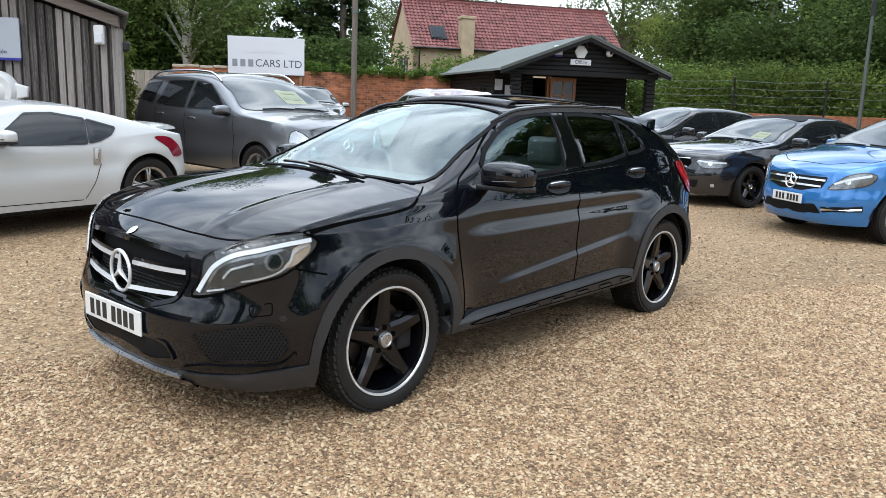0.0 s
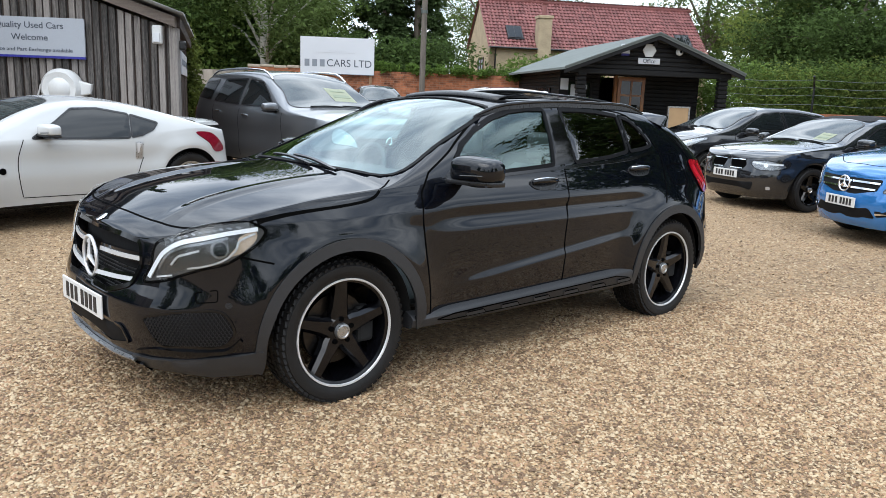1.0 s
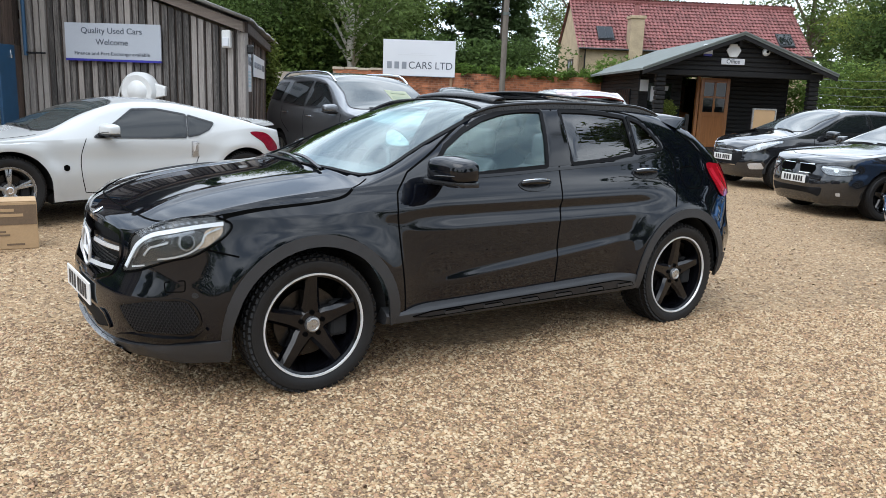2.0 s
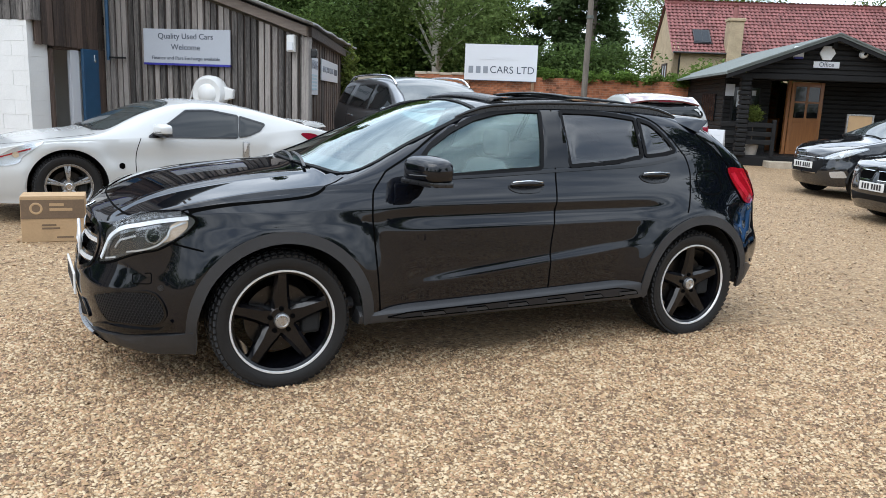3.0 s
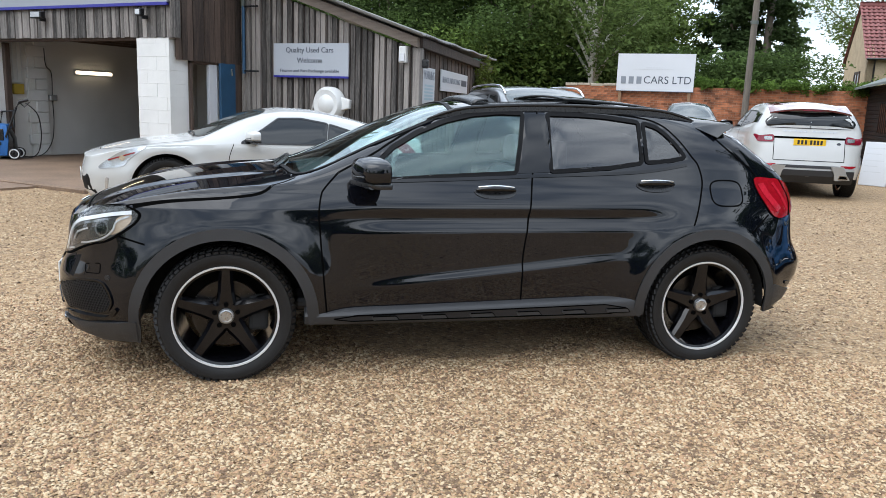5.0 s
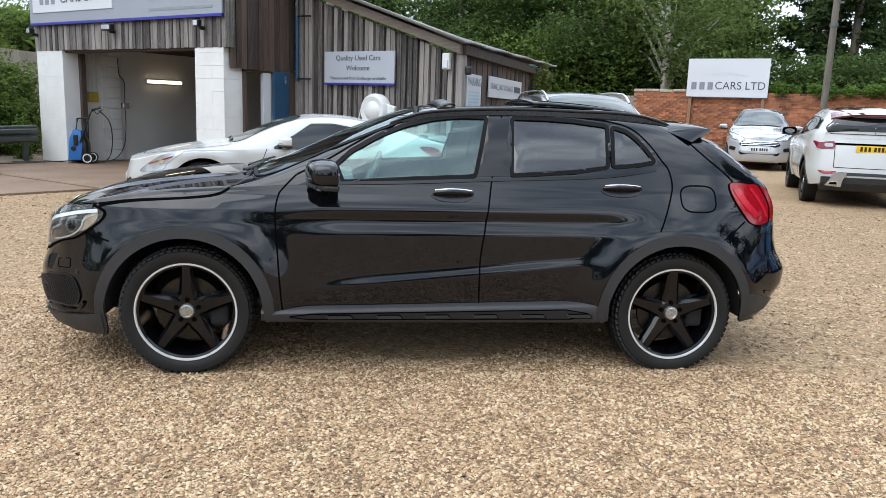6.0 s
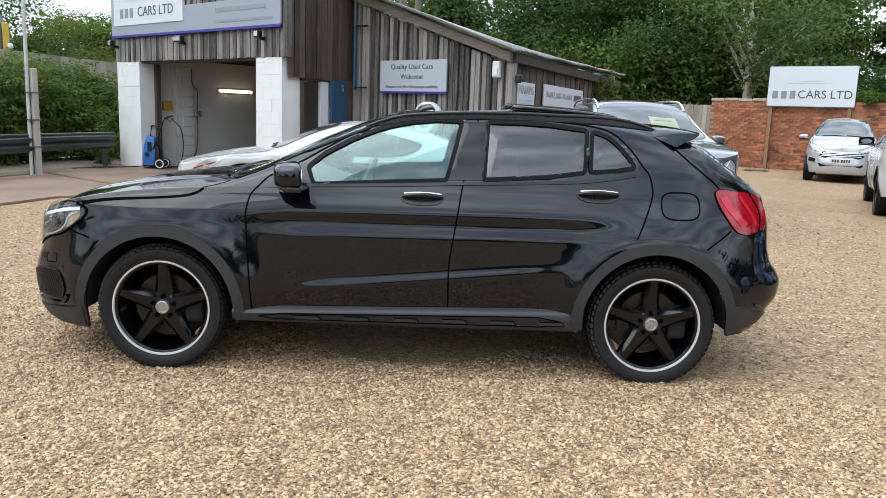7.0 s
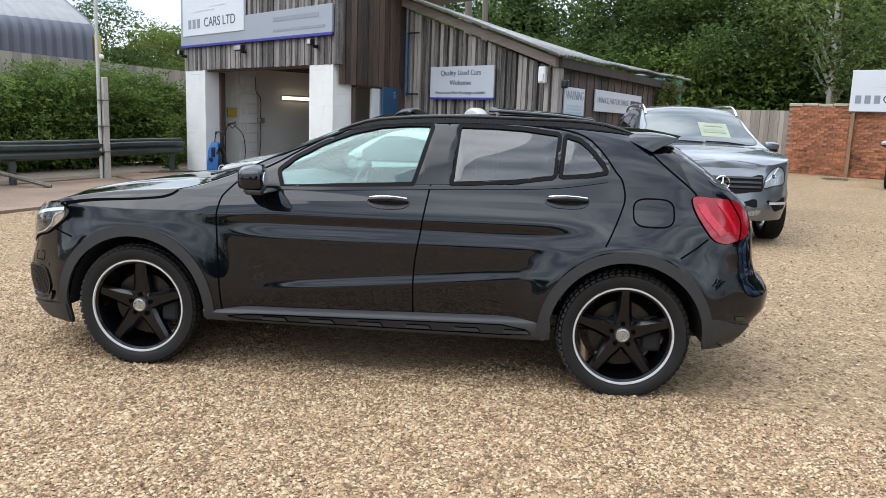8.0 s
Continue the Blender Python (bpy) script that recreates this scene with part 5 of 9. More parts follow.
    # windscreen, rear glass, raised glass roof
    w = patch("windscreen", tree, "T", screen, M_SCREEN, root, off=-0.002, thick=0.003, step=0.10)
    strip("screen_edge", tree, "T", screen, 0.022, M_SEAL, w, off=0.004, closed=True)
    w = patch("hatch_glass", tree, "B", rearw, M_TINT, root, off=-0.002, thick=0.003, step=0.10)
    strip("glass_edge", tree, "B", rearw, 0.03, M_GLOSS, w, off=0.003, closed=True)
    strip("sunroof_frame", tree, "T", roofh, 0.035, M_TRIM, root, off=0.006, closed=True)
    bm = bmesh.new()
    rows = []
    for x in np.linspace(-0.56, -1.16, 12):
        row = []
        for y in np.linspace(-0.47, 0.47, 14):
            q, _ = lay(tree, "T", x, y, 0.0)
            row.append(bm.verts.new((x, y, q.z + 0.026 + 0.012 * (x + 1.16))))
        rows.append(row)
    for r0, r1 in zip(rows, rows[1:]):
        for k in range(13):
            bm.faces.new((r0[k], r0[k + 1], r1[k + 1], r1[k]))
    bmesh.ops.recalc_face_normals(bm, faces=bm.faces)
    ob = part("sliding_roof_glass", bm, M_DGLASS, root, smooth=50)
    ob.modifiers.new("thickness", "SOLIDIFY").thickness = 0.014
    bm = bmesh.new()
    rows = []
    for x, h in ((0.005, 0.008), (-0.02, 0.026), (-0.07, 0.030), (-0.09, 0.018)):
        rows.append([bm.verts.new((x - 0.08 * abs(y) ** 2, y, lay(tree, "T", x, y, 0)[0].z + h)) for y in np.linspace(-0.45, 0.45, 16)])
    for r0, r1 in zip(rows, rows[1:]):
        for k in range(15):
            bm.faces.new((r0[k], r0[k + 1], r1[k + 1], r1[k]))
    ob = part("wind_deflector", bm, M_TRIM, root, smooth=50)
    ob.modifiers.new("thickness", "SOLIDIFY").thickness = 0.01
    # spoiler over the hatch
    bm = bmesh.new()
    rows = []
    for q in np.linspace(-1, 1, 25):
        a, y = abs(q), 0.625 * q
        z0 = lay(tree, "T", -1.335, y, 0.003)[0].z
        tip = Vector((-1.670 + 0.075 * a**2.5, y * 0.985, 1.408 - 0.014 * a * a))
        front = Vector((-1.335, y, z0))
        low_ = Vector((-1.58 + 0.13 * a**3, y * (1 + 0.10 * a**4), 1.360 - 0.045 * a**3))
        up = [front.lerp(tip, w_) + Vector((0, 0, 0.010 * math.sin(math.pi * w_))) for w_ in (0.0, 0.25, 0.5, 0.75, 0.93)]
        rows.append([bm.verts.new(p) for p in up + [tip, tip + Vector((0.004, 0, -0.012)), tip.lerp(low_, 0.25) - Vector((0, 0, 0.012)), tip.lerp(low_, 0.6), low_]])
    for r0, r1 in zip(rows, rows[1:]):
        for k in range(len(r0)):
            bm.faces.new((r0[k], r0[(k + 1) % len(r0)], r1[(k + 1) % len(r0)], r1[k]))
    bm.faces.new(rows[0])
    bm.faces.new(rows[-1][::-1])
    bmesh.ops.recalc_face_normals(bm, faces=bm.faces)
    part("roof_spoiler", bm, M_BLACK, root, smooth=40)
    # grille, emblem, plate
    grille = patch("grille", tree, "F", gr, M_MESH, root, off=-0.055, thick=0.01, step=0.06)
    strip("grille_edge", tree, "F", gr, 0.020, M_GLOSS, grille, off=0.006, closed=True, thick=0.075)
    for q in np.arange(0.555, 0.66, 0.014):
        strip("mesh_bar", tree, "F", [(y, q) for y in np.linspace(-0.40, 0.40, 16)], 0.004, M_TRIM, grille, off=-0.045)
    for z, w_, tilt in ((0.702, 0.472, 0.036), (0.594, 0.448, 0.075)):
        for sg in (1, -1):
            strip("grille_bar", tree, "F", [(sg * y, z + tilt * max(0, y - 0.06)) for y in np.linspace(0.06, w_, 12)], 0.040, M_GLOSS, grille, off=-0.006, thick=0.03)
            strip("bar_face", tree, "F", [(sg * y, z - 0.004 + tilt * max(0, y - 0.06)) for y in np.linspace(0.065, w_ - 0.004, 12)], 0.019, M_SATIN, grille, off=0.002)
    c, _ = lay(tree, "F", 0, 0.648, 0.016)
    m = Matrix.Translation(c) @ Matrix.Rotation(math.pi / 2, 4, "Y") @ Matrix.Rotation(math.pi / 2, 4, "Z")
    bm = ring_bm(0.094, 0.0085, m)
    for k in range(3):
        a = math.pi / 2 + k * math.tau / 3
        tube_bm([m @ Vector((0, 0, 0.004)), m @ Vector((0.092 * math.cos(a), 0.092 * math.sin(a), 0))], [0.013, 0.003], 6, bm)
    part("round_emblem", bm, M_SATIN, grille, "chrome ring emblem", smooth=40)
    c, nor = lay(tree, "F", 0, 0.832, 0.004)
    bm = bmesh.new()
    bmesh.ops.create_uvsphere(bm, u_segments=16, v_segments=8, radius=0.03)
    bm.transform(Matrix.Translation(c) @ nor.to_track_quat("Z", "Y").to_matrix().to_4x4() @ Matrix.Diagonal((1, 1, 0.15, 1)))
    part("bonnet_badge", bm, M_CHROME, root, smooth=50)
    plate(root, tree, "F", 0, 0.458, off=0.014)
    low_in = rounded([(-0.40, 0.405), (0.40, 0.405), (0.44, 0.335), (0.30, 0.308), (-0.30, 0.308), (-0.44, 0.335)], 0.02)
    li = patch("lower_intake", tree, "F", low_in, M_MESH, root, off=0.003, thick=0.006, step=0.06)
    strip("intake_edge", tree, "F", low_in, 0.012, M_GLOSS, li, off=0.010, closed=True)
    strip("front_lip", tree, "F", [(y, 0.236) for y in np.linspace(-0.50, 0.50, 24)], 0.034, M_GLOSS, root, off=0.020, thick=0.03)
    strip("lip_edge", tree, "F", [(y, 0.262) for y in np.linspace(-0.46, 0.46, 24)], 0.006, M_ALLOYG, root, off=0.022, thick=0.02)
    # bonnet lines
    for sg in (1, -1):
        strip("panel_gap", tree, "T", spline([(1.00, sg * 0.735), (1.08, sg * 0.795), (1.16, sg * 0.835), (1.28, sg * 0.852), (1.445, sg * 0.857), (1.65, sg * 0.847), (1.85, sg * 0.812), (1.94, sg * 0.755), (1.99, sg * 0.665), (2.035, sg * 0.50), (2.063, sg * 0.27), (2.072, 0)], 7), 0.0085, M_GAP, body, off=0.0015, thick=0.004)
        strip("wiper", tree, "T", spline([(1.10, sg * 0.12 + 0.28), (1.03, sg * 0.12 - 0.05), (1.0, sg * 0.12 - 0.30)], 6), 0.016, M_TRIM, root, off=0.02, thick=0.012)
    # cabin
    dash = prism_bm([(0.95, 0.70), (0.95, 1.03), (0.72, 1.06), (0.48, 1.0), (0.44, 0.85), (0.55, 0.65)], -0.70, 0.70, "xz", bevel=0.02)
    part("dashboard", dash, M_CABIN, root, smooth=40)
    for y in (0.37, -0.37):
        seat = prism_bm([(0.28, 0.48), (0.30, 0.58), (-0.18, 0.54), (-0.44, 1.02), (-0.50, 1.05), (-0.54, 1.0), (-0.34, 0.46)], y - 0.24, y + 0.24, "xz", bevel=0.04)
        st = part("front_seat", seat, M_SEAT, root, smooth=45)
        part("headrest", box_bm((-0.60, y - 0.13, 1.07), (-0.50, y + 0.13, 1.26), 0.04, 3), M_SEAT, st, smooth=50)
    part("rear_seat", prism_bm([(-0.55, 0.45), (-0.57, 0.56), (-1.0, 0.54), (-1.22, 1.05), (-1.34, 1.05), (-1.2, 0.42)], -0.66, 0.66, "xz", bevel=0.04), M_SEAT, root, smooth=45)
    m = Matrix.Translation((0.36, -0.37, 0.97)) @ Matrix.Rotation(radians(68), 4, "Y")
    bm = box_bm((-0.05, -0.17, -0.02), (0.04, 0.17, 0.01), 0.015, 2)
    bm.transform(m)
    ring_bm(0.18, 0.016, m, bm)
    part("steering_wheel", bm, M_CABIN, root, smooth=50)
    part("cabin_floor", box_bm((-1.5, -0.74, 0.34), (1.0, 0.74, 0.40), 0.02), M_CABIN, root)
    return root


hero_car()

# ---- the parked cars ----
def auto_plan(xf, xr, w, cf=0.5, cr=0.42):
    """Plan line of a car with rounded corners: cf and cr are how far the corners reach along it."""
    f = [(xf, 0), (xf - 0.03 * cf, 0.30 * w), (xf - 0.12 * cf, 0.56 * w), (xf - 0.34 * cf, 0.76 * w), (xf - 0.66 * cf, 0.90 * w), (xf - 1.1 * cf, 0.965 * w), (xf - 1.6 * cf, 0.99 * w)]
    r = [(xr + 1.6 * cr, 0.995 * w), (xr + 1.1 * cr, 0.98 * w), (xr + 0.66 * cr, 0.935 * w), (xr + 0.32 * cr, 0.84 * w), (xr + 0.10 * cr, 0.62 * w), (xr + 0.02 * cr, 0.32 * w), (xr, 0)]
    return f + [(0.1, w), (-0.3, w)] + r


def parked_car(name, label, at, yaw, pnt, P, group="parked cars"):
    root = thing(name, (at[0], at[1], at[2] if len(at) > 2 else ground_z(*at)), yaw, label, "car", group)
    xf, xr, w, wb = P["xf"], P["xr"], P["w"], P["wb"]
    S = dict(paint=pnt, half=w, hub=P["r"] - 0.005, arch=P["r"] + P.get("gap", 0.055), tyre_r=P["r"], rim_r=P["r"] * 0.70, tyre_w=0.225, axles=(wb / 2 + P.get("shift", 0), -wb / 2 + P.get("shift", 0)), rows=16, step=0.055, flare=P.get("flare", 0.015), floor=P.get("sill", 0.26) - 0.05,
             plan=auto_plan(xf, xr, w, P.get("cf", 0.5), P.get("cr", 0.42)),
             low=[(xr - 0.1, P.get("sill", 0.26) + 0.06), (xr + 0.4, P.get("sill", 0.26)), (0, P.get("sill", 0.26)), (xf - 0.4, P.get("sill", 0.26) - 0.04), (xf + 0.1, P.get("sill", 0.26) - 0.05)],
             belt=P["belt"], top=P["top"], crown=P.get("crown", [(xr, 0.05), (0, 0.05), (xf, 0.05)]), tumble=P.get("tumble", [(xr, 0.9), (xr + 0.5, 0.62), (0, 0.58), (0.9, 0.8), (xf, 1.1)]),
             front=P.get("front", [(0.15, 0.10), (0.28, 0.02), (0.45, 0.0), (0.60, 0.03), (0.75, 0.08), (0.95, 0.2)]),
             side=P.get("side", [(0.2, 0.07), (0.35, 0.03), (0.50, 0.005), (0.62, 0.012), (0.75, 0.0), (0.86, 0.012), (0.98, 0.04), (1.15, 0.08)]),
             rear=P.get("back", [(0.2, 0.10), (0.38, 0.02), (0.52, 0.0), (0.66, 0.02), (0.85, 0.06), (1.05, 0.12), (1.2, 0.16)]), solid=False)
    tree, body = car_shell(S, root)
    under(root, S)
    four_wheels(root, S, **P.get("wheels", {}))
    for v in "LR":
        for nm, o in P["windows"]:
            g = patch(nm, tree, v, rounded(o, 0.02), M_DGLASS, root, off=0.006, thick=0.012, step=0.06)
            strip("window_seal", tree, v, rounded(o, 0.02), 0.018, P.get("seal", M_TRIM), g, off=0.009, closed=True)
        for line in P.get("gaps", ()):
            strip("panel_gap", tree, v, spline(line, 6), 0.008, M_GAP, body, off=0.0015, thick=0.004)
        if "clad" in P:
            for hx in S["axles"]:
                strip("arch_cover", tree, v, front_arch(hx, S["hub"], S["arch"] + 0.02, -2, 182, 22), 0.05, P["clad"], root, off=0.008, thick=0.02)
        for x, z in P.get("handles", ()):
            pts = [lay(tree, v, x + d, z, 0.008 + 0.02 * (1 - (d / 0.11) ** 2))[0] for d in np.linspace(0.10, -0.10, 7)]
            part("door_handle", tube_bm(pts, 0.013, 8), P.get("handle_mat", pnt), root, smooth=50)
        if "head" in P:
            # inner y, its low and high z; middle low and high z; outer x, its low and high z
            yi, zi0, zi1, zm0, zm1, xo, zo0, zo1 = P["head"]
            ym = (yi + w) / 2 + 0.04
            xi, xm = xf - 0.16 * P.get("cf", 0.5) * (yi / (0.6 * w)) ** 2, xf - 0.36 * P.get("cf", 0.5)
            o = spline(slant(P["head_line"]), 5, True) if "head_line" in P else spline(slant([(xi, yi, zi0), (xi, yi, zi1), (xm, ym, zm1), (xo + 0.06, 0.95 * w, zo1), (xo, 0.965 * w, (zo0 + zo1) / 2), (xo + 0.10, 0.95 * w, zo0), (xm, ym, zm0)]), 5, True)
            lamp = patch("headlight", tree, "D" + v, o, P.get("head_mat", M_LAMPD), root, off=0.003, step=0.04)
            strip("lamp_surround", tree, "D" + v, o, 0.012, P.get("head_edge", M_TRIM), lamp, off=0.006, closed=True)
            mid = spline(slant([(xi, yi + 0.03, zi0 * 0.7 + zi1 * 0.3), (xm, ym, zm0 * 0.45 + zm1 * 0.55), (xo + 0.08, 0.95 * w, zo0 * 0.4 + zo1 * 0.6)]), 7)
            if "head_line" in P:
                k_ = P["head_line"]
                mid = spline(slant([Vector(k_[0]).lerp(Vector(k_[1]), 0.6), Vector(k_[2]).lerp(Vector(k_[-1]), 0.35), Vector(k_[len(k_) // 2]).lerp(Vector(k_[2]), 0.2)]), 7)
            strip("light_strip", tree, "D" + v, mid, P.get("strip_w", 0.024), P.get("strip_mat", M_LED), lamp, off=0.008)
            q0 = mid[len(mid) // 2]
            patch("projector", tree, "D" + v, [(q0.x + 0.03 * math.cos(a), q0.y - 0.02 + 0.03 * math.sin(a)) for a in np.linspace(0, math.tau, 14, endpoint=False)], M_CHROME, lamp, off=0.009, step=0.05)
            patch("lamp_glass", tree, "D" + v, o, M_LENS, lamp, off=0.014, thick=0.004, step=0.06)
        for nm, o, m_, off in P.get("corner_bits", ()):
            patch(nm, tree, "D" + v, rounded(slant(o), 0.012), m_, root, off=off, step=0.05)
        if "tail" in P:
            t = patch("tail_light", tree, v, spline(P["tail"], 5, True), M_REDD, root, off=0.010, thick=0.02, step=0.04, label="red tail light")
        for nm, o, m_ in P.get("side_bits", ()):
            patch(nm, tree, v, rounded(o, 0.012), m_, root, off=0.005, step=0.06)
        sg = 1 if v == "L" else -1
        if "mirror" in P:
            mx, my, mz = P["mirror"]
            mirror_part(root, mx, sg * my, mz, P.get("mirror_mat", pnt), sg, P.get("mirror_k", 1.0))
        if "rails" in P:
            a, b, yy, lift = P["rails"]
            pts = []
            for x in np.linspace(a, b, 16):
                q, _ = lay(tree, "T", x, sg * yy, 0)
                pts.append(q + Vector((0, 0, 0.005 + lift * max(0, min(1, (a - x) / 0.2, (x - b) / 0.2)))))
            part("roof_rail", tube_bm(pts, 0.018, 8), M_CHROME, root, smooth=50)
    sc = P["screen"]
    scr = spline([(sc[0] - 0.07, sc[2] * 0.98), ((sc[0] + sc[1]) / 2, (sc[2] + sc[3]) / 2 + 0.01), (sc[1] + 0.06, sc[3]), (sc[1], 0), (sc[1] + 0.06, -sc[3]), ((sc[0] + sc[1]) / 2, -(sc[2] + sc[3]) / 2 - 0.01), (sc[0] - 0.07, -sc[2] * 0.98), (sc[0], 0)], 6, True)
    g = patch("windscreen", tree, "T", scr, M_DSCREEN, root, off=0.006, step=0.08)
    strip("screen_edge", tree, "T", scr, 0.03, M_TRIM, g, off=0.006, closed=True)
    for sg in (1, -1):
        strip("wiper", tree, "T", [(sc[0] + 0.01, 0.30 + sg * 0.28), (sc[0] - 0.03, 0.05 + sg * 0.28), (sc[0] - 0.03, -0.22 + sg * 0.28)], 0.016, M_TRIM, root, off=0.02, thick=0.012)
        if P.get("bonnet_gap", True):
            strip("panel_gap", tree, "T", spline([(sc[0] + 0.02, sg * w * 0.83), ((sc[0] + xf) / 2, sg * w * 0.82), (xf - 0.42, sg * w * 0.66), (xf - 0.24, sg * w * 0.35), (xf - 0.22, 0)], 6), 0.008, M_GAP, body, off=0.0015, thick=0.004)
    if "price" in P:
        x, y = P["price"]
        k = P.get("card", 1.0)
        card = patch("price_card", tree, "T", [(x + 0.20 * k, y + 0.20 * k), (x + 0.20 * k, y - 0.20 * k), (x - 0.16 * k, y - 0.20 * k), (x - 0.16 * k, y + 0.20 * k)], M_STICKER, root, off=0.008, step=0.1)
        strip("price_line", tree, "T", [(x + 0.06 * k, y + d * k) for d in np.linspace(0.15, -0.15, 6)], 0.075 * k, M_FIGURE, card, off=0.012)
        strip("price_line", tree, "T", [(x - 0.07 * k, y + d * k) for d in np.linspace(0.13, -0.13, 6)], 0.03 * k, M_FIGURE, card, off=0.012)
    for nm, o, m_, off in P.get("front_bits", ()):
        patch(nm, tree, "F", rounded(o, 0.03), m_, root, off=off, step=0.07)
    for z, y0, y1, wd, m_ in P.get("front_bars", ()):
        strip("grille_bar", tree, "F", [(y, z) for y in np.linspace(y0, y1, 14)], wd, m_, root, off=0.018, thick=0.014)
    for nm, o, m_, off in P.get("rear_bits", ()):
        patch(nm, tree, "B", rounded(o, 0.03), m_, root, off=off, step=0.07)
    if "plate_f" in P:
        plate(root, tree, "F", 0, P["plate_f"])
    if "plate_r" in P:
        plate(root, tree, "B", 0, P["plate_r"], material=M_PLATE_Y)
    if "emblem" in P:
        c, _ = lay(tree, "F", 0, P["emblem"], 0.03)
        m = Matrix.Translation(c) @ Matrix.Rotation(math.pi / 2, 4, "Y") @ Matrix.Rotation(math.pi / 2, 4, "Z")
        bm = ring_bm(0.085, 0.010, m)
        for k in range(3):
            a = math.pi / 2 + k * math.tau / 3
            tube_bm([m @ Vector((0, 0, 0.004)), m @ Vector((0.085 * math.cos(a), 0.085 * math.sin(a), 0))], [0.015, 0.005], 6, bm)
        part("round_emblem", bm, M_CHROME, root, "chrome ring emblem", smooth=40)
    return root, tree


# white two-seat coupe
P_COUPE = dict(xf=2.10, xr=-2.10, w=0.922, wb=2.55, shift=-0.10, r=0.335, sill=0.20, cf=0.62, cr=0.5, flare=0.03,
               belt=[(2.2, 0.60), (2.0, 0.66), (1.6, 0.76), (1.275, 0.81), (0.9, 0.82), (0.3, 0.83), (-0.4, 0.84), (-0.8, 0.865), (-1.2, 0.91), (-1.5, 0.94), (-1.8, 0.92), (-2.2, 0.88)],
               top=[(2.2, 0.60), (2.0, 0.69), (1.6, 0.80), (1.2, 0.87), (0.95, 0.90), (0.80, 0.935), (0.5, 1.065), (0.2, 1.185), (0.0, 1.235), (-0.25, 1.262), (-0.55, 1.255), (-0.9, 1.205), (-1.3, 1.11), (-1.7, 1.0), (-2.0, 0.94), (-2.2, 0.89)],
               tumble=[(-2.2, 1.1), (-1.6, 0.9), (-0.6, 0.62), (0.3, 0.68), (0.8, 1.0), (2.2, 1.2)], windows=[("side_window", [(0.36, 0.848), (0.104, 1.0), (-0.102, 1.135), (-0.371, 1.142), (-0.690, 1.088), (-0.640, 0.842), (-0.256, 0.842)]), ("quarter_window", [(-0.712, 1.082), (-1.003, 0.998), (-0.927, 0.925), (-0.796, 0.872), (-0.665, 0.848)])],
               gaps=[[(0.44, 0.84), (0.494, 0.68), (0.50, 0.48), (0.46, 0.28)], [(-0.79, 0.63), (-0.755, 0.55), (-0.704, 0.42), (-0.62, 0.27)], [(0.46, 0.27), (-0.6, 0.26)]], screen=(0.86, 0.0, 0.66, 0.52),
               head=(0.60, 0.52, 0.58, 0.58, 0.68, 1.46, 0.70, 0.75), head_mat=M_LAMP, strip_mat=M_RED, strip_w=0.014, head_edge=M_LAMP, head_line=[(1.90, 0.70, 0.548), (1.734, 0.823, 0.690), (1.581, 0.860, 0.755), (1.40, 0.891, 0.790), (1.513, 0.914, 0.720), (1.616, 0.884, 0.643), (1.643, 0.866, 0.584), (1.766, 0.808, 0.552)],
               tail=[(-1.45, 0.892), (-1.66, 0.885), (-1.80, 0.78), (-1.85, 0.685), (-1.70, 0.672), (-1.61, 0.775)], side_bits=[("handle_cup", [(-0.70, 0.80), (-0.79, 0.80), (-0.78, 0.62), (-0.70, 0.62)], M_ALLOYG), ("handle_bar", [(-0.715, 0.79), (-0.765, 0.79), (-0.76, 0.645), (-0.72, 0.645)], M_SATIN), ("round_badge", [(0.646, 0.575), (0.676, 0.56), (0.676, 0.52), (0.646, 0.505), (0.616, 0.52), (0.616, 0.56)], M_GAP), ("fog_strip", [(1.79, 0.44), (1.82, 0.44), (1.84, 0.27), (1.81, 0.27)], M_LAMP)],
               mirror=(0.22, 1.0, 0.93), front_bits=[("grille", [(-0.55, 0.46), (0.55, 0.46), (0.62, 0.24), (-0.62, 0.24)], M_MESH, 0.003)], plate_f=0.42, wheels=dict(spokes=5, look_="twin", spoke_mat=M_ALLOYG, lip_mat=M_ALLOYG))
coupe, coupe_tree = parked_car("sports_coupe", "white two-door sports coupe with silver wheels", (-3.75, 8.45, 0.06), -131, M_WHITE, P_COUPE)
bm = bmesh.new()
rows = []
for x, z in ((-1.72, 1.02), (-1.84, 1.035), (-2.0, 1.02), (-2.02, 1.0), (-1.9, 0.99)):
    rows.append([bm.verts.new((x + 0.10 * (y / 0.65) ** 2, y, z - 0.03 * (y / 0.65) ** 4)) for y in np.linspace(-0.65, 0.65, 13)])
for k in range(5):
    r0, r1 = rows[k], rows[(k + 1) % 5]
    for j in range(12):
        bm.faces.new((r0[j], r0[j + 1], r1[j + 1], r1[j]))
for j in (0, -1):
    bm.faces.new([r[j] for r in rows])
for y in (0.4, -0.4):
    box_bm((-1.92, y - 0.03, 0.93), (-1.82, y + 0.03, 1.0), 0.01, 1, bm)
bmesh.ops.recalc_face_normals(bm, faces=bm.faces)
part("rear_spoiler", bm, M_WHITE, coupe, smooth=40)

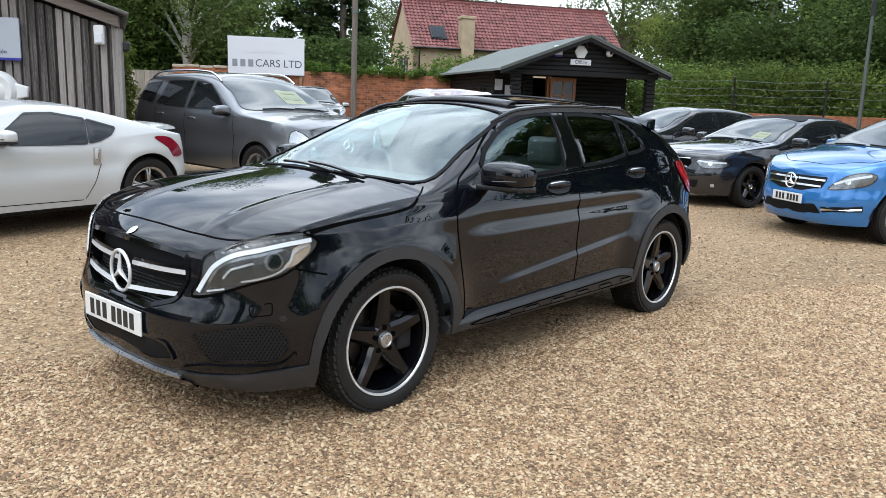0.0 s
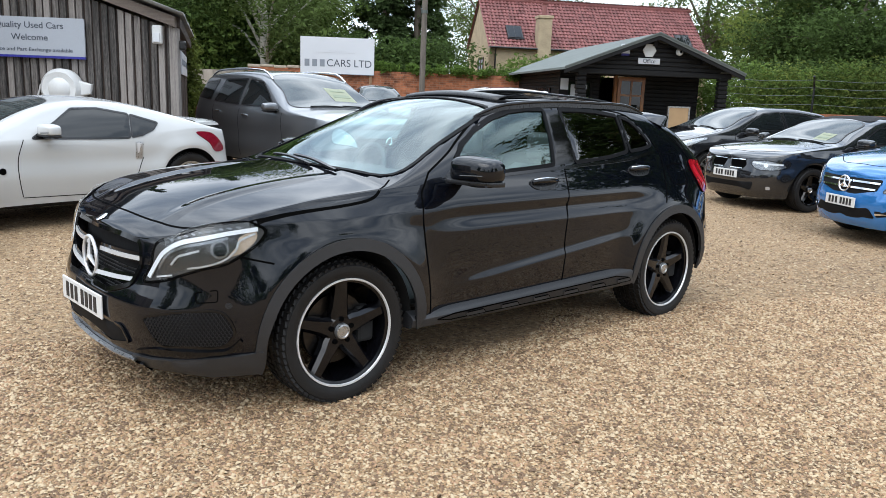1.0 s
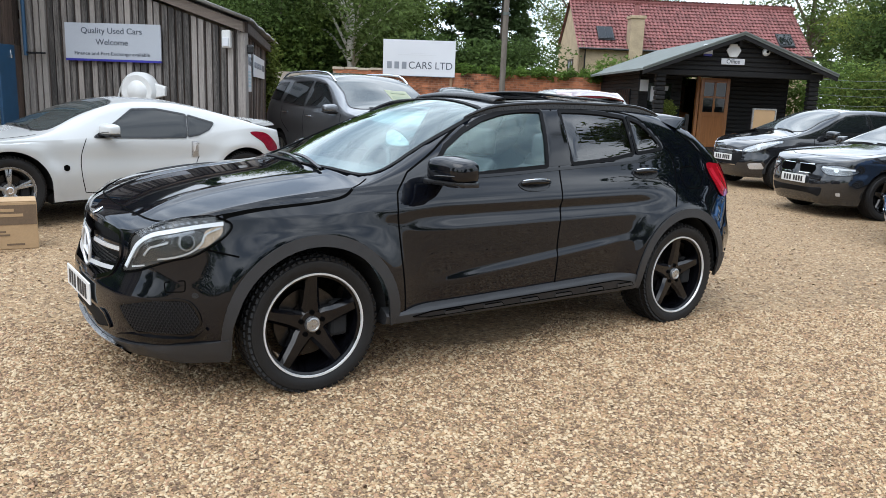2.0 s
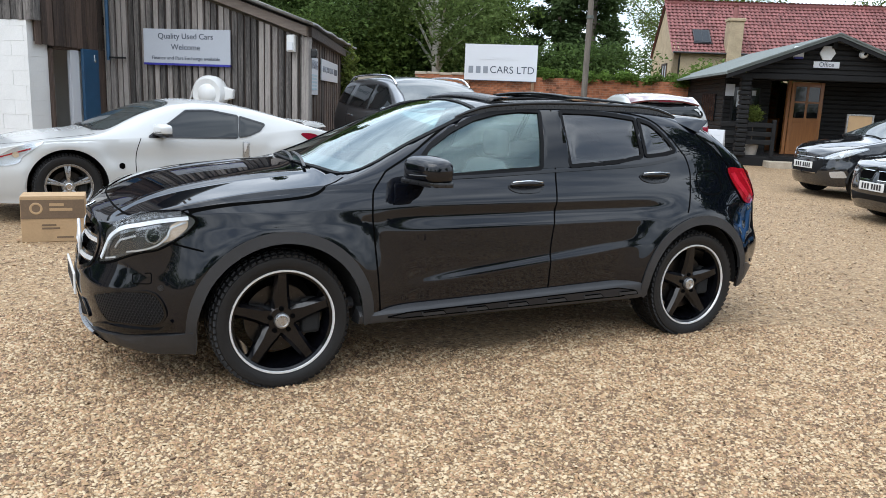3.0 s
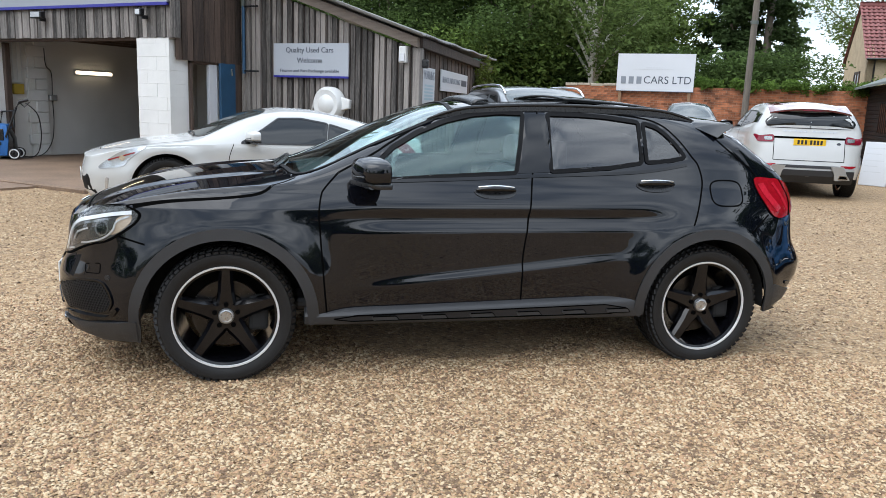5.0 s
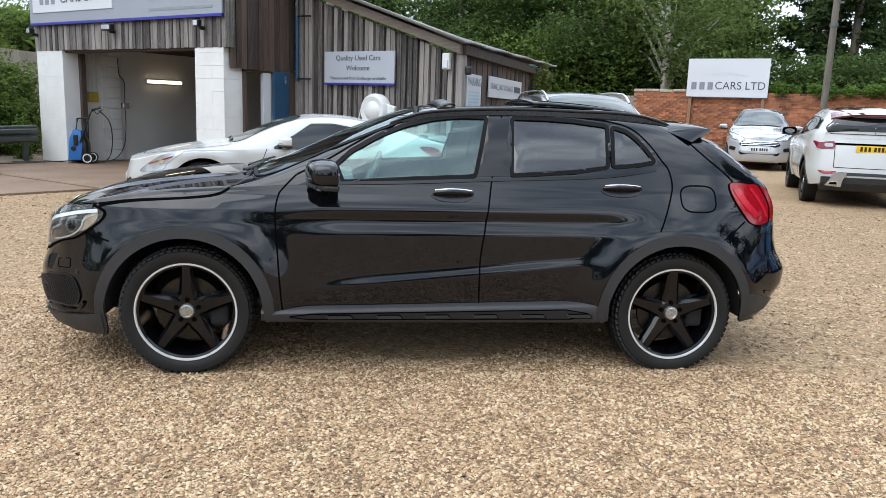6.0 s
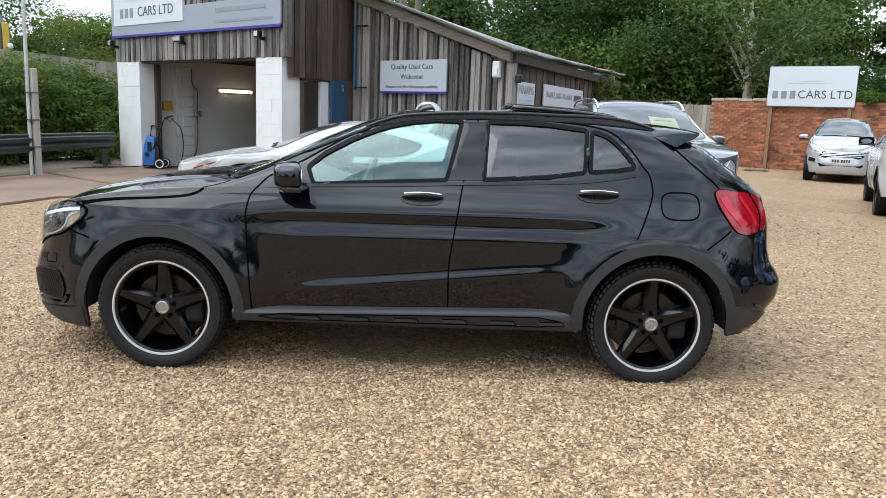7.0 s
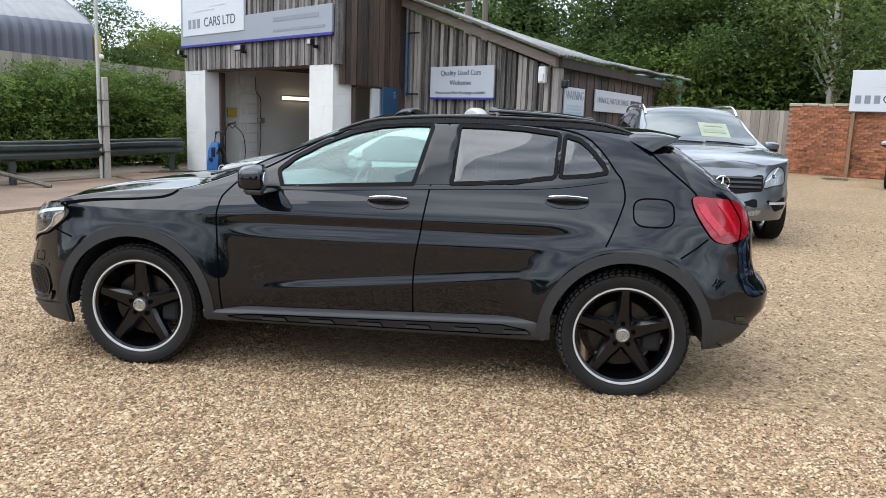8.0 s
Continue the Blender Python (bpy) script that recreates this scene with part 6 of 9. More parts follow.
# large grey off-roader
P_SUV = dict(bonnet_gap=False, xf=2.34, xr=-2.46, w=0.963, wb=2.915, r=0.375, sill=0.36, cf=0.5, cr=0.36, flare=0.02,
             belt=[(2.4, 0.92), (2.2, 0.98), (1.9, 1.06), (1.4, 1.10), (0.9, 1.12), (0.2, 1.14), (-0.8, 1.17), (-1.6, 1.20), (-2.2, 1.20), (-2.5, 1.16)],
             top=[(2.4, 0.93), (2.32, 0.965), (2.22, 1.00), (2.05, 1.055), (1.8, 1.115), (1.3, 1.18), (1.05, 1.21), (0.9, 1.26), (0.4, 1.52), (0.1, 1.66), (-0.2, 1.735), (-0.8, 1.765), (-1.6, 1.74), (-2.1, 1.68), (-2.25, 1.60), (-2.4, 1.25), (-2.5, 1.16)],
             side=[(0.3, 0.07), (0.45, 0.03), (0.60, 0.005), (0.78, 0.014), (0.95, 0.0), (1.06, 0.014), (1.2, 0.05)], rear=None, tumble=[(-2.5, 0.6), (-1.5, 0.46), (0, 0.46), (0.9, 0.7), (2.4, 1.1)],
             windows=[("front_window", [(0.62, 1.19), (0.30, 1.40), (0.02, 1.56), (-0.40, 1.60), (-0.42, 1.20)]), ("rear_window", [(-0.50, 1.60), (-1.25, 1.59), (-1.40, 1.24), (-0.52, 1.20)]), ("quarter_window", [(-1.48, 1.58), (-1.95, 1.54), (-2.15, 1.28), (-1.56, 1.25)])],
             gaps=[[(0.88, 1.12), (0.90, 0.8), (0.84, 0.42)], [(-0.46, 1.15), (-0.46, 0.8), (-0.44, 0.42)], [(-1.42, 1.18), (-1.35, 0.95), (-1.05, 0.75)]], handles=[(-0.22, 1.05), (-1.2, 1.08)], handle_mat=M_CHROME, screen=(1.0, -0.02, 0.74, 0.60),
             head=(0.52, 0.80, 0.90, 0.82, 1.0, 1.80, 0.95, 1.05), head_mat=M_LAMP,
             tail=[(-2.2, 1.12), (-2.36, 1.14), (-2.42, 1.0), (-2.42, 0.85), (-2.34, 0.80), (-2.24, 0.95)], mirror=(0.70, 1.03, 1.20), mirror_k=0.95, head_edge=M_LAMPD, strip_w=0.010, head_line=[(2.222, 0.519, 0.712), (2.174, 0.561, 0.838), (2.097, 0.656, 0.940), (2.05, 0.745, 0.968), (2.02, 0.80, 0.91), (2.05, 0.81, 0.768), (2.179, 0.651, 0.735)], rails=(0.15, -1.95, 0.66, 0.06), price=(0.60, 0.24),
             front_bits=[("grille", [(-0.52, 0.865), (0.52, 0.865), (0.50, 0.67), (0.20, 0.635), (-0.20, 0.635), (-0.50, 0.67)], M_MESH, 0.004), ("lower_intake", [(-0.43, 0.575), (0.43, 0.575), (0.44, 0.475), (-0.44, 0.475)], M_MESH, 0.004), ("fog_slot", [(0.54, 0.56), (0.82, 0.60), (0.84, 0.46), (0.68, 0.42)], M_MESH, 0.004), ("fog_slot", [(-0.82, 0.60), (-0.54, 0.56), (-0.68, 0.42), (-0.84, 0.46)], M_MESH, 0.004), ("skid_plate", [(-0.50, 0.445), (0.50, 0.445), (0.44, 0.37), (-0.44, 0.37)], M_ALLOYG, 0.006)],
             front_bars=[(0.825, -0.49, 0.49, 0.022, M_CLAD), (0.77, -0.48, 0.48, 0.022, M_CLAD), (0.715, -0.47, 0.47, 0.022, M_CLAD), (0.525, 0.58, 0.82, 0.030, M_SATIN), (0.525, -0.82, -0.58, 0.030, M_SATIN)], emblem=0.75, wheels=dict(spokes=5, look_="twin"))
P_SUV.pop("rear")
suv, suv_tree = parked_car("off_road_car", "metallic grey off-road car with silver roof rails", (-1.44, 12.565), -49.9, M_GREY, P_SUV)

# white city off-roader with a red roof
P_EVO = dict(xf=2.18, xr=-2.18, w=0.95, wb=2.66, r=0.365, sill=0.34, cf=0.55, cr=0.40, flare=0.02, clad=M_CLAD,
             belt=[(2.2, 0.86), (2.0, 0.95), (1.6, 1.02), (1.0, 1.06), (0.2, 1.10), (-0.8, 1.16), (-1.6, 1.20), (-2.2, 1.18)],
             top=[(2.2, 0.87), (2.0, 0.98), (1.5, 1.08), (1.0, 1.13), (0.85, 1.17), (0.4, 1.45), (0.1, 1.60), (-0.2, 1.66), (-0.8, 1.67), (-1.5, 1.63), (-1.80, 1.565), (-1.93, 1.47), (-2.08, 1.24), (-2.2, 1.18)],
             side=[(0.3, 0.07), (0.45, 0.03), (0.60, 0.005), (0.78, 0.014), (0.95, 0.0), (1.06, 0.014), (1.2, 0.05)],
             windows=[("front_window", [(0.60, 1.14), (0.25, 1.36), (0.0, 1.47), (-0.36, 1.49), (-0.38, 1.17)]), ("rear_window", [(-0.44, 1.49), (-1.2, 1.47), (-1.75, 1.42), (-1.80, 1.28), (-0.46, 1.18)])],
             gaps=[[(0.78, 1.07), (0.80, 0.8), (0.74, 0.40)], [(-0.41, 1.13), (-0.42, 0.8), (-0.40, 0.40)]], screen=(0.95, 0.0, 0.70, 0.58), mirror=(0.55, 1.06, 1.2), mirror_k=1.2, mirror_mat=M_GAP,
             rear_bits=[("tail_glass", [(-0.60, 1.49), (0.60, 1.49), (0.735, 1.30), (0.70, 1.222), (-0.70, 1.222), (-0.735, 1.30)], M_DGLASS, 0.005)]
             + [("tail_light", [(q * a, z) for a, z in ((0.89, 1.078), (0.575, 1.078), (0.575, 0.953), (0.82, 0.948))], M_REDD, 0.012) for q in (1, -1)]
             + [("tail_lens", [(q * a, z) for a, z in ((0.73, 1.045), (0.60, 1.045), (0.60, 0.985), (0.72, 0.982))], M_LAMPG, 0.018) for q in (1, -1)]
             + [("name_mark", [(x, 1.162), (x + 0.052, 1.162), (x + 0.052, 1.135), (x, 1.135)], M_ALLOYG, 0.006) for x in [-0.42 + 0.082 * k for k in range(5)] + [0.05 + 0.082 * k for k in range(5)]]
             + [("round_badge", [(-0.47 + 0.038 * math.cos(q), 0.955 + 0.026 * math.sin(q)) for q in (0, 1.05, 2.1, 3.14, 4.2, 5.25)], M_DARK, 0.006)]
             + [("reflector", [(q * a, z) for a, z in ((0.80, 0.592), (0.52, 0.592), (0.52, 0.552), (0.71, 0.540))], M_RED, 0.010) for q in (1, -1)],
             plate_r=0.965, wheels=dict(spokes=5, look_="five", spoke_mat=M_GLOSS, lip_mat=M_GLOSS))
evo, evo_tree = parked_car("city_off_roader", "white sporty off-road car with dark red roof", (1.95, 17.4, 0.05), 104.2, M_WHITE, P_EVO)
M_MAROON = paint("maroon_roof", (0.10, 0.012, 0.02))
patch("roof_panel", evo_tree, "T", rounded([(0.05, 0.54), (0.05, -0.54), (-1.50, -0.58), (-1.50, 0.58)], 0.1), M_MAROON, evo, off=0.006, step=0.15, label="dark red roof skin")
M_SKID = mat("satin_skid", (0.36, 0.345, 0.32), rough=0.34, metal=0.6, var=0.1)


def evo_rear():
    """The roof's drooping trailing lip, the tailgate's joints and the lower bumper with its two pipes."""
    bm = bmesh.new()
    rows = []
    for y in np.linspace(-0.66, 0.66, 23):
        u = abs(y) / 0.66
        x1, z1 = -2.03 + 0.13 * u ** 2, 1.535 - 0.075 * u ** 2.4
        row = []
        for s_ in np.linspace(0, 1, 7):
            x = -1.44 + (x1 + 1.44) * s_
            z = max(lay(evo_tree, "T", max(x, -1.86), y, 0.010)[0].z if s_ < 0.7 else 0.0, 1.63 - 0.02 * u + (z1 - 1.63 + 0.02 * u) * s_ ** 1.3)
            row.append(bm.verts.new((x, y, z)))
        row.append(bm.verts.new((x1 + 0.015, y, z1 - 0.030)))
        row.append(bm.verts.new((x1 + 0.16, y * 0.97, z1 - 0.045)))
        rows.append(row)
    for a, b in zip(rows, rows[1:]):
        for k in range(len(a) - 1):
            bm.faces.new((a[k], a[k + 1], b[k + 1], b[k]))
    bmesh.ops.recalc_face_normals(bm, faces=bm.faces)
    part("roof_spoiler", bm, M_MAROON, evo, "dark red roof lip", smooth=40)
    part("brake_light", box_bm((-2.035, -0.16, 1.497), (-2.015, 0.16, 1.512), 0.003), M_REDD, evo)
    for line in ([(0.57, z) for z in np.linspace(1.05, 0.66, 10)], [(-0.57, z) for z in np.linspace(1.05, 0.66, 10)], [(y, 0.655) for y in np.linspace(-0.57, 0.57, 16)], [(y, 1.205) for y in np.linspace(-0.66, 0.66, 16)]):
        strip("boot_edge", evo_tree, "B", line, 0.010, M_GAP, evo, off=0.004, thick=0.006)
    # black band painted on for the shadow across the tailgate's upper edge
    strip("boot_shadow", evo_tree, "B", [(y, 1.040) for y in np.linspace(-0.57, 0.57, 16)], 0.034, M_GAP, evo, off=0.005)
    strip("bumper_line", evo_tree, "B", [(y, 0.555) for y in np.linspace(-0.50, 0.50, 16)], 0.05, M_CLAD, evo, off=0.008)
    bm = prism_bm([(-2.0, 0.50), (-2.185, 0.50), (-2.17, 0.40), (-2.08, 0.27), (-1.9, 0.27)], -0.74, 0.74, "xz")
    part("bumper_insert", bm, M_CLAD, evo)
    for q in (1, -1):
        o = rounded([(q * a, z) for a, z in ((0.57, 0.575), (0.36, 0.570), (0.42, 0.455), (0.44, 0.335), (0.685, 0.355), (0.615, 0.455))], 0.02)
        trim_ = part("exhaust_trim", prism_bm(o, -2.205, -2.05, "yz"), M_SKID, evo, smooth=30)
        o = rounded([(q * a, z) for a, z in ((0.625, 0.425), (0.50, 0.435), (0.485, 0.365), (0.645, 0.360))], 0.012)
        part("exhaust_rim", prism_bm(o, -2.222, -2.20, "yz"), M_CHROME, trim_)
        o = rounded([(q * a, z) for a, z in ((0.612, 0.413), (0.512, 0.421), (0.500, 0.377), (0.628, 0.373))], 0.01)
        part("exhaust_mouth", prism_bm(o, -2.226, -2.21, "yz"), M_GAP, trim_)


evo_rear()

# small silver hatchback by the brick wall
P_HATCH = dict(xf=1.98, xr=-1.98, w=0.86, wb=2.49, r=0.30, sill=0.24, cf=0.6, cr=0.45,
               belt=[(2.0, 0.66), (1.8, 0.76), (1.5, 0.87), (1.0, 0.93), (0.2, 0.97), (-0.8, 1.02), (-1.6, 1.06), (-2.0, 1.02)],
               top=[(2.0, 0.67), (1.8, 0.82), (1.4, 0.95), (1.1, 1.01), (0.9, 1.07), (0.4, 1.29), (0.1, 1.40), (-0.2, 1.455), (-0.7, 1.47), (-1.3, 1.42), (-1.6, 1.36), (-1.75, 1.22), (-1.9, 1.06), (-2.0, 1.02)],
               windows=[("front_window", [(0.60, 1.0), (0.25, 1.20), (0.0, 1.32), (-0.40, 1.36), (-0.42, 1.03)]), ("rear_window", [(-0.48, 1.36), (-1.0, 1.33), (-1.35, 1.22), (-1.30, 1.10), (-0.50, 1.04)])],
               gaps=[[(0.74, 0.95), (0.76, 0.6), (0.70, 0.3)], [(-0.45, 0.98), (-0.45, 0.6), (-0.45, 0.3)]], handles=[(-0.25, 0.88)], screen=(0.98, 0.0, 0.66, 0.54),
               head=(0.48, 0.66, 0.72, 0.68, 0.82, 1.36, 0.82, 0.88), head_mat=M_LAMP, mirror=(0.48, 0.98, 1.0),
               front_bits=[("grille", [(-0.42, 0.66), (0.42, 0.66), (0.52, 0.55), (0.40, 0.50), (-0.40, 0.50), (-0.52, 0.55)], M_MESH, 0.004), ("lower_intake", [(-0.52, 0.36), (0.52, 0.36), (0.46, 0.28), (-0.46, 0.28)], M_MESH, 0.004), ("fog_lamp", [(0.58, 0.47), (0.74, 0.50), (0.76, 0.40), (0.60, 0.38)], M_MESH, 0.006), ("fog_lamp", [(-0.74, 0.50), (-0.58, 0.47), (-0.60, 0.38), (-0.76, 0.40)], M_MESH, 0.006)],
               front_bars=[(0.63, -0.42, 0.42, 0.012, M_CHROME), (0.59, -0.46, 0.46, 0.012, M_CHROME), (0.55, -0.46, 0.46, 0.012, M_CHROME)], plate_f=0.43, wheels=dict(spokes=5, look_="twin"))
def raised(P, lift, more):
    """The same car on a taller body."""
    Q = dict(P, r=P["r"] + 0.02, sill=P["sill"] + 0.03)
    Q["belt"] = [(x, z + lift) for x, z in P["belt"]]
    Q["top"] = [(x, z + lift + more * min(1, max(0, (z - 1.0) / 0.4))) for x, z in P["top"]]
    Q["windows"] = [(nm, [(x, z + lift + more * max(0, (z - 1.0) / 0.4)) for x, z in o]) for nm, o in P["windows"]]
    Q["front_bits"] = [(nm, [(y, z + lift) for y, z in o], m_, off) for nm, o, m_, off in P["front_bits"]]
    Q["front_bars"] = [(z + lift, *r_) for z, *r_ in P["front_bars"]]
    h_ = P["head"]
    Q["head"] = (h_[0], h_[1] + lift, h_[2] + lift, h_[3] + lift, h_[4] + lift, h_[5], h_[6] + lift, h_[7] + lift)
    Q["plate_f"] = P["plate_f"] + lift
    Q["mirror"] = (P["mirror"][0], P["mirror"][1], P["mirror"][2] + lift)
    return Q


parked_car("hatchback_car", "pale silver small hatchback by the brick wall", (-1.09, 24.5), -78.0, M_SILVER, raised(P_HATCH, 0.11, 0.07))

# black hatchback near the office
P_PEU = dict(P_HATCH, xf=1.98, xr=-1.98, w=0.87, wb=2.54, seal=M_TRIM, head=(0.50, 0.64, 0.70, 0.67, 0.80, 1.36, 0.80, 0.87), head_mat=M_LAMP,
             front_bits=[("grille", [(-0.44, 0.64), (0.44, 0.64), (0.48, 0.52), (0.36, 0.40), (-0.36, 0.40), (-0.48, 0.52)], M_MESH, 0.004), ("fog_lamp", [(0.58, 0.44), (0.74, 0.47), (0.76, 0.36), (0.60, 0.34)], M_LAMP, 0.006), ("fog_lamp", [(-0.74, 0.47), (-0.58, 0.44), (-0.60, 0.36), (-0.76, 0.36)], M_LAMP, 0.006)],
             front_bars=[(0.655, -0.45, 0.45, 0.016, M_CHROME), (0.40, -0.37, 0.37, 0.016, M_CHROME)], plate_f=0.52, wheels=dict(spokes=6, look_="twin"))
parked_car("hatchback_car", "glossy black small hatchback with chrome-edged grille near the office", (6.671, 15.302), -161.5, M_DARK, P_PEU)

# black convertible with a cloth roof
P_CONV = dict(xf=2.15, xr=-2.2, w=0.874, wb=2.66, r=0.315, sill=0.22, cf=0.5, cr=0.42,
              belt=[(2.2, 0.68), (2.0, 0.76), (1.6, 0.84), (1.1, 0.88), (0.3, 0.91), (-0.6, 0.94), (-1.4, 0.97), (-2.2, 0.92)],
              top=[(2.2, 0.69), (2.0, 0.80), (1.5, 0.91), (1.0, 0.97), (0.8, 1.0), (0.4, 1.17), (0.0, 1.32), (-0.3, 1.375), (-0.7, 1.38), (-1.1, 1.32), (-1.35, 1.20), (-1.5, 1.05), (-1.7, 1.02), (-2.1, 0.97), (-2.2, 0.92)],
              windows=[("front_window", [(0.50, 0.95), (0.20, 1.10), (-0.05, 1.21), (-0.50, 1.25), (-0.54, 0.97)]), ("rear_window", [(-0.60, 1.25), (-0.92, 1.21), (-1.10, 1.02), (-0.62, 0.98)])],
              gaps=[[(0.80, 0.89), (0.82, 0.6), (0.76, 0.28)], [(-0.60, 0.94), (-0.66, 0.6), (-0.55, 0.28)]], handles=[(-0.42, 0.84)], screen=(0.88, 0.02, 0.62, 0.52),
              head=(0.38, 0.625, 0.695, 0.62, 0.735, 1.62, 0.685, 0.75), head_mat=M_LAMPG, mirror=(0.52, 0.99, 0.99), head_line=[(2.065, 0.422, 0.649), (2.047, 0.443, 0.694), (1.946, 0.648, 0.71), (1.779, 0.788, 0.652), (1.882, 0.733, 0.585), (2.044, 0.542, 0.58)],
              corner_bits=[("fog_lamp", [(1.975, 0.635, 0.345), (1.935, 0.675, 0.348), (1.93, 0.68, 0.302), (1.97, 0.64, 0.30)], M_LAMP, 0.006)],
              front_bits=[("kidney_grille", [(0.04, 0.695), (0.31, 0.697), (0.345, 0.63), (0.295, 0.575), (0.08, 0.585)], M_GAP, 0.006), ("kidney_grille", [(-0.31, 0.697), (-0.04, 0.695), (-0.08, 0.585), (-0.295, 0.575), (-0.345, 0.63)], M_GAP, 0.006), ("lower_intake", [(-0.50, 0.40), (0.50, 0.40), (0.46, 0.28), (-0.46, 0.28)], M_MESH, 0.004)],
              front_bars=[(0.700, 0.04, 0.31, 0.012, M_CHROME), (0.700, -0.31, -0.04, 0.012, M_CHROME), (0.577, 0.08, 0.295, 0.010, M_CHROME), (0.577, -0.295, -0.08, 0.010, M_CHROME)], plate_f=0.49, price=(0.62, 0.34), card=0.62, wheels=dict(spokes=5, look_="five", spoke_mat=M_GLOSS, lip_mat=M_GLOSS))
conv, conv_tree = parked_car("convertible_car", "glossy black convertible with raised black cloth roof", (7.005, 12.136), -159.2, M_DARK, P_CONV)
M_CLOTH = mat("roof_cloth", (0.012, 0.012, 0.014), rough=0.9, bump=0.3, bump_scale=400)
patch("cloth_roof", conv_tree, "T", rounded([(-0.02, 0.54), (-0.02, -0.54), (-1.0, -0.56), (-1.34, -0.50), (-1.34, 0.50), (-1.0, 0.56)], 0.08), M_CLOTH, conv, off=0.010, step=0.12, label="black cloth roof")

# blue compact
P_BLUE = dict(xf=2.18, xr=-2.18, w=0.893, wb=2.70, r=0.315, sill=0.24, cf=0.55, cr=0.42,
              belt=[(2.2, 0.72), (2.0, 0.80), (1.6, 0.90), (1.1, 0.96), (0.3, 1.0), (-0.8, 1.05), (-1.6, 1.09), (-2.2, 1.04)],
              top=[(2.2, 0.73), (2.0, 0.86), (1.6, 0.99), (1.2, 1.06), (1.05, 1.10), (0.6, 1.31), (0.2, 1.47), (-0.1, 1.53), (-0.7, 1.55), (-1.4, 1.50), (-1.8, 1.42), (-1.95, 1.28), (-2.08, 1.1), (-2.2, 1.04)],
              windows=[("front_window", [(0.70, 1.05), (0.35, 1.26), (0.05, 1.39), (-0.38, 1.43), (-0.40, 1.08)]), ("rear_window", [(-0.46, 1.43), (-1.1, 1.40), (-1.55, 1.30), (-1.50, 1.15), (-0.48, 1.09)])],
              gaps=[[(0.88, 0.98), (0.90, 0.6), (0.84, 0.3)], [(-0.43, 1.03), (-0.43, 0.6), (-0.43, 0.3)]], handles=[(-0.22, 0.94), (-1.1, 0.98)], screen=(1.12, 0.08, 0.70, 0.58),
              head=(0.54, 0.62, 0.70, 0.66, 0.82, 1.62, 0.80, 0.88), mirror=(0.62, 1.02, 1.06), head_mat=M_LAMPG, head_edge=M_LAMPD, head_line=[(2.077, 0.515, 0.605), (2.019, 0.586, 0.702), (1.932, 0.676, 0.78), (1.82, 0.777, 0.811), (1.723, 0.825, 0.785), (1.752, 0.818, 0.716), (1.849, 0.77, 0.66), (1.995, 0.641, 0.615)],
              corner_bits=[("fog_trim", [(2.12, 0.47, 0.396), (1.834, 0.791, 0.440), (1.817, 0.787, 0.373), (2.105, 0.49, 0.333)], M_MESH, 0.006), ("fog_strip", [(2.115, 0.48, 0.376), (1.84, 0.79, 0.412), (1.838, 0.79, 0.388), (2.112, 0.485, 0.352)], M_CHROME, 0.014)],
              front_bits=[("grille", [(-0.50, 0.735), (0.47, 0.735), (0.44, 0.61), (0.17, 0.553), (-0.17, 0.553), (-0.44, 0.61)], M_MESH, 0.004), ("lower_intake", [(-0.40, 0.418), (0.40, 0.418), (0.476, 0.317), (0.2, 0.29), (-0.2, 0.29), (-0.476, 0.317)], M_MESH, 0.004)],
              front_bars=[(0.690, -0.46, 0.46, 0.020, M_CHROME), (0.620, -0.43, 0.43, 0.020, M_CHROME)], emblem=0.648, plate_f=0.458, wheels=dict(spokes=5, look_="twin"))
parked_car("compact_car", "bright metallic blue compact car with chrome grille bars", (7.459, 9.029), -170.3, M_BLUE, P_BLUE)

# ---- the ground: one sheet to the horizon ----
def ground():
    rs = [0, 2, 4, 6, 7, 8, 10, 12, 15, 18, 21, 24, 28, 32, 40, 60, 100, 200, 400, 900]
    n = 64
    verts, faces = [(2, 3, 0)], []
    for r in rs[1:]:
        for k in range(n):
            a = k * math.tau / n
            x, y = 2 + r * math.cos(a), 3 + r * math.sin(a)
            verts.append((x, y, ground_z(x, y) if r < 40 else 0.28))
    for k in range(n):
        faces.append((0, 1 + k, 1 + (k + 1) % n))
    for i in range(len(rs) - 2):
        for k in range(n):
            a, b = 1 + i * n + k, 1 + i * n + (k + 1) % n
            faces.append((a, a + n, b + n, b))
    return tagged(mesh_part("ground", verts, faces, M_GROUND, smooth=80), "honey-coloured loose gravel yard", "ground", kind="structure")


ground()
apron = box_bm((-13.2, 7.9, -0.3), (-6.4, 14.0, 0.095), 0.02)
tagged(part("concrete_apron", apron, M_CONCRETE), "damp brown concrete apron before the garage", "pavement", kind="structure")
strip_bm = prism_bm([(-12.1, 7.94), (-8.6, 1.2), (-5.6, 2.0), (-7.6, 6.4), (-7.4, 7.94)], -0.3, 0.060, "xy")
tagged(part("earth_strip", strip_bm, M_CONCRETE), "worn brown hardstanding before the crash barrier", "pavement", kind="structure")
verge = box_bm((-24, 2.0, -0.3), (-12.5, 10.6, 0.13), 0.05)
verge.transform(Matrix.Translation((-11.3, 7.7, 0)) @ Matrix.Rotation(radians(27), 4, "Z") @ Matrix.Translation((12.4, -7.7, 0)))
tagged(part("earth_verge", verge, M_EARTH), "bare earth verge under the hedge", "ground", kind="structure")


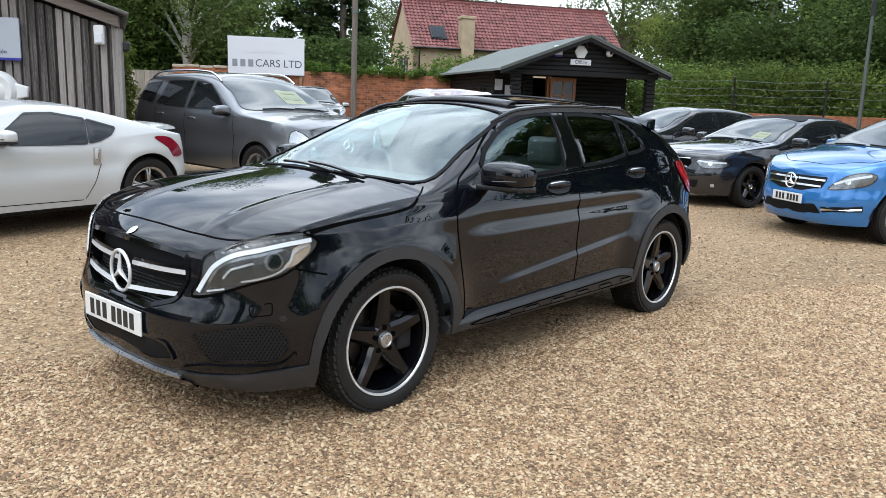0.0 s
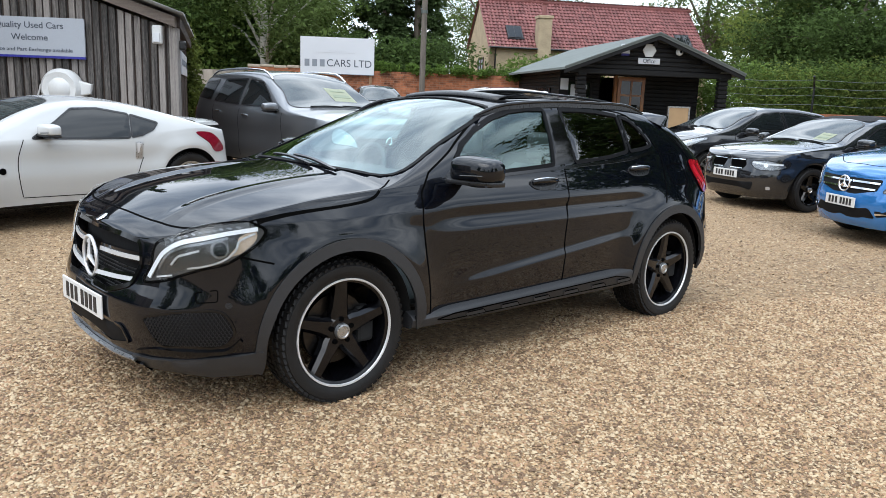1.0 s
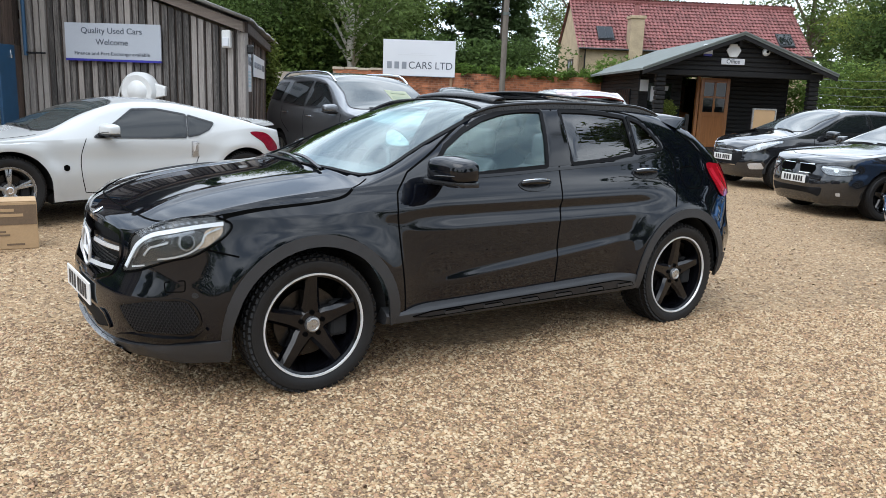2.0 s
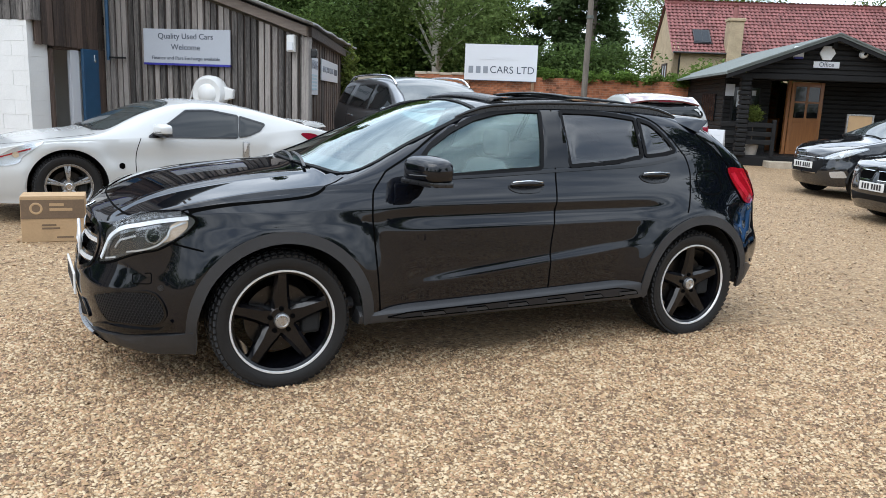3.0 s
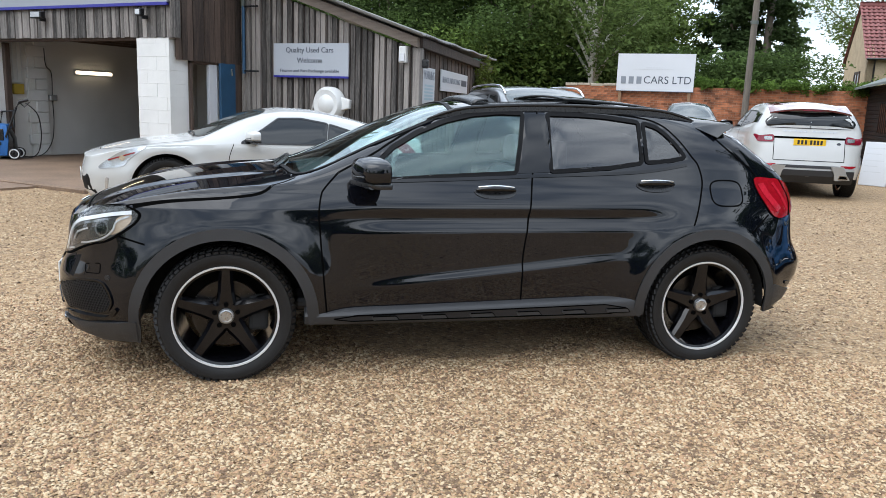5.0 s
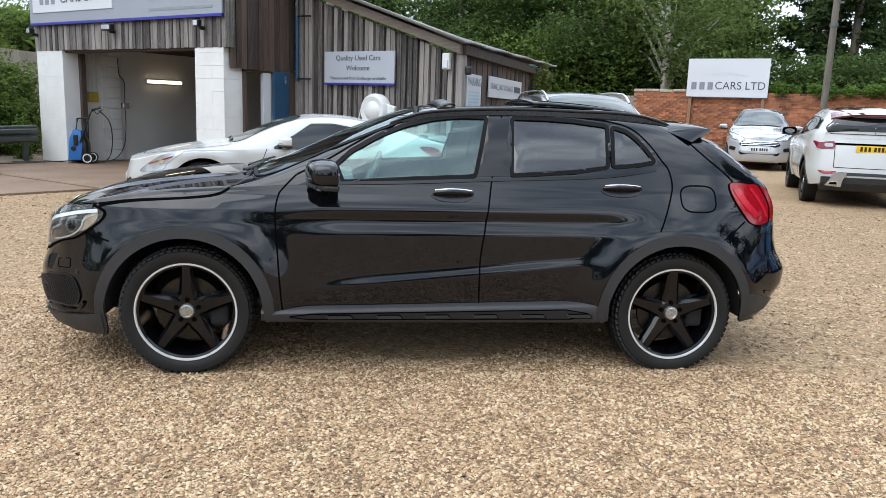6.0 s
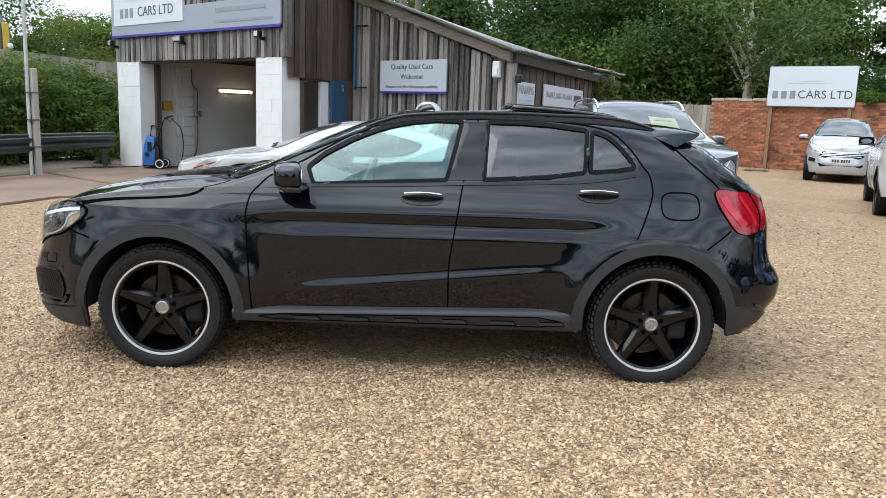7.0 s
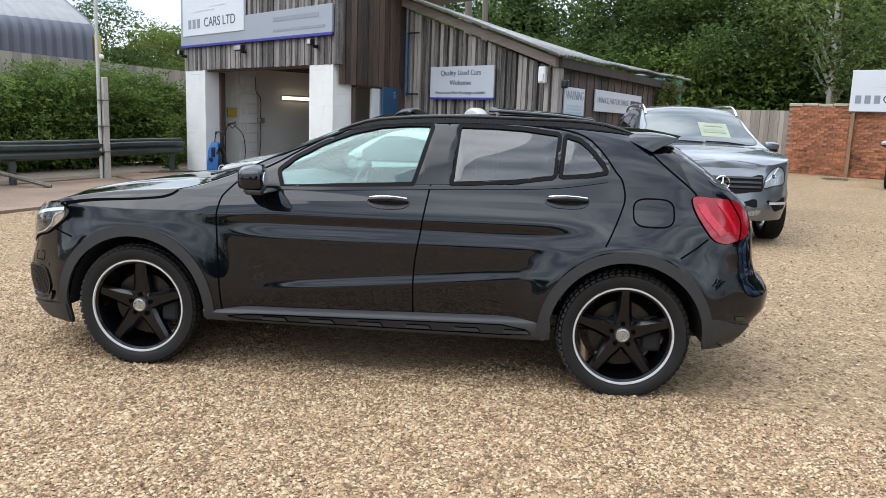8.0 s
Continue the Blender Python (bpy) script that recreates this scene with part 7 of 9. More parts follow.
def boards(parent, name, x0, x1, y, zb, zt, material, w=0.13, gap=0.012, axis="x", deep=0.022, m=None):
    """Upright boards, each its own piece; zt is a height or a function of the place along the wall."""
    n = max(1, round(abs(x1 - x0) / w))
    step = (x1 - x0) / n
    for i in range(n):
        a, b = x0 + i * step + gap / 2, x0 + (i + 1) * step - gap / 2
        proud = deep * (1.0 if i % 2 else 0.45) + random.uniform(0, 0.006)
        za, zc = (zt(a), zt(b)) if callable(zt) else (zt, zt)
        lo = zb + random.uniform(-0.006, 0.006)
        bm = prism_bm([(a, lo), (b, lo), (b, zc), (a, za)], y - proud, y + 0.004, "xz")
        if m is not None:
            bm.transform(m)
        part(name, bm, material, parent)


FACE = Matrix.Rotation(math.pi / 2, 4, "X")
M_MARK = mat("sign_mark", (0.20, 0.22, 0.25), rough=0.5)


def place_text(x, y, z):
    return Matrix.Translation((x, y, z)) @ FACE


def block_letters(parent, x, y, z, h, w, gap, material, m=None):
    """Three plain blocks for a trade mark."""
    for k in range(3):
        x0 = x + k * (w + gap)
        bm = box_bm((x0, y - 0.004, z), (x0 + w * 0.86, y, z + h))
        if m is not None:
            bm.transform(m)
        part("sign_mark", bm, material, parent)


def bar(parent, x0, x1, y, z0, z1, material, name="lettering_bar", m=None):
    bm = box_bm((x0, y - 0.004, z0), (x1, y, z1))
    if m is not None:
        bm.transform(m)
    return part(name, bm, material, parent)


# ---- garage ----
def block_wall(parent, x0, x1, y0, y1, z0, z1, material=None):
    """Painted blockwork in courses, each block a piece."""
    material = material or M_BLOCK
    z, row = z0, 0
    L, h = 0.44, 0.215
    while z < z1 - 0.02:
        zt = min(z + h, z1)
        along = (x1 - x0) >= (y1 - y0)
        a0, a1 = (x0, x1) if along else (y0, y1)
        a = a0 - (L / 2 if row % 2 else 0)
        while a < a1 - 0.01:
            s, e_ = max(a, a0), min(a + L, a1)
            if e_ - s > 0.02:
                j = random.uniform(0, 0.004)
                lo = (s + 0.0008, y0 + j, z + 0.0008) if along else (x0 + j, s + 0.0008, z + 0.0008)
                hi = (e_ - 0.0008, y1 - j, zt - 0.0008) if along else (x1 - j, e_ - 0.0008, zt - 0.0008)
                part("block", box_bm(lo, hi, 0.0016), material, parent)
            a += L
        z, row = z + h, row + 1


def garage():
    root = thing("garage_building", (0, 0, 0), 0, "open-fronted garage of white blocks under grey weathered boards", "building")
    floor_ = 0.10
    wl_ = part("wall", box_bm((-12.50, 10.0, floor_), (-11.62, 10.32, 2.36)), M_BLOCK, root, "white painted block pier")
    block_wall(wl_, -12.52, -11.60, 9.97, 10.34, floor_, 2.335)
    wl_ = part("wall", box_bm((-7.59, 10.0, floor_), (-6.92, 10.30, 2.36)), M_BLOCK, root, "white painted block pier")
    block_wall(wl_, -7.61, -6.885, 9.97, 10.33, floor_, 2.335)
    # inside walls, roof and floor
    part("wall", box_bm((-12.05, 10.34, floor_), (-11.80, 15.6, 3.0)), M_INNER, root, "grubby white inner wall")
    wl_ = part("wall", box_bm((-11.90, 10.95, floor_), (-11.77, 11.33, 2.6)), M_INNER, root)
    for k in range(11):
        w_ = 0.44 if k % 2 else 0.26
        part("block", box_bm((-11.80, 11.34 - w_, floor_ + 0.02 + k * 0.22), (-11.735, 11.34, floor_ + 0.225 + k * 0.22), 0.008), M_BLOCK, wl_)
    part("wall", box_bm((-12.05, 15.6, floor_), (-6.7, 15.8, 3.0)), M_INNER, root)
    part("wall", box_bm((-7.05, 11.05, floor_), (-6.90, 15.6, 3.0)), M_INNER, root)
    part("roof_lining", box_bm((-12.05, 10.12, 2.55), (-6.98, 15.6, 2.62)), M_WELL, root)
    bm = bmesh.new()
    for k in range(9):
        box_bm((-11.9 + k * 0.62, 10.1, 2.42), (-11.84 + k * 0.62, 15.6, 2.55), 0, 1, bm)
    part("roof_joists", bm, M_BROWN, root)
    part("head_beam", box_bm((-11.60, 10.02, 2.30), (-7.61, 10.20, 2.42), 0.01), M_BROWN, root)
    part("door_post", box_bm((-11.60, 10.30, floor_), (-11.52, 10.42, 2.30), 0.01), M_BROWN, root)
    # boarded front above
    fr = part("board_backing", box_bm((-12.50, 10.0, 2.38), (-6.75, 10.10, 4.35)), M_BROWN, root)
    boards(fr, "board", -12.55, -6.72, 9.985, 2.34, 4.36, M_WOOD, 0.105)
    part("corner_board", box_bm((-6.80, 9.93, 2.33), (-6.70, 10.06, 4.36), 0.006), M_WOOD, root)
    part("end_wall", box_bm((-12.55, 10.1, 2.4), (-12.42, 15.8, 4.3)), M_WOOD, root)
    # side wall with doorway
    sd = part("side_wall", box_bm((-7.0, 10.1, 2.04), (-6.83, 11.62, 4.0)), M_BROWN, root, "dark brown boarded wall")
    turn = Matrix.Translation((-6.83, 0, 0)) @ Matrix.Rotation(math.pi / 2, 4, "Z")
    boards(sd, "board", 10.06, 11.58, 0.0, 2.0, 3.95, M_BROWN, 0.125, 0.01, m=turn)
    pier = part("wall", box_bm((-7.08, 10.33, floor_), (-6.91, 10.40, 2.04)), M_BLOCK, root)
    part("door_frame", box_bm((-7.05, 10.40, floor_), (-6.86, 10.46, 2.04), 0.006), M_BROWN, root)
    part("door_lintel", box_bm((-7.05, 10.40, 1.96), (-6.86, 11.45, 2.04), 0.006), M_BROWN, root)
    part("inner_door", box_bm((-6.93, 10.84, floor_), (-6.86, 11.03, 1.97), 0.006), M_SIGN, root, "white door edge")
    d = part("blue_door", box_bm((-6.84, 11.04, floor_ + 0.02), (-6.79, 11.42, 2.0), 0.008), M_BLUED, root, "dark blue painted door")
    part("hinge", box_bm((-6.80, 11.30, 1.80), (-6.775, 11.34, 1.92), 0.004), M_CHROME, d)
    part("side_board", box_bm((-6.90, 11.42, floor_), (-6.81, 11.60, 2.02)), M_BROWN, root)
    part("roof", box_bm((-12.7, 9.85, 4.36), (-6.6, 15.9, 4.44), 0.01), M_SHEET, root)
    # sign
    sg = thing("garage_sign", (0, 0, 0), 0, "wide grey sign with white panel and blue edge", "sign")
    part("backing", box_bm((-12.56, 9.90, 2.86), (-6.83, 9.945, 3.36), 0.004), M_SIGNG, sg)
    part("white_panel", box_bm((-12.42, 9.885, 3.07), (-9.78, 9.94, 4.25), 0.004), M_SIGN, sg)
    part("grey_side", box_bm((-12.56, 9.905, 3.36), (-12.42, 9.945, 4.25), 0.004), M_SIGNG, sg)
    part("blue_edge", box_bm((-12.56, 9.895, 2.83), (-6.83, 9.945, 2.88), 0.003), M_SIGNB, sg)
    block_letters(sg, -12.15, 9.884, 3.22, 0.19, 0.15, 0.05, M_MARK)
    text_part("sign_line", "CARS LTD", 0.27, M_LETTER, place_text(-10.77, 9.882, 3.315), sg, width=1.32)
    for k, (a, b) in enumerate(((-11.9, -11.0), (-11.2, -10.5))):
        bar(sg, a, b, 9.884, 3.56 + 0.07 * k, 3.585 + 0.07 * k, M_LETTER2, "car_outline")
    bar(sg, -8.72, -7.22, 9.899, 3.165, 3.24, M_MARK)
    bar(sg, -8.72, -7.05, 9.899, 2.975, 3.02, M_MARK)
    # wall lamps under the sign
    for x, big in ((-12.42, 0), (-9.82, 1), (-7.33, 0)):
        lamp = thing("floodlight", (x, 9.96, 2.68), 0, "small black floodlight on the boards", "lamp", "wall floodlights")
        part("bracket", box_bm((-0.02, -0.12, -0.06), (0.02, 0.0, 0.0), 0.004), M_TRIM, lamp)
        bm = box_bm((-0.06 - 0.08 * big, -0.20, -0.02), (0.06 + 0.08 * big, -0.10, 0.10), 0.012)
        part("lamp_body", bm, M_TRIM, lamp)
        part("lamp_face", box_bm((-0.05 - 0.07 * big, -0.206, 0.0), (0.05 + 0.07 * big, -0.201, 0.08), 0.003), M_LAMP, lamp)
    # strip light on the inner wall
    tl = thing("strip_light", (-11.77, 12.45, 1.83), 0, "lit fluorescent tube on the garage wall", "lamp")
    part("fitting", box_bm((-0.03, -0.44, -0.045), (0.03, 0.50, 0.045), 0.01), M_SIGN, tl)
    part("tube", box_bm((0.031, -0.43, -0.035), (0.06, 0.49, 0.035), 0.012), glow_mat("tube_glow", (1.0, 0.84, 0.60), 4.5), tl)
    # conduits, yellow box, socket
    sw = thing("switch_box", (-11.79, 10.70, 1.44), 0, "yellow switch box with grey conduits above", "switch box")
    part("box", box_bm((0.0, -0.11, -0.10), (0.07, 0.11, 0.10), 0.01), M_YELLOW, sw)
    for k in range(4):
        part("conduit", tube_bm([(0.02, -0.16 + k * 0.09, 0.14), (0.02, -0.16 + k * 0.09, 1.05)], 0.012, 6), M_BAG, sw)
    part("trunking", box_bm((0.0, -0.22, 0.13), (0.03, 0.14, 0.16)), M_BAG, sw)
    so = thing("wall_socket", (-11.735, 11.45, 1.28), 0, "grey wall socket with trailing cable", "socket")
    part("box", box_bm((-0.06, -0.08, -0.06), (0.03, 0.08, 0.06), 0.01), M_LAMP, so)
    part("cable", tube_bm(spline([(0.0, -0.02, -0.06), (0.02, -0.03, -0.5), (0.02, -0.10, -0.9), (0.1, -0.4, -1.15), (0.2, -0.9, -1.16)], 6), 0.009, 6), M_TRIM, so)
    part("cable", tube_bm(spline([(0.0, -0.02, 0.06), (0.01, -0.02, 0.5), (0.01, -0.14, 0.66), (0.01, -0.16, 1.0)], 5), 0.009, 6), M_TRIM, so)


garage()


def washer():
    root = thing("pressure_washer", (-11.45, 10.16, 0.10), 40, "blue upright pressure washer with black hose", "pressure washer")
    part("body", prism_bm([(-0.20, 0.06), (0.06, 0.06), (0.10, 0.36), (0.08, 0.66), (-0.08, 0.68), (-0.16, 0.50)], -0.16, 0.16, "xz", bevel=0.035), M_WASH, root, "bright blue moulded body", smooth=40)
    part("motor_housing", prism_bm([(0.04, 0.10), (0.18, 0.10), (0.17, 0.40), (0.08, 0.60)], -0.14, 0.14, "xz", bevel=0.03), M_TRIM, root, smooth=40)
    part("front_panel", box_bm((-0.07, -0.178, 0.36), (0.02, -0.155, 0.58), 0.02), M_TRIM, root)
    part("dial", lathe_bm([(0.0, -0.02), (0.045, -0.018), (0.05, 0.0)], 18, "y"), M_TRIM, root).matrix_basis = pose(-0.08, -0.165, 0.30)
    for y in (-0.17, 0.17):
        wh = part("wheel", lathe_bm([(0.02, -0.03), (0.105, -0.028), (0.11, 0.0), (0.105, 0.028), (0.02, 0.03)], 20, "y"), M_TRIM, root)
        wh.matrix_basis = pose(0.19, y, 0.11)
        part("rim", lathe_bm([(0.07, -0.034), (0.088, -0.036), (0.092, -0.028)], 20, "y"), M_BAG, wh)
    part("handle", tube_bm([(-0.10, 0.08, 0.62), (-0.06, 0.10, 0.90), (0.14, 0.10, 0.92), (0.14, 0.08, 0.60)], 0.022, 8), M_TRIM, root, smooth=50)
    part("lance", tube_bm([(0.06, -0.19, 0.42), (0.26, -0.14, 0.98), (0.32, -0.12, 1.10), (0.47, -0.10, 1.14)], [0.018, 0.020, 0.036, 0.026], 8), M_TRIM, root, smooth=50)
    part("trigger", tube_bm([(0.33, -0.12, 1.08), (0.40, -0.12, 1.00), (0.49, -0.10, 1.10)], 0.013, 6), M_TRIM, root)
    part("hose", tube_bm(spline([(0.42, -0.11, 1.08), (0.60, 0.0, 0.85), (0.62, 0.05, 0.38), (0.48, 0.05, 0.05), (0.0, 0.10, 0.02), (-0.6, 0.0, 0.015), (-1.4, -0.35, 0.015), (-2.4, -0.45, 0.02)], 6), 0.011, 6), M_TRIM, root)
    part("hose", tube_bm(spline([(-0.1, -0.1, 0.05), (-0.9, -0.5, 0.015), (-2.0, -1.4, 0.015), (-3.2, -1.9, 0.02)], 6), 0.012, 6), M_BROWN, root)


washer()
tray = thing("leaning_tray", (-9.62, 11.2, 0.10), 20, "black plastic tray leaning by the wall", "tray")
part("panel", prism_bm([(-0.16, 0.0), (0.16, 0.0), (0.13, 0.34), (-0.15, 0.36)], 0.0, 0.05, "xz", bevel=0.01), M_TRIM, tray)


# ---- shed ----
def shed_top(x):
    return 2.30 + (-3.2 - x) * 0.327


SIDE = Matrix.Translation((-3.2, 11.57, 0)) @ Matrix.Rotation(radians(90 + 15.6), 4, "Z")


def shed():
    root = thing("timber_shed", (0, 0, 0), 0, "weathered timber shed with sloping corrugated roof", "shed")
    core = part("wall", prism_bm([(-6.80, 0.0), (-3.22, 0.0), (-3.22, shed_top(-3.22) - 0.05), (-6.80, shed_top(-6.8) - 0.05)], 11.60, 11.70, "xz"), M_BROWN, root)
    boards(core, "board", -6.80, -3.20, 11.60, 0.04, lambda x: shed_top(x) - 0.03, M_WOOD, 0.118, 0.034, deep=0.045)
    part("corner_post", box_bm((-3.26, 11.545, 0.0), (-3.14, 11.68, 2.34), 0.008), M_WOOD, root)
    side = part("side_wall", prism_bm([(0.05, 0.0), (8.0, 0.0), (8.0, 2.5), (0.05, 2.36)], 0.0, 0.10, "xz"), M_BROWN, root, "dark brown boarded side wall")
    side.matrix_basis = SIDE @ Matrix.Translation((0, 0.02, 0))
    boards(side, "board", 0.05, 7.9, -0.004, 0.05, 2.38, M_BROWN, 0.19, 0.008, deep=0.018)
    # barge board and eave beam
    bb = prism_bm([(-7.5, shed_top(-7.5) + 0.02), (-3.14, shed_top(-3.14) + 0.02), (-3.14, shed_top(-3.14) + 0.17), (-7.5, shed_top(-7.5) + 0.17)], 11.46, 11.56, "xz", bevel=0.006)
    part("barge_board", bb, M_BEAM, root, "weathered barge board")
    ev = box_bm((-0.05, -0.10, 2.30), (8.1, 0.02, 2.46), 0.008)
    ev.transform(SIDE)
    part("eave_beam", ev, M_BROWN, root)
    # corrugated roof
    verts, faces = [], []
    nv, nu = 150, 6
    slope = 0.327
    for i in range(nv):
        s = i / (nv - 1) * 8.8 - 0.25
        for j in range(nu):
            u = j / (nu - 1)
            bx, by = -3.02 + s * -0.269, 11.50 + s * 0.963
            x = bx - u * 4.6
            z = 2.47 + (0.018 - 0.055 * math.sqrt(u)) * s + (bx - x) * slope + 0.022 * math.sin(s * math.tau / 0.146) + 0.01 * math.sin(s * 3 + u * 5)
            verts.append((x, by - 0.1 * u, z))
    for i in range(nv - 1):
        for j in range(nu - 1):
            a = i * nu + j
            faces.append((a, a + 1, a + nu + 1, a + nu))
    ob = mesh_part("roof", verts, faces, M_SHEET, root, "pale corrugated roof sheets", smooth=60)
    ob.modifiers.new("thickness", "SOLIDIFY").thickness = 0.012
    # drainpipe with brackets
    pipe = thing("drainpipe", (-6.66, 11.49, 0), 0, "blue-grey drainpipe with iron brackets", "pipe")
    part("pipe", tube_bm([(0, 0, 1.85), (0, 0, 3.0)], 0.030, 10), M_BLUED, pipe, smooth=50)
    part("pipe", tube_bm([(0, 0, 3.0), (0.01, 0, 3.9)], 0.030, 10), M_RAIL, pipe, smooth=50)
    for z in (1.88, 2.98):
        part("bracket", box_bm((0.0, -0.02, z), (0.32, 0.02, z + 0.03), 0.004), M_TRIM, pipe)
    # white lamp by the corner
    lb = thing("bulkhead_lamp", (-3.40, 11.52, 2.19), 0, "white bulkhead lamp on the shed corner", "lamp")
    part("housing", box_bm((-0.07, -0.08, -0.13), (0.07, 0.0, 0.13), 0.02, 2), M_BAG, lb)
    part("cover", box_bm((-0.05, -0.10, -0.11), (0.05, -0.078, 0.02), 0.015, 2), M_SIGN, lb)
    # quality sign
    sg = thing("wall_sign", (0, 0, 0), 0, "pale grey welcome sign with blue lower edge", "sign")
    part("panel", box_bm((-6.00, 11.495, 1.83), (-4.45, 11.525, 2.37), 0.003), M_PANEL, sg)
    part("blue_edge", box_bm((-6.00, 11.49, 1.80), (-4.45, 11.525, 1.835), 0.002), M_SIGNB, sg)
    text_part("sign_line", "Quality Used Cars", 0.125, M_LETTER, place_text(-5.24, 11.492, 2.255), sg, width=0.98)
    text_part("sign_line", "Welcome", 0.125, M_LETTER, place_text(-5.24, 11.492, 2.085), sg, width=0.52)
    text_part("sign_line", "Finance and Part Exchange available", 0.075, M_LETTER, place_text(-5.24, 11.492, 1.915), sg, width=1.22)
    # signs on the side wall
    on_side = SIDE @ Matrix.Translation((0, -0.03, 0)) @ FACE
    sg = thing("warning_sign", (0, 0, 0), 0, "white warning notice on the shed's side", "sign")
    bm = box_bm((0.28, -0.045, 1.42), (1.20, -0.022, 2.03), 0.003)
    bm.transform(SIDE)
    part("panel", bm, M_SIGN, sg)
    text_part("sign_line", "WARNING", 0.20, M_SIGNG, SIDE @ place_text(0.74, -0.048, 1.90), sg, width=0.80)
    for k in range(5):
        bar(sg, 0.40, 1.08 - 0.05 * (k % 2), -0.046, 1.50 + k * 0.055, 1.53 + k * 0.055, M_LETTER3, m=SIDE)
    sg = thing("finance_sign", (0, 0, 0), 0, "long white finance notice on the shed's side", "sign")
    bm = box_bm((1.75, -0.045, 1.68), (4.6, -0.022, 2.06), 0.003)
    bm.transform(SIDE)
    part("panel", bm, M_SIGN, sg)
    text_part("sign_line", "FINANCE, PART EXCHANGE", 0.15, M_SIGNG, SIDE @ place_text(2.80, -0.048, 1.88), sg, width=1.85)
    bar(sg, 3.85, 4.45, -0.046, 1.82, 1.94, M_LETTER, m=SIDE)
    sp = thing("loudspeaker", (-3.16, 11.62, 2.06), 15.6, "small black loudspeaker under the eave", "loudspeaker")
    part("case", box_bm((0.0, 0.0, -0.07), (0.12, 0.10, 0.07), 0.03, 2), M_TRIM, sp)


shed()
# wrapped wheel hung on the shed
bag = thing("wrapped_wheel", (-4.78, 11.42, 1.37), 0, "round item wrapped in white plastic on the shed wall", "wrapped wheel")
part("wrap", lathe_bm([(0.0, -0.13), (0.13, -0.12), (0.16, -0.09), (0.24, -0.10), (0.29, -0.04), (0.29, 0.08), (0.0, 0.10)], 32, "y"), M_BAG, bag, smooth=50)
part("flap", prism_bm([(0.18, -0.12), (0.42, -0.06), (0.44, 0.08), (0.22, 0.14)], -0.04, 0.04, "xz", bevel=0.02), M_BAG, bag)
part("strap", tube_bm([(-0.30, 0.0, 0.06), (-0.42, 0.02, -0.30)], 0.012, 6), M_BAG, bag)

# cardboard box by the coupe
bx = thing("cardboard_box", (-3.40, 6.22, 0.0), 36, "brown cardboard box with dark printed band on the gravel", "box")
part("carton", box_bm((-0.27, -0.16, 0.0), (0.27, 0.16, 0.42), 0.006), M_CARD, bx)
M_CARDP = mat("carton_print", (0.13, 0.085, 0.05), rough=0.75, var=0.2)
part("printed_band", box_bm((-0.265, -0.1635, 0.22), (0.265, -0.1605, 0.395)), M_CARDP, bx)
part("printed_ring", ring_bm(0.045, 0.010, Matrix.Translation((-0.14, -0.1635, 0.315)) @ Matrix.Rotation(math.pi / 2, 4, "X") @ Matrix.Diagonal((1, 1, 0.3, 1))), M_CARD, bx)
for a, b, z in ((-0.03, 0.09, 0.350), (-0.03, 0.16, 0.305)):
    part("print_bar", box_bm((a, -0.166, z - 0.013), (b, -0.1636, z + 0.013)), M_CARD, bx)
for a, b, z in ((-0.10, 0.02, 0.16), (-0.10, 0.05, 0.13), (0.02, 0.16, 0.045)):
    part("print_bar", box_bm((a, -0.1625, z - 0.008), (b, -0.160, z + 0.008)), M_CARDP, bx)
part("flap", box_bm((-0.268, -0.158, 0.421), (0.268, -0.002, 0.427)), M_CARD, bx)
part("flap", box_bm((-0.268, 0.002, 0.421), (0.268, 0.158, 0.427)), M_CARD, bx)


# ---- back wall, fence, pole and yard sign ----
def wood_fence():
    root = thing("board_fence", (0, 0, 0), 0, "grey weathered close-board fence beside the brick wall", "fence")
    m = Matrix.Translation((-8.6, 26.4, 0.16)) @ Matrix.Rotation(radians(8), 4, "Z")
    part("rail", box_bm((0, 0.02, 0.4), (2.95, 0.08, 0.48)), M_FENCE, root).matrix_basis = m
    part("rail", box_bm((0, 0.02, 1.5), (2.95, 0.08, 1.58)), M_FENCE, root).matrix_basis = m
    boards(root, "board", 0.0, 2.95, 0.02, 0.0, 1.95, M_FENCE, 0.15, 0.004, m=m)
    m2 = Matrix.Translation((-8.6, 26.4, 0.16)) @ Matrix.Rotation(radians(-80), 4, "Z")
    boards(root, "board", 0.0, 5.2, 0.02, 0.0, 1.95, M_FENCE, 0.17, 0.004, m=m2)


wood_fence()


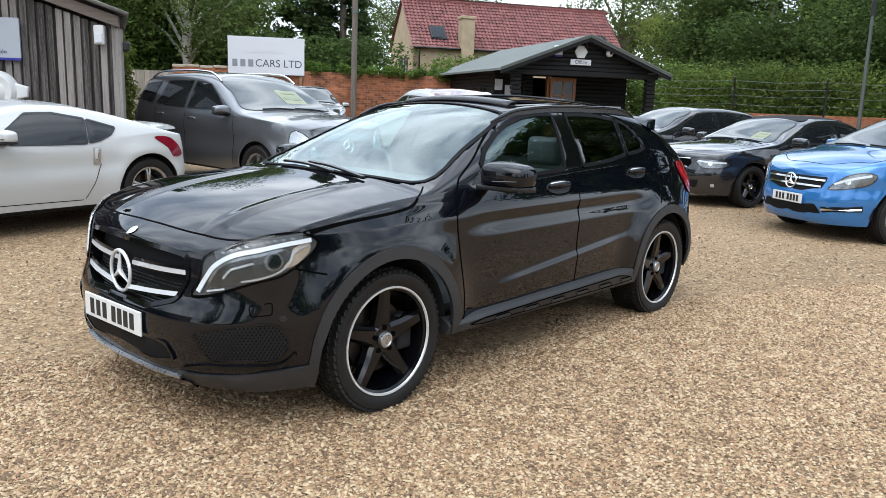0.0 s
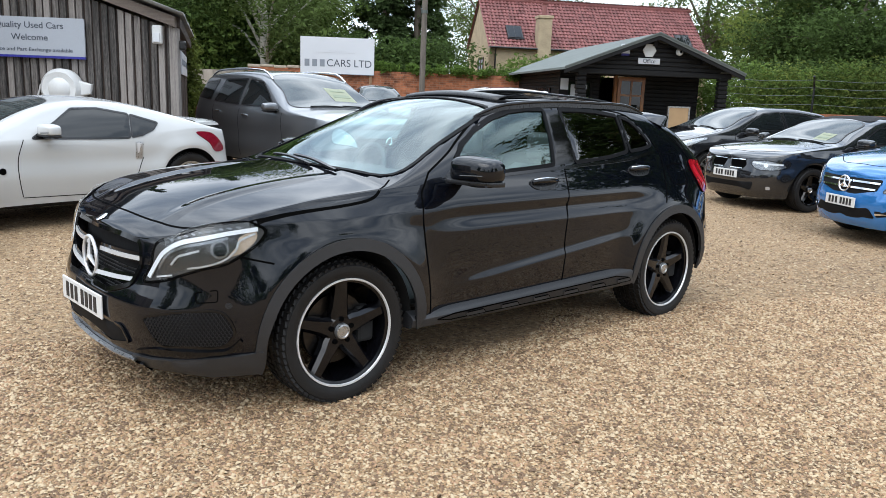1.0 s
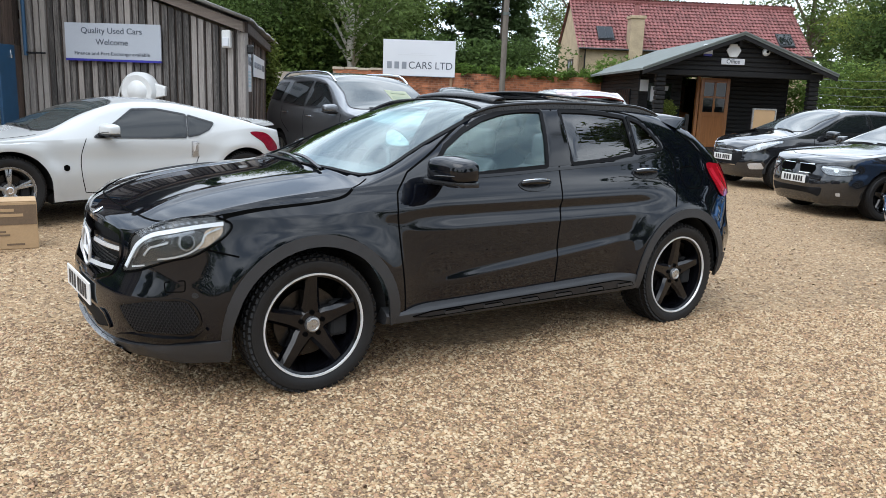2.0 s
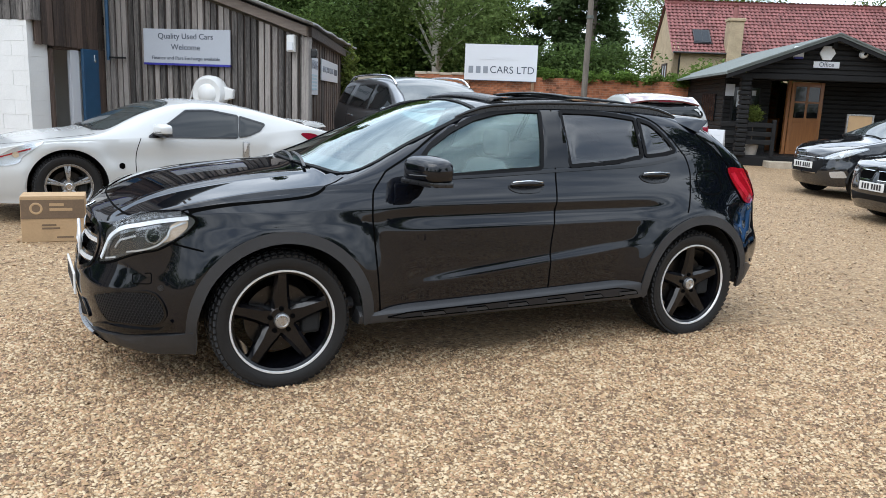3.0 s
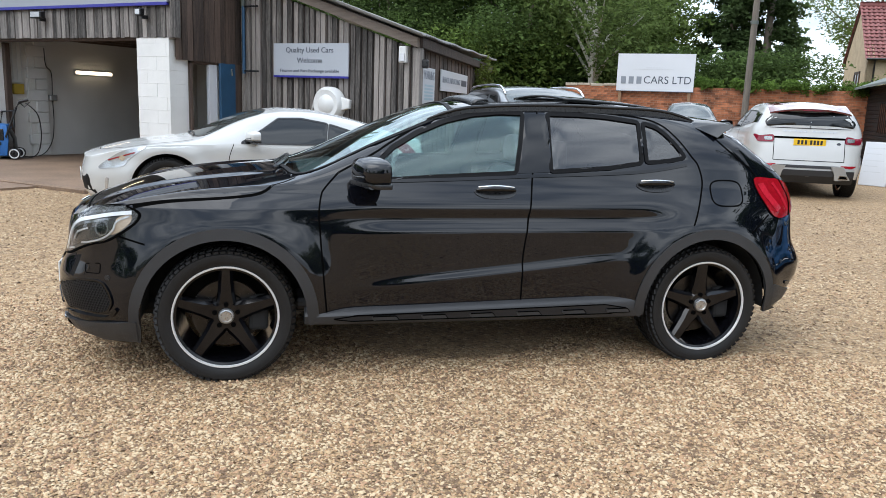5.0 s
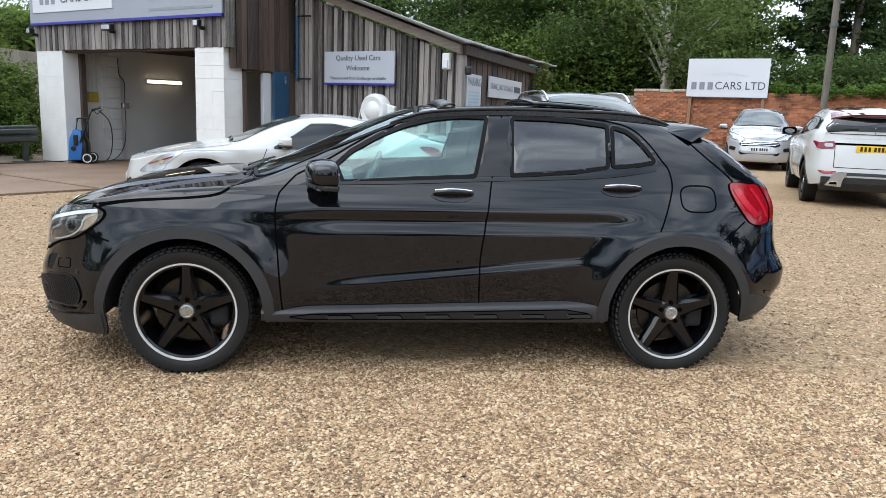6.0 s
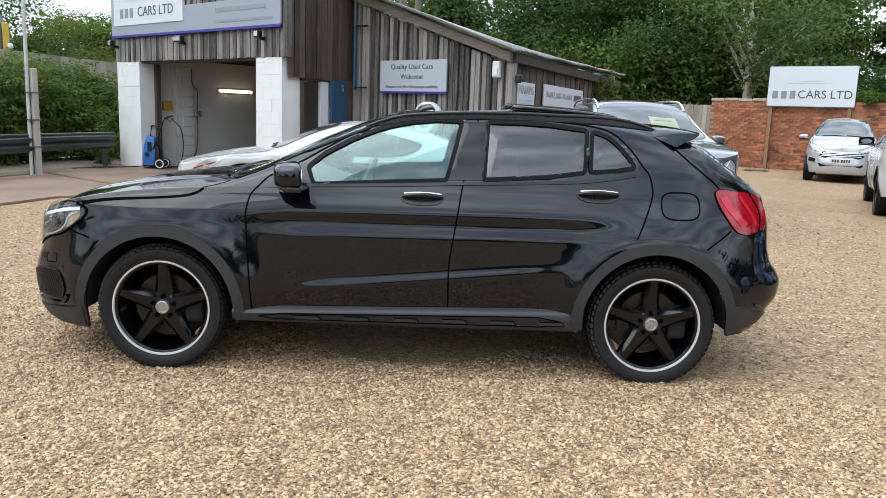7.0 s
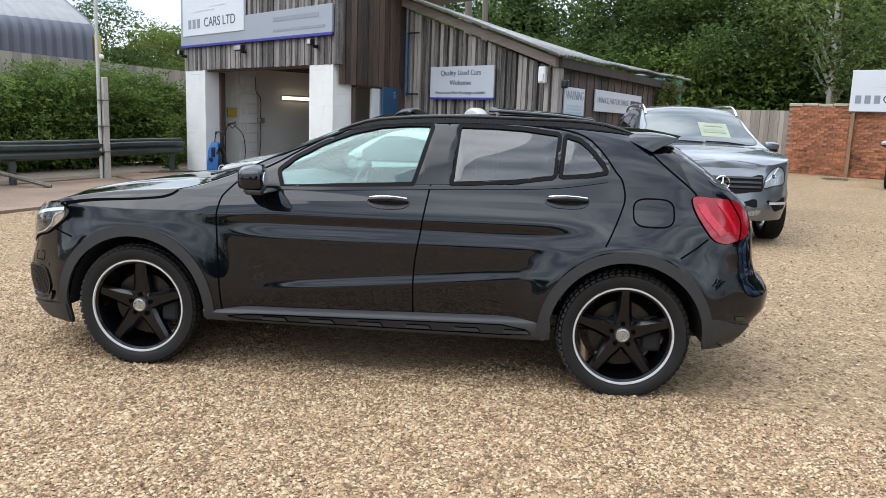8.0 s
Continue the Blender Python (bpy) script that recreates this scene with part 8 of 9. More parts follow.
def brick_wall():
    root = thing("brick_wall", (0, 27.0, 0), 2.0, "old red brick boundary wall with ivy along its top", "wall")
    x0, x1, zt = -5.70, 6.4, 2.28
    core = part("core", box_bm((x0 + 0.01, 0.012, -0.2), (x1, 0.30, zt - 0.01)), M_MORTAR, root, "crumbling mortar")
    L, h = 0.225, 0.075
    bm0 = box_bm((0.006, -0.004, 0.006), (L - 0.006, 0.10, h - 0.006))
    me = bpy.data.meshes.new("brick")
    bm0.to_mesh(me)
    bm0.free()
    me.materials.append(M_BRICK)
    rest = bmesh.new()
    n = 0
    for r in range(int((zt - 0.10) / h)):
        for c in range(int((x1 - x0) / L)):
            x = x0 + c * L + (L / 2 if r % 2 else 0)
            z = 0.10 + r * h
            d = random.uniform(-0.008, 0.006)
            if random.random() < 0.05:
                d = 0.008
            if x < -2.6 and z > 0.9 and n < 300:
                ob = new("brick", me)
                ob.parent = core
                ob.matrix_basis = pose(x, d, z)
                n += 1
            else:
                box_bm((x + 0.006, d - 0.004, z + 0.006), (x + L - 0.006, d + 0.10, z + h - 0.006), 0, 1, rest)
    part("brickwork", rest, M_BRICKS, core, kind="stuff")
    for k in range(18):
        x = x0 + k * 0.44
        if random.random() < 0.75 and x < -1.5:
            part("coping", box_bm((x, -0.03, zt - 0.02 + random.uniform(-0.02, 0.02)), (x + 0.42, 0.33, zt + 0.05 + random.uniform(0, 0.03)), 0.012), M_COPING, root)


brick_wall()


def yard_sign():
    root = thing("yard_sign", (-2.66, 26.80, ground_z(-2.6, 26.8)), 3, "large white sign board on two timber posts", "sign")
    part("board", box_bm((-1.24, -0.05, 1.97), (1.24, -0.02, 3.16), 0.003), M_SIGN, root)
    part("edge", box_bm((-1.25, -0.045, 1.95), (1.25, -0.018, 1.975)), M_LETTER, root)
    part("edge", box_bm((-1.25, -0.045, 3.158), (1.25, -0.018, 3.17)), M_LETTER2, root)
    for x in (-1.12, 1.12):
        part("post", box_bm((x - 0.05, -0.02, -0.2), (x + 0.05, 0.08, 2.6), 0.006), M_SIGNPOST, root)
    block_letters(root, -1.10, -0.051, 2.20, 0.235, 0.19, 0.065, M_MARK)
    text_part("sign_line", "CARS LTD", 0.34, M_LETTER, place_text(0.40, -0.053, 2.318), root, width=1.50)
    bar(root, -0.72, 0.60, -0.051, 2.66, 2.675, M_LETTER2, "car_outline")
    bar(root, -0.3, 0.30, -0.051, 2.72, 2.73, M_LETTER2, "car_outline")


yard_sign()


def timber_pole(x, y, h, r=0.13, lean=0.0, fittings=True):
    root = thing("utility_pole", (x, y, ground_z(x, y)), 0, "weathered round timber utility pole", "pole", "utility poles")
    part("shaft", tube_bm([(0, 0, -0.3), (lean * h * 0.5, 0, h * 0.5), (lean * h, 0, h)], [r, r * 0.9, r * 0.8], 14), M_POLE, root, smooth=50)
    if fittings:
        for z in (4.05, 5.0):
            part("band", tube_bm([(lean * z, 0, z), (lean * z, 0, z + 0.10)], r * 1.12, 14), M_RAIL, root)
        part("step_bolt", box_bm((0.1, -0.03, 4.7), (0.22, 0.03, 4.76)), M_RAIL, root)


timber_pole(0.22, 26.6, 8.5, 0.105, lean=0.006)
timber_pole(-13.22, 19.81, 8.5, 0.13, 0.0, False)
timber_pole(-13.80, 21.2, 8.5, 0.115, 0.0, False)
bin_ = thing("green_tank", (-7.2, 20.4, 0.13), 10, "green plastic tank behind the shed", "tank")
part("tank_wall", box_bm((-1.0, -0.6, 0.0), (1.0, 0.6, 2.62), 0.08, 3), mat("green_plastic", (0.03, 0.16, 0.12), rough=0.5), bin_)
part("lid", box_bm((-1.03, -0.63, 2.60), (1.03, 0.63, 2.68), 0.03), mat("green_lid", (0.05, 0.20, 0.15), rough=0.5), bin_)


drain = thing("drain_cover", (-3.6, 25.35, ground_z(-3.6, 25.35) + 0.004), 15, "dark iron drain cover in the gravel", "drain cover")
part("frame", box_bm((-0.34, -0.24, 0.0), (0.34, 0.24, 0.02), 0.004), M_RAIL, drain)
for k in range(7):
    part("grate_bar", box_bm((-0.27 + k * 0.085, -0.20, 0.018), (-0.23 + k * 0.085, 0.20, 0.032), 0.003), M_STEEL, drain)


# ---- office cabin ----
def office():
    root = thing("office_cabin", (4.12, 20.6, 0.12), 6.7, "black timber office cabin with porch and green felt roof", "cabin")
    W, D, pd = 4.62, 7.4, 1.5
    dk, ev, rg = 0.20, 2.27, 3.13
    part("deck", box_bm((0.1, 0.05, -0.1), (W - 0.1, D, dk), 0.01), M_LOG, root)
    for k in range(9):
        part("deck_board", box_bm((0.15, 0.06 + k * 0.16, dk), (W - 0.15, 0.205 + k * 0.16, dk + 0.03), 0.006), M_LOG, root)
    part("step", box_bm((1.0, -0.5, -0.1), (2.6, 0.03, 0.12), 0.01), M_COPING, root)

    def log_wall(a0, a1, y, z0, z1, along="x", name="wall"):
        h = 0.115
        z = z0
        lst = part(name, box_bm((a0, y + 0.02, z0), (a1, y + 0.05, z1)) if along == "x" else box_bm((y + 0.02, a0, z0), (y + 0.05, a1, z1)), M_WELL, root)
        while z < z1 - 0.02:
            lo, hi = ((a0, y, z), (a1, y + 0.07, z + h)) if along == "x" else ((y, a0, z), (y + 0.07, a1, z + h))
            part("log", box_bm(lo, hi, 0.022), M_LOG, lst)
            z += h

    log_wall(0.25, 1.42, pd, dk, ev)
    log_wall(2.62, W - 0.25, pd, dk, ev)
    log_wall(1.30, 2.75, pd, 2.12, ev)
    log_wall(pd, D, 0.22, dk, ev - 0.05, "y", "side_wall")
    log_wall(pd, D, W - 0.30, dk, ev - 0.05, "y", "side_wall")
    part("back_wall", box_bm((0.22, D - 0.1, dk), (W - 0.22, D, ev)), M_LOG, root)
    part("inner_floor", box_bm((0.3, pd, dk), (W - 0.3, D, dk + 0.02)), M_BROWN, root)
    part("counter", box_bm((0.9, pd + 1.6, dk), (2.2, pd + 2.0, dk + 0.95), 0.02), M_DOORW, root)
    # gable over the porch
    gable = prism_bm([(0.12, ev + 0.02), (W - 0.12, ev + 0.02), (W / 2, rg - 0.08)], 0.02, 0.10, "xz")
    gb = part("gable", gable, M_LOG, root)
    for k in range(7):
        z = ev - 0.02 + k * 0.118
        s = 1 - (z + 0.135 - ev) / (rg - ev)
        half = (W / 2 - 0.05) * s
        if half > 0.15:
            part("log", box_bm((W / 2 - half, -0.005, z), (W / 2 + half, 0.06, z + 0.112), 0.02), M_LOG, gb)
    part("porch_beam", box_bm((0.05, -0.03, ev - 0.17), (W - 0.05, 0.11, ev - 0.02), 0.02), M_LOG, root)
    for x in (0.30, W - 0.36):
        ps = part("porch_post", box_bm((x + 0.05, 0.03, dk), (x + 0.15, 0.12, ev - 0.1)), M_WELL, root)
        for k in range(17):
            j = random.uniform(-0.012, 0.012)
            part("log", box_bm((x - 0.03 + j, -0.04, dk + k * 0.115), (x + 0.23 + j, 0.18, dk + k * 0.115 + 0.11), 0.024), M_LOG, ps)
    for x in (0.9, W - 0.9):
        part("purlin_end", box_bm((x - 0.05, -0.12, ev + 0.20), (x + 0.05, 0.1, ev + 0.34), 0.01), M_LOG, root)
    part("purlin_end", box_bm((W / 2 - 0.05, -0.14, rg - 0.26), (W / 2 + 0.05, 0.1, rg - 0.10), 0.01), M_LOG, root)
    # railing on the open side
    for z in (0.42, 0.62, 0.84):
        part("porch_rail", box_bm((0.50, 0.02, dk + z - 0.12), (1.20, 0.09, dk + z), 0.012), M_LOG, root)
        part("porch_rail", box_bm((-0.1, 0.1, dk + z - 0.12), (0.32, 0.17, dk + z), 0.012), M_LOG, root)
    part("rail_post", box_bm((1.13, 0.0, dk), (1.22, 0.11, dk + 0.92), 0.01), M_LOG, root)
    # roof
    for sgn in (1, -1):
        c = W / 2
        o = [(c + sgn * (c + 0.18), ev - 0.09), (c + sgn * (c + 0.18), ev - 0.03), (c, rg + 0.07), (c, rg)]
        part("roof", prism_bm(o, -0.35, D + 0.2, "xz"), M_FELT, root, "grey-green felt roof slope")
        o = [(c + sgn * (c + 0.17), ev - 0.19), (c + sgn * (c + 0.17), ev - 0.08), (c, rg + 0.01), (c, rg - 0.10)]
        part("fascia", prism_bm(o, -0.33, -0.29, "xz"), M_LOG, root)
        part("verge_edge", prism_bm([(a, b + 0.02) for a, b in [(c + sgn * (c + 0.185), ev - 0.06), (c + sgn * (c + 0.185), ev - 0.03), (c, rg + 0.07), (c, rg + 0.035)]], -0.375, -0.352, "xz"), M_FELT, root)
    # open door
    door = new("door")
    door.parent = root
    door.matrix_basis = pose(2.68, pd - 0.04, dk + 0.03, 0, 0, 176)
    h, w = 1.88, 0.82
    for nm, lo, hi in (("stile", (0, 0, 0), (0.10, 0.045, h)), ("stile", (w - 0.10, 0, 0), (w, 0.045, h)), ("rail", (0.1, 0, h - 0.12), (w - 0.1, 0.045, h)), ("rail", (0.1, 0, 0.84), (w - 0.1, 0.045, 0.96)), ("panel", (0.1, 0.01, 0.10), (w - 0.1, 0.035, 0.84)), ("rail", (0.1, 0, 0), (w - 0.1, 0.045, 0.10)), ("mullion", (w / 2 - 0.03, 0.002, 0.96), (w / 2 + 0.03, 0.043, h - 0.12)), ("transom", (0.1, 0.002, 1.34), (w - 0.1, 0.043, 1.39))):
        part(nm, box_bm(lo, hi, 0.006), M_DOORW, door)
    part("pane", box_bm((0.1, 0.018, 0.96), (w - 0.1, 0.024, h - 0.12)), M_DGLASS, door)
    door.matrix_basis = pose(1.92, pd - 0.10, dk + 0.03, 0, 0, 3)
    part("door_jamb", box_bm((1.83, pd - 0.06, dk), (1.91, pd + 0.08, 2.14), 0.006), M_DOORW, root)
    # window with a paper notice
    part("window_frame", box_bm((0.42, pd - 0.03, dk + 0.80), (1.18, pd - 0.005, 1.98), 0.01), M_LOG, root)
    part("paper_notice", box_bm((0.24, pd - 0.062, 1.69), (0.47, pd - 0.058, 2.0)), M_SIGN, root)
    part("paper_notice", box_bm((0.93, pd - 0.048, 1.72), (1.03, pd - 0.044, 1.85)), M_PANEL, root)
    part("window_pane", box_bm((0.48, pd - 0.04, dk + 0.86), (1.12, pd - 0.03, 1.92)), M_DGLASS, root)
    part("notice", box_bm((0.55, pd - 0.048, 1.42), (0.86, pd - 0.042, 1.84)), M_SIGN, root, "white paper notice")
    sw = part("side_window", box_bm((0.19, pd + 0.8, 1.0), (0.215, pd + 2.6, 1.75), 0.01), M_DGLASS, root)
    for k in range(7):
        part("window_bar", tube_bm([(0.17, pd + 0.9 + k * 0.26, 0.98), (0.17, pd + 0.9 + k * 0.26, 1.77)], 0.016, 6), M_TRIM, sw)
    # gable fittings
    nm = part("name_board", box_bm((W / 2 - 0.42, -0.05, 2.41), (W / 2 + 0.18, -0.02, 2.56), 0.004), M_SIGN, root)
    text_part("sign_line", "Office", 0.15, M_LETTER, place_text(W / 2 - 0.12, -0.053, 2.485), nm, width=0.34)
    part("hexagon_plaque", prism_bm([(W / 2 - 0.13 + 0.19 * math.cos(a), 2.76 + 0.19 * math.sin(a)) for a in np.linspace(0, math.tau, 6, endpoint=False)], -0.06, -0.015, "xz", bevel=0.01), M_BAG, root)
    al = part("alarm_box", box_bm((1.40, -0.07, 2.63), (1.64, -0.01, 2.90), 0.02, 2), M_SIGN, root)
    part("alarm_base", box_bm((1.41, -0.075, 2.60), (1.63, -0.01, 2.66), 0.01), M_SIGNB, al)
    cm = part("camera_mount", box_bm((3.02, -0.10, 2.72), (3.10, -0.01, 2.80), 0.01), M_BAG, root)
    bm = bmesh.new()
    bmesh.ops.create_uvsphere(bm, u_segments=16, v_segments=10, radius=0.10, matrix=Matrix.Translation((2.97, -0.14, 2.75)))
    part("camera_dome", bm, M_BAG, cm, smooth=60)
    part("camera_lens", lathe_bm([(0.0, -0.25), (0.035, -0.245), (0.035, -0.20)], 12, "y"), M_GAP, cm).matrix_basis = pose(2.97, 0, 2.75)


office()
pb = thing("potted_bush", (4.82, 21.03, 0.34), 0, "round clipped bush on a stem in a pot on the porch", "plant")
part("stem", tube_bm([(0, 0, 0.28), (0.008, 0.004, 0.55), (0, 0, 0.90)], [0.018, 0.015, 0.013], 8), M_BARK, pb, smooth=50)
part("pot", lathe_bm([(0.0, 0.0), (0.15, 0.0), (0.20, 0.35), (0.17, 0.35), (0.0, 0.30)], 20, "z"), M_POST, pb, smooth=50)
ab = thing("folding_board", (3.70, 19.2, ground_z(3.7, 19.2)), -22, "white folding sign board with faint print on the gravel", "sign")
for sgn in (1, -1):
    bm = box_bm((-0.27, -0.015, 0.0), (0.27, 0.015, 0.92), 0.006)
    bm.transform(Matrix.Translation((0, sgn * 0.17, 0)) @ Matrix.Rotation(radians(10 * sgn), 4, "X"))
    leaf_ = part("leaf", bm, M_SIGN, ab)
    if sgn < 0:
        for z, w_ in ((0.78, 0.40), (0.66, 0.30), (0.52, 0.36), (0.40, 0.26), (0.28, 0.34)):
            bm = box_bm((-0.21, -0.0175, z), (-0.21 + w_, -0.0155, z + 0.018))
            bm.transform(Matrix.Translation((0, sgn * 0.17, 0)) @ Matrix.Rotation(radians(10 * sgn), 4, "X"))
            part("faint_line", bm, M_LETTER2, leaf_)
nb = thing("notice_board", (7.20, 20.75, 0.30), 6, "brown notice board in a pale frame by the porch", "board")
part("panel", box_bm((-0.27, 0.0, 0.40), (0.27, 0.03, 1.12), 0.004), M_CARD, nb)
for lo, hi in (((-0.31, -0.01, 0.0), (-0.27, 0.04, 1.16)), ((0.27, -0.01, 0.0), (0.31, 0.04, 1.16)), ((-0.27, -0.01, 1.12), (0.27, 0.04, 1.16)), ((-0.27, -0.01, 0.36), (0.27, 0.04, 0.40))):
    part("frame", box_bm(lo, hi, 0.004), M_ALLOYG, nb)


# ---- stone house beyond ----
def stone_house():
    root = thing("stone_house", (3.87, 46.0, 0.25), 9, "buff stone house with red pantile roof and skylights", "house")
    W, D, ev, rg = 13.7, 6.4, 4.35, 7.25
    part("wall", box_bm((0, 0, -0.3), (W, 0.35, ev)), M_STONE, root, "buff stone front wall")
    for x in (0.0, W - 0.35):
        part("gable_wall", prism_bm([(0, -0.3), (D, -0.3), (D, ev), (D / 2, rg - 0.12), (0, ev)], x, x + 0.35, "yz"), M_STONE, root)
    part("back_wall", box_bm((0.35, D - 0.35, -0.3), (W - 0.35, D, ev)), M_STONE, root)
    # pantiled slopes: rows of rolled tiles, each course lapping the next
    pitch = math.atan2(rg - ev, D / 2)
    ln = math.hypot(rg - ev, D / 2) + 0.25
    for side in (0, 1):
        verts, faces = [], []
        course, roll = 0.30, 0.235
        nc, nr, sub = int(ln / course) + 1, int((W + 0.3) / roll), 5
        for c in range(nc):
            for r in range(nr):
                b = len(verts)
                for e_ in (0, 1):
                    for k in range(sub + 1):
                        u = k / sub
                        x = -0.15 + (r + u) * roll
                        zz = 0.035 * math.sin(u * math.tau) + (0.045 if e_ == 0 else 0.0) + random.uniform(-0.003, 0.003)
                        t = c * course + e_ * (course + 0.02) - 0.25
                        d, z = t * math.cos(pitch) - zz * math.sin(pitch), ev + t * math.sin(pitch) + zz * math.cos(pitch)
                        verts.append((x, d if side == 0 else D - d, z))
                for k in range(sub):
                    faces.append((b + k, b + k + 1, b + sub + 2 + k, b + sub + 1 + k))
                faces.append(tuple(b + k for k in range(sub + 1)))
        mesh_part("roof", verts, faces, M_TILE, root, "red pantile slope", kind="stuff")
        o = [(0, ev - 0.06), (D / 2, rg - 0.06), (D / 2, rg - 0.10), (0, ev - 0.10)]
        part("roof_deck", prism_bm([(a if side == 0 else D - a, b) for a, b in o], -0.05, W + 0.05, "yz"), M_BROWN, root)
    part("ridge_tiles", tube_bm([(-0.12 + k * 0.4, D / 2, rg + 0.03) for k in range(36)], [0.13 if k % 2 else 0.12 for k in range(36)], 10), M_TILE, root)
    part("gutter", tube_bm([(-0.1, -0.28, ev - 0.14), (W + 0.1, -0.28, ev - 0.14)], 0.06, 8), M_TRIM, root)
    part("downpipe", tube_bm([(0.30, -0.22, ev - 0.18), (0.32, -0.05, ev - 0.5), (0.32, -0.05, 0.0)], 0.045, 8), M_TRIM, root)
    # stone chimney stack on the front
    st = part("chimney", box_bm((2.78, -0.36, -0.3), (3.56, 0.45, 5.95), 0.02), M_STONE, root, "buff stone chimney stack")
    part("chimney_cap", box_bm((2.72, -0.42, 5.95), (3.62, 0.51, 6.12), 0.02), M_STONE, st)
    part("chimney_pot", lathe_bm([(0.0, 6.1), (0.16, 6.1), (0.13, 6.75), (0.16, 6.78), (0.0, 6.78)], 14, "z"), M_TILE, st).matrix_basis = pose(3.17, 0.1, 0)
    # skylights
    for x in (1.15, 11.9):
        m = Matrix.Translation((x, 0, ev)) @ Matrix.Rotation(pitch, 4, "X")
        f = part("skylight", box_bm((0, 0.62, 0.05), (0.94, 1.72, 0.13), 0.01), M_TRIM, root)
        f.matrix_basis = m
        for a, b in ((0.08, 0.45), (0.49, 0.86)):
            part("pane", box_bm((a, 0.70, 0.131), (b, 1.64, 0.137)), M_DGLASS, f)
        part("skylight_frame", box_bm((-0.05, 0.55, 0.04), (0.99, 0.62, 0.10), 0.01), M_TRIM, f)
    # gable window
    w_ = part("window", box_bm((-0.03, 1.6, 2.2), (0.02, 2.9, 3.6)), M_DGLASS, root)
    for lo, hi in (((-0.06, 1.52, 2.12), (0.03, 1.62, 3.68)), ((-0.06, 2.88, 2.12), (0.03, 2.98, 3.68)), ((-0.06, 1.52, 3.58), (0.03, 2.98, 3.70)), ((-0.06, 2.2, 2.2), (0.03, 2.3, 3.6))):
        part("window_frame", box_bm(lo, hi, 0.005), M_BROWN, w_)


stone_house()


# ---- left edge: crash rail, poles, chain-link, board fence, barn ----
def crash_rail():
    root = thing("crash_barrier", (0, 0, 0), 0, "dull green-grey steel crash barrier on short posts", "barrier")
    a, b = Vector((-12.45, 9.82, 0)), Vector((-8.2, 1.7, 0))
    d = (b - a).normalized()
    nrm = Vector((-d.y, d.x, 0))
    if nrm.x < 0:
        nrm = -nrm
    prof = [(0.0, 0.42), (0.05, 0.46), (0.05, 0.52), (0.0, 0.57), (0.05, 0.62), (0.05, 0.68), (0.0, 0.72)]
    bm = bmesh.new()
    rows = []
    for t in np.linspace(0, (b - a).length, 30):
        p = a + d * t
        rows.append([bm.verts.new((p.x + nrm.x * o, p.y + nrm.y * o, z + 0.06 + 0.01 * math.sin(t * 1.3))) for o, z in prof])
    for r0, r1 in zip(rows, rows[1:]):
        for k in range(len(prof) - 1):
            bm.faces.new((r0[k], r0[k + 1], r1[k + 1], r1[k]))
    ob = part("rail", bm, M_BARRIER, root, smooth=30)
    ob.modifiers.new("thickness", "SOLIDIFY").thickness = 0.01
    part("top_bar", tube_bm([a + Vector((0, 0, 0.80)) - nrm * 0.02, b + Vector((0, 0, 0.78)) - nrm * 0.02], 0.035, 8), M_BARRIER, root)
    for t in (0.3, 2.4, 4.6, 6.8, 8.9):
        p = a + d * t - nrm * 0.06
        part("post", box_bm((p.x - 0.05, p.y - 0.05, -0.1), (p.x + 0.05, p.y + 0.05, 0.76), 0.006), M_BARRIER, root)
    p = a + d * 4.6
    part("stay", tube_bm([p + Vector((-0.5, -0.9, 0.5)), p + nrm * 0.6 + Vector((0.1, 0.1, 0.08))], 0.04, 6), M_POLE, root)


crash_rail()
pp = thing("pale_pole", (-11.25, 7.55, 0.08), 0, "slim pale metal pole strapped to a concrete post", "pole")
part("shaft", tube_bm([(0, 0, -0.1), (0.0, 0.02, 5.2)], 0.034, 10), M_PALE, pp, smooth=50)
cp = part("concrete_post", box_bm((-0.01, 0.05, -0.1), (0.10, 0.16, 1.95), 0.012), M_POST, pp, "rough concrete post")
for z in (0.5, 1.0, 1.5):
    part("strap", box_bm((-0.04, -0.04, z), (0.11, 0.17, z + 0.02)), M_RAIL, pp)


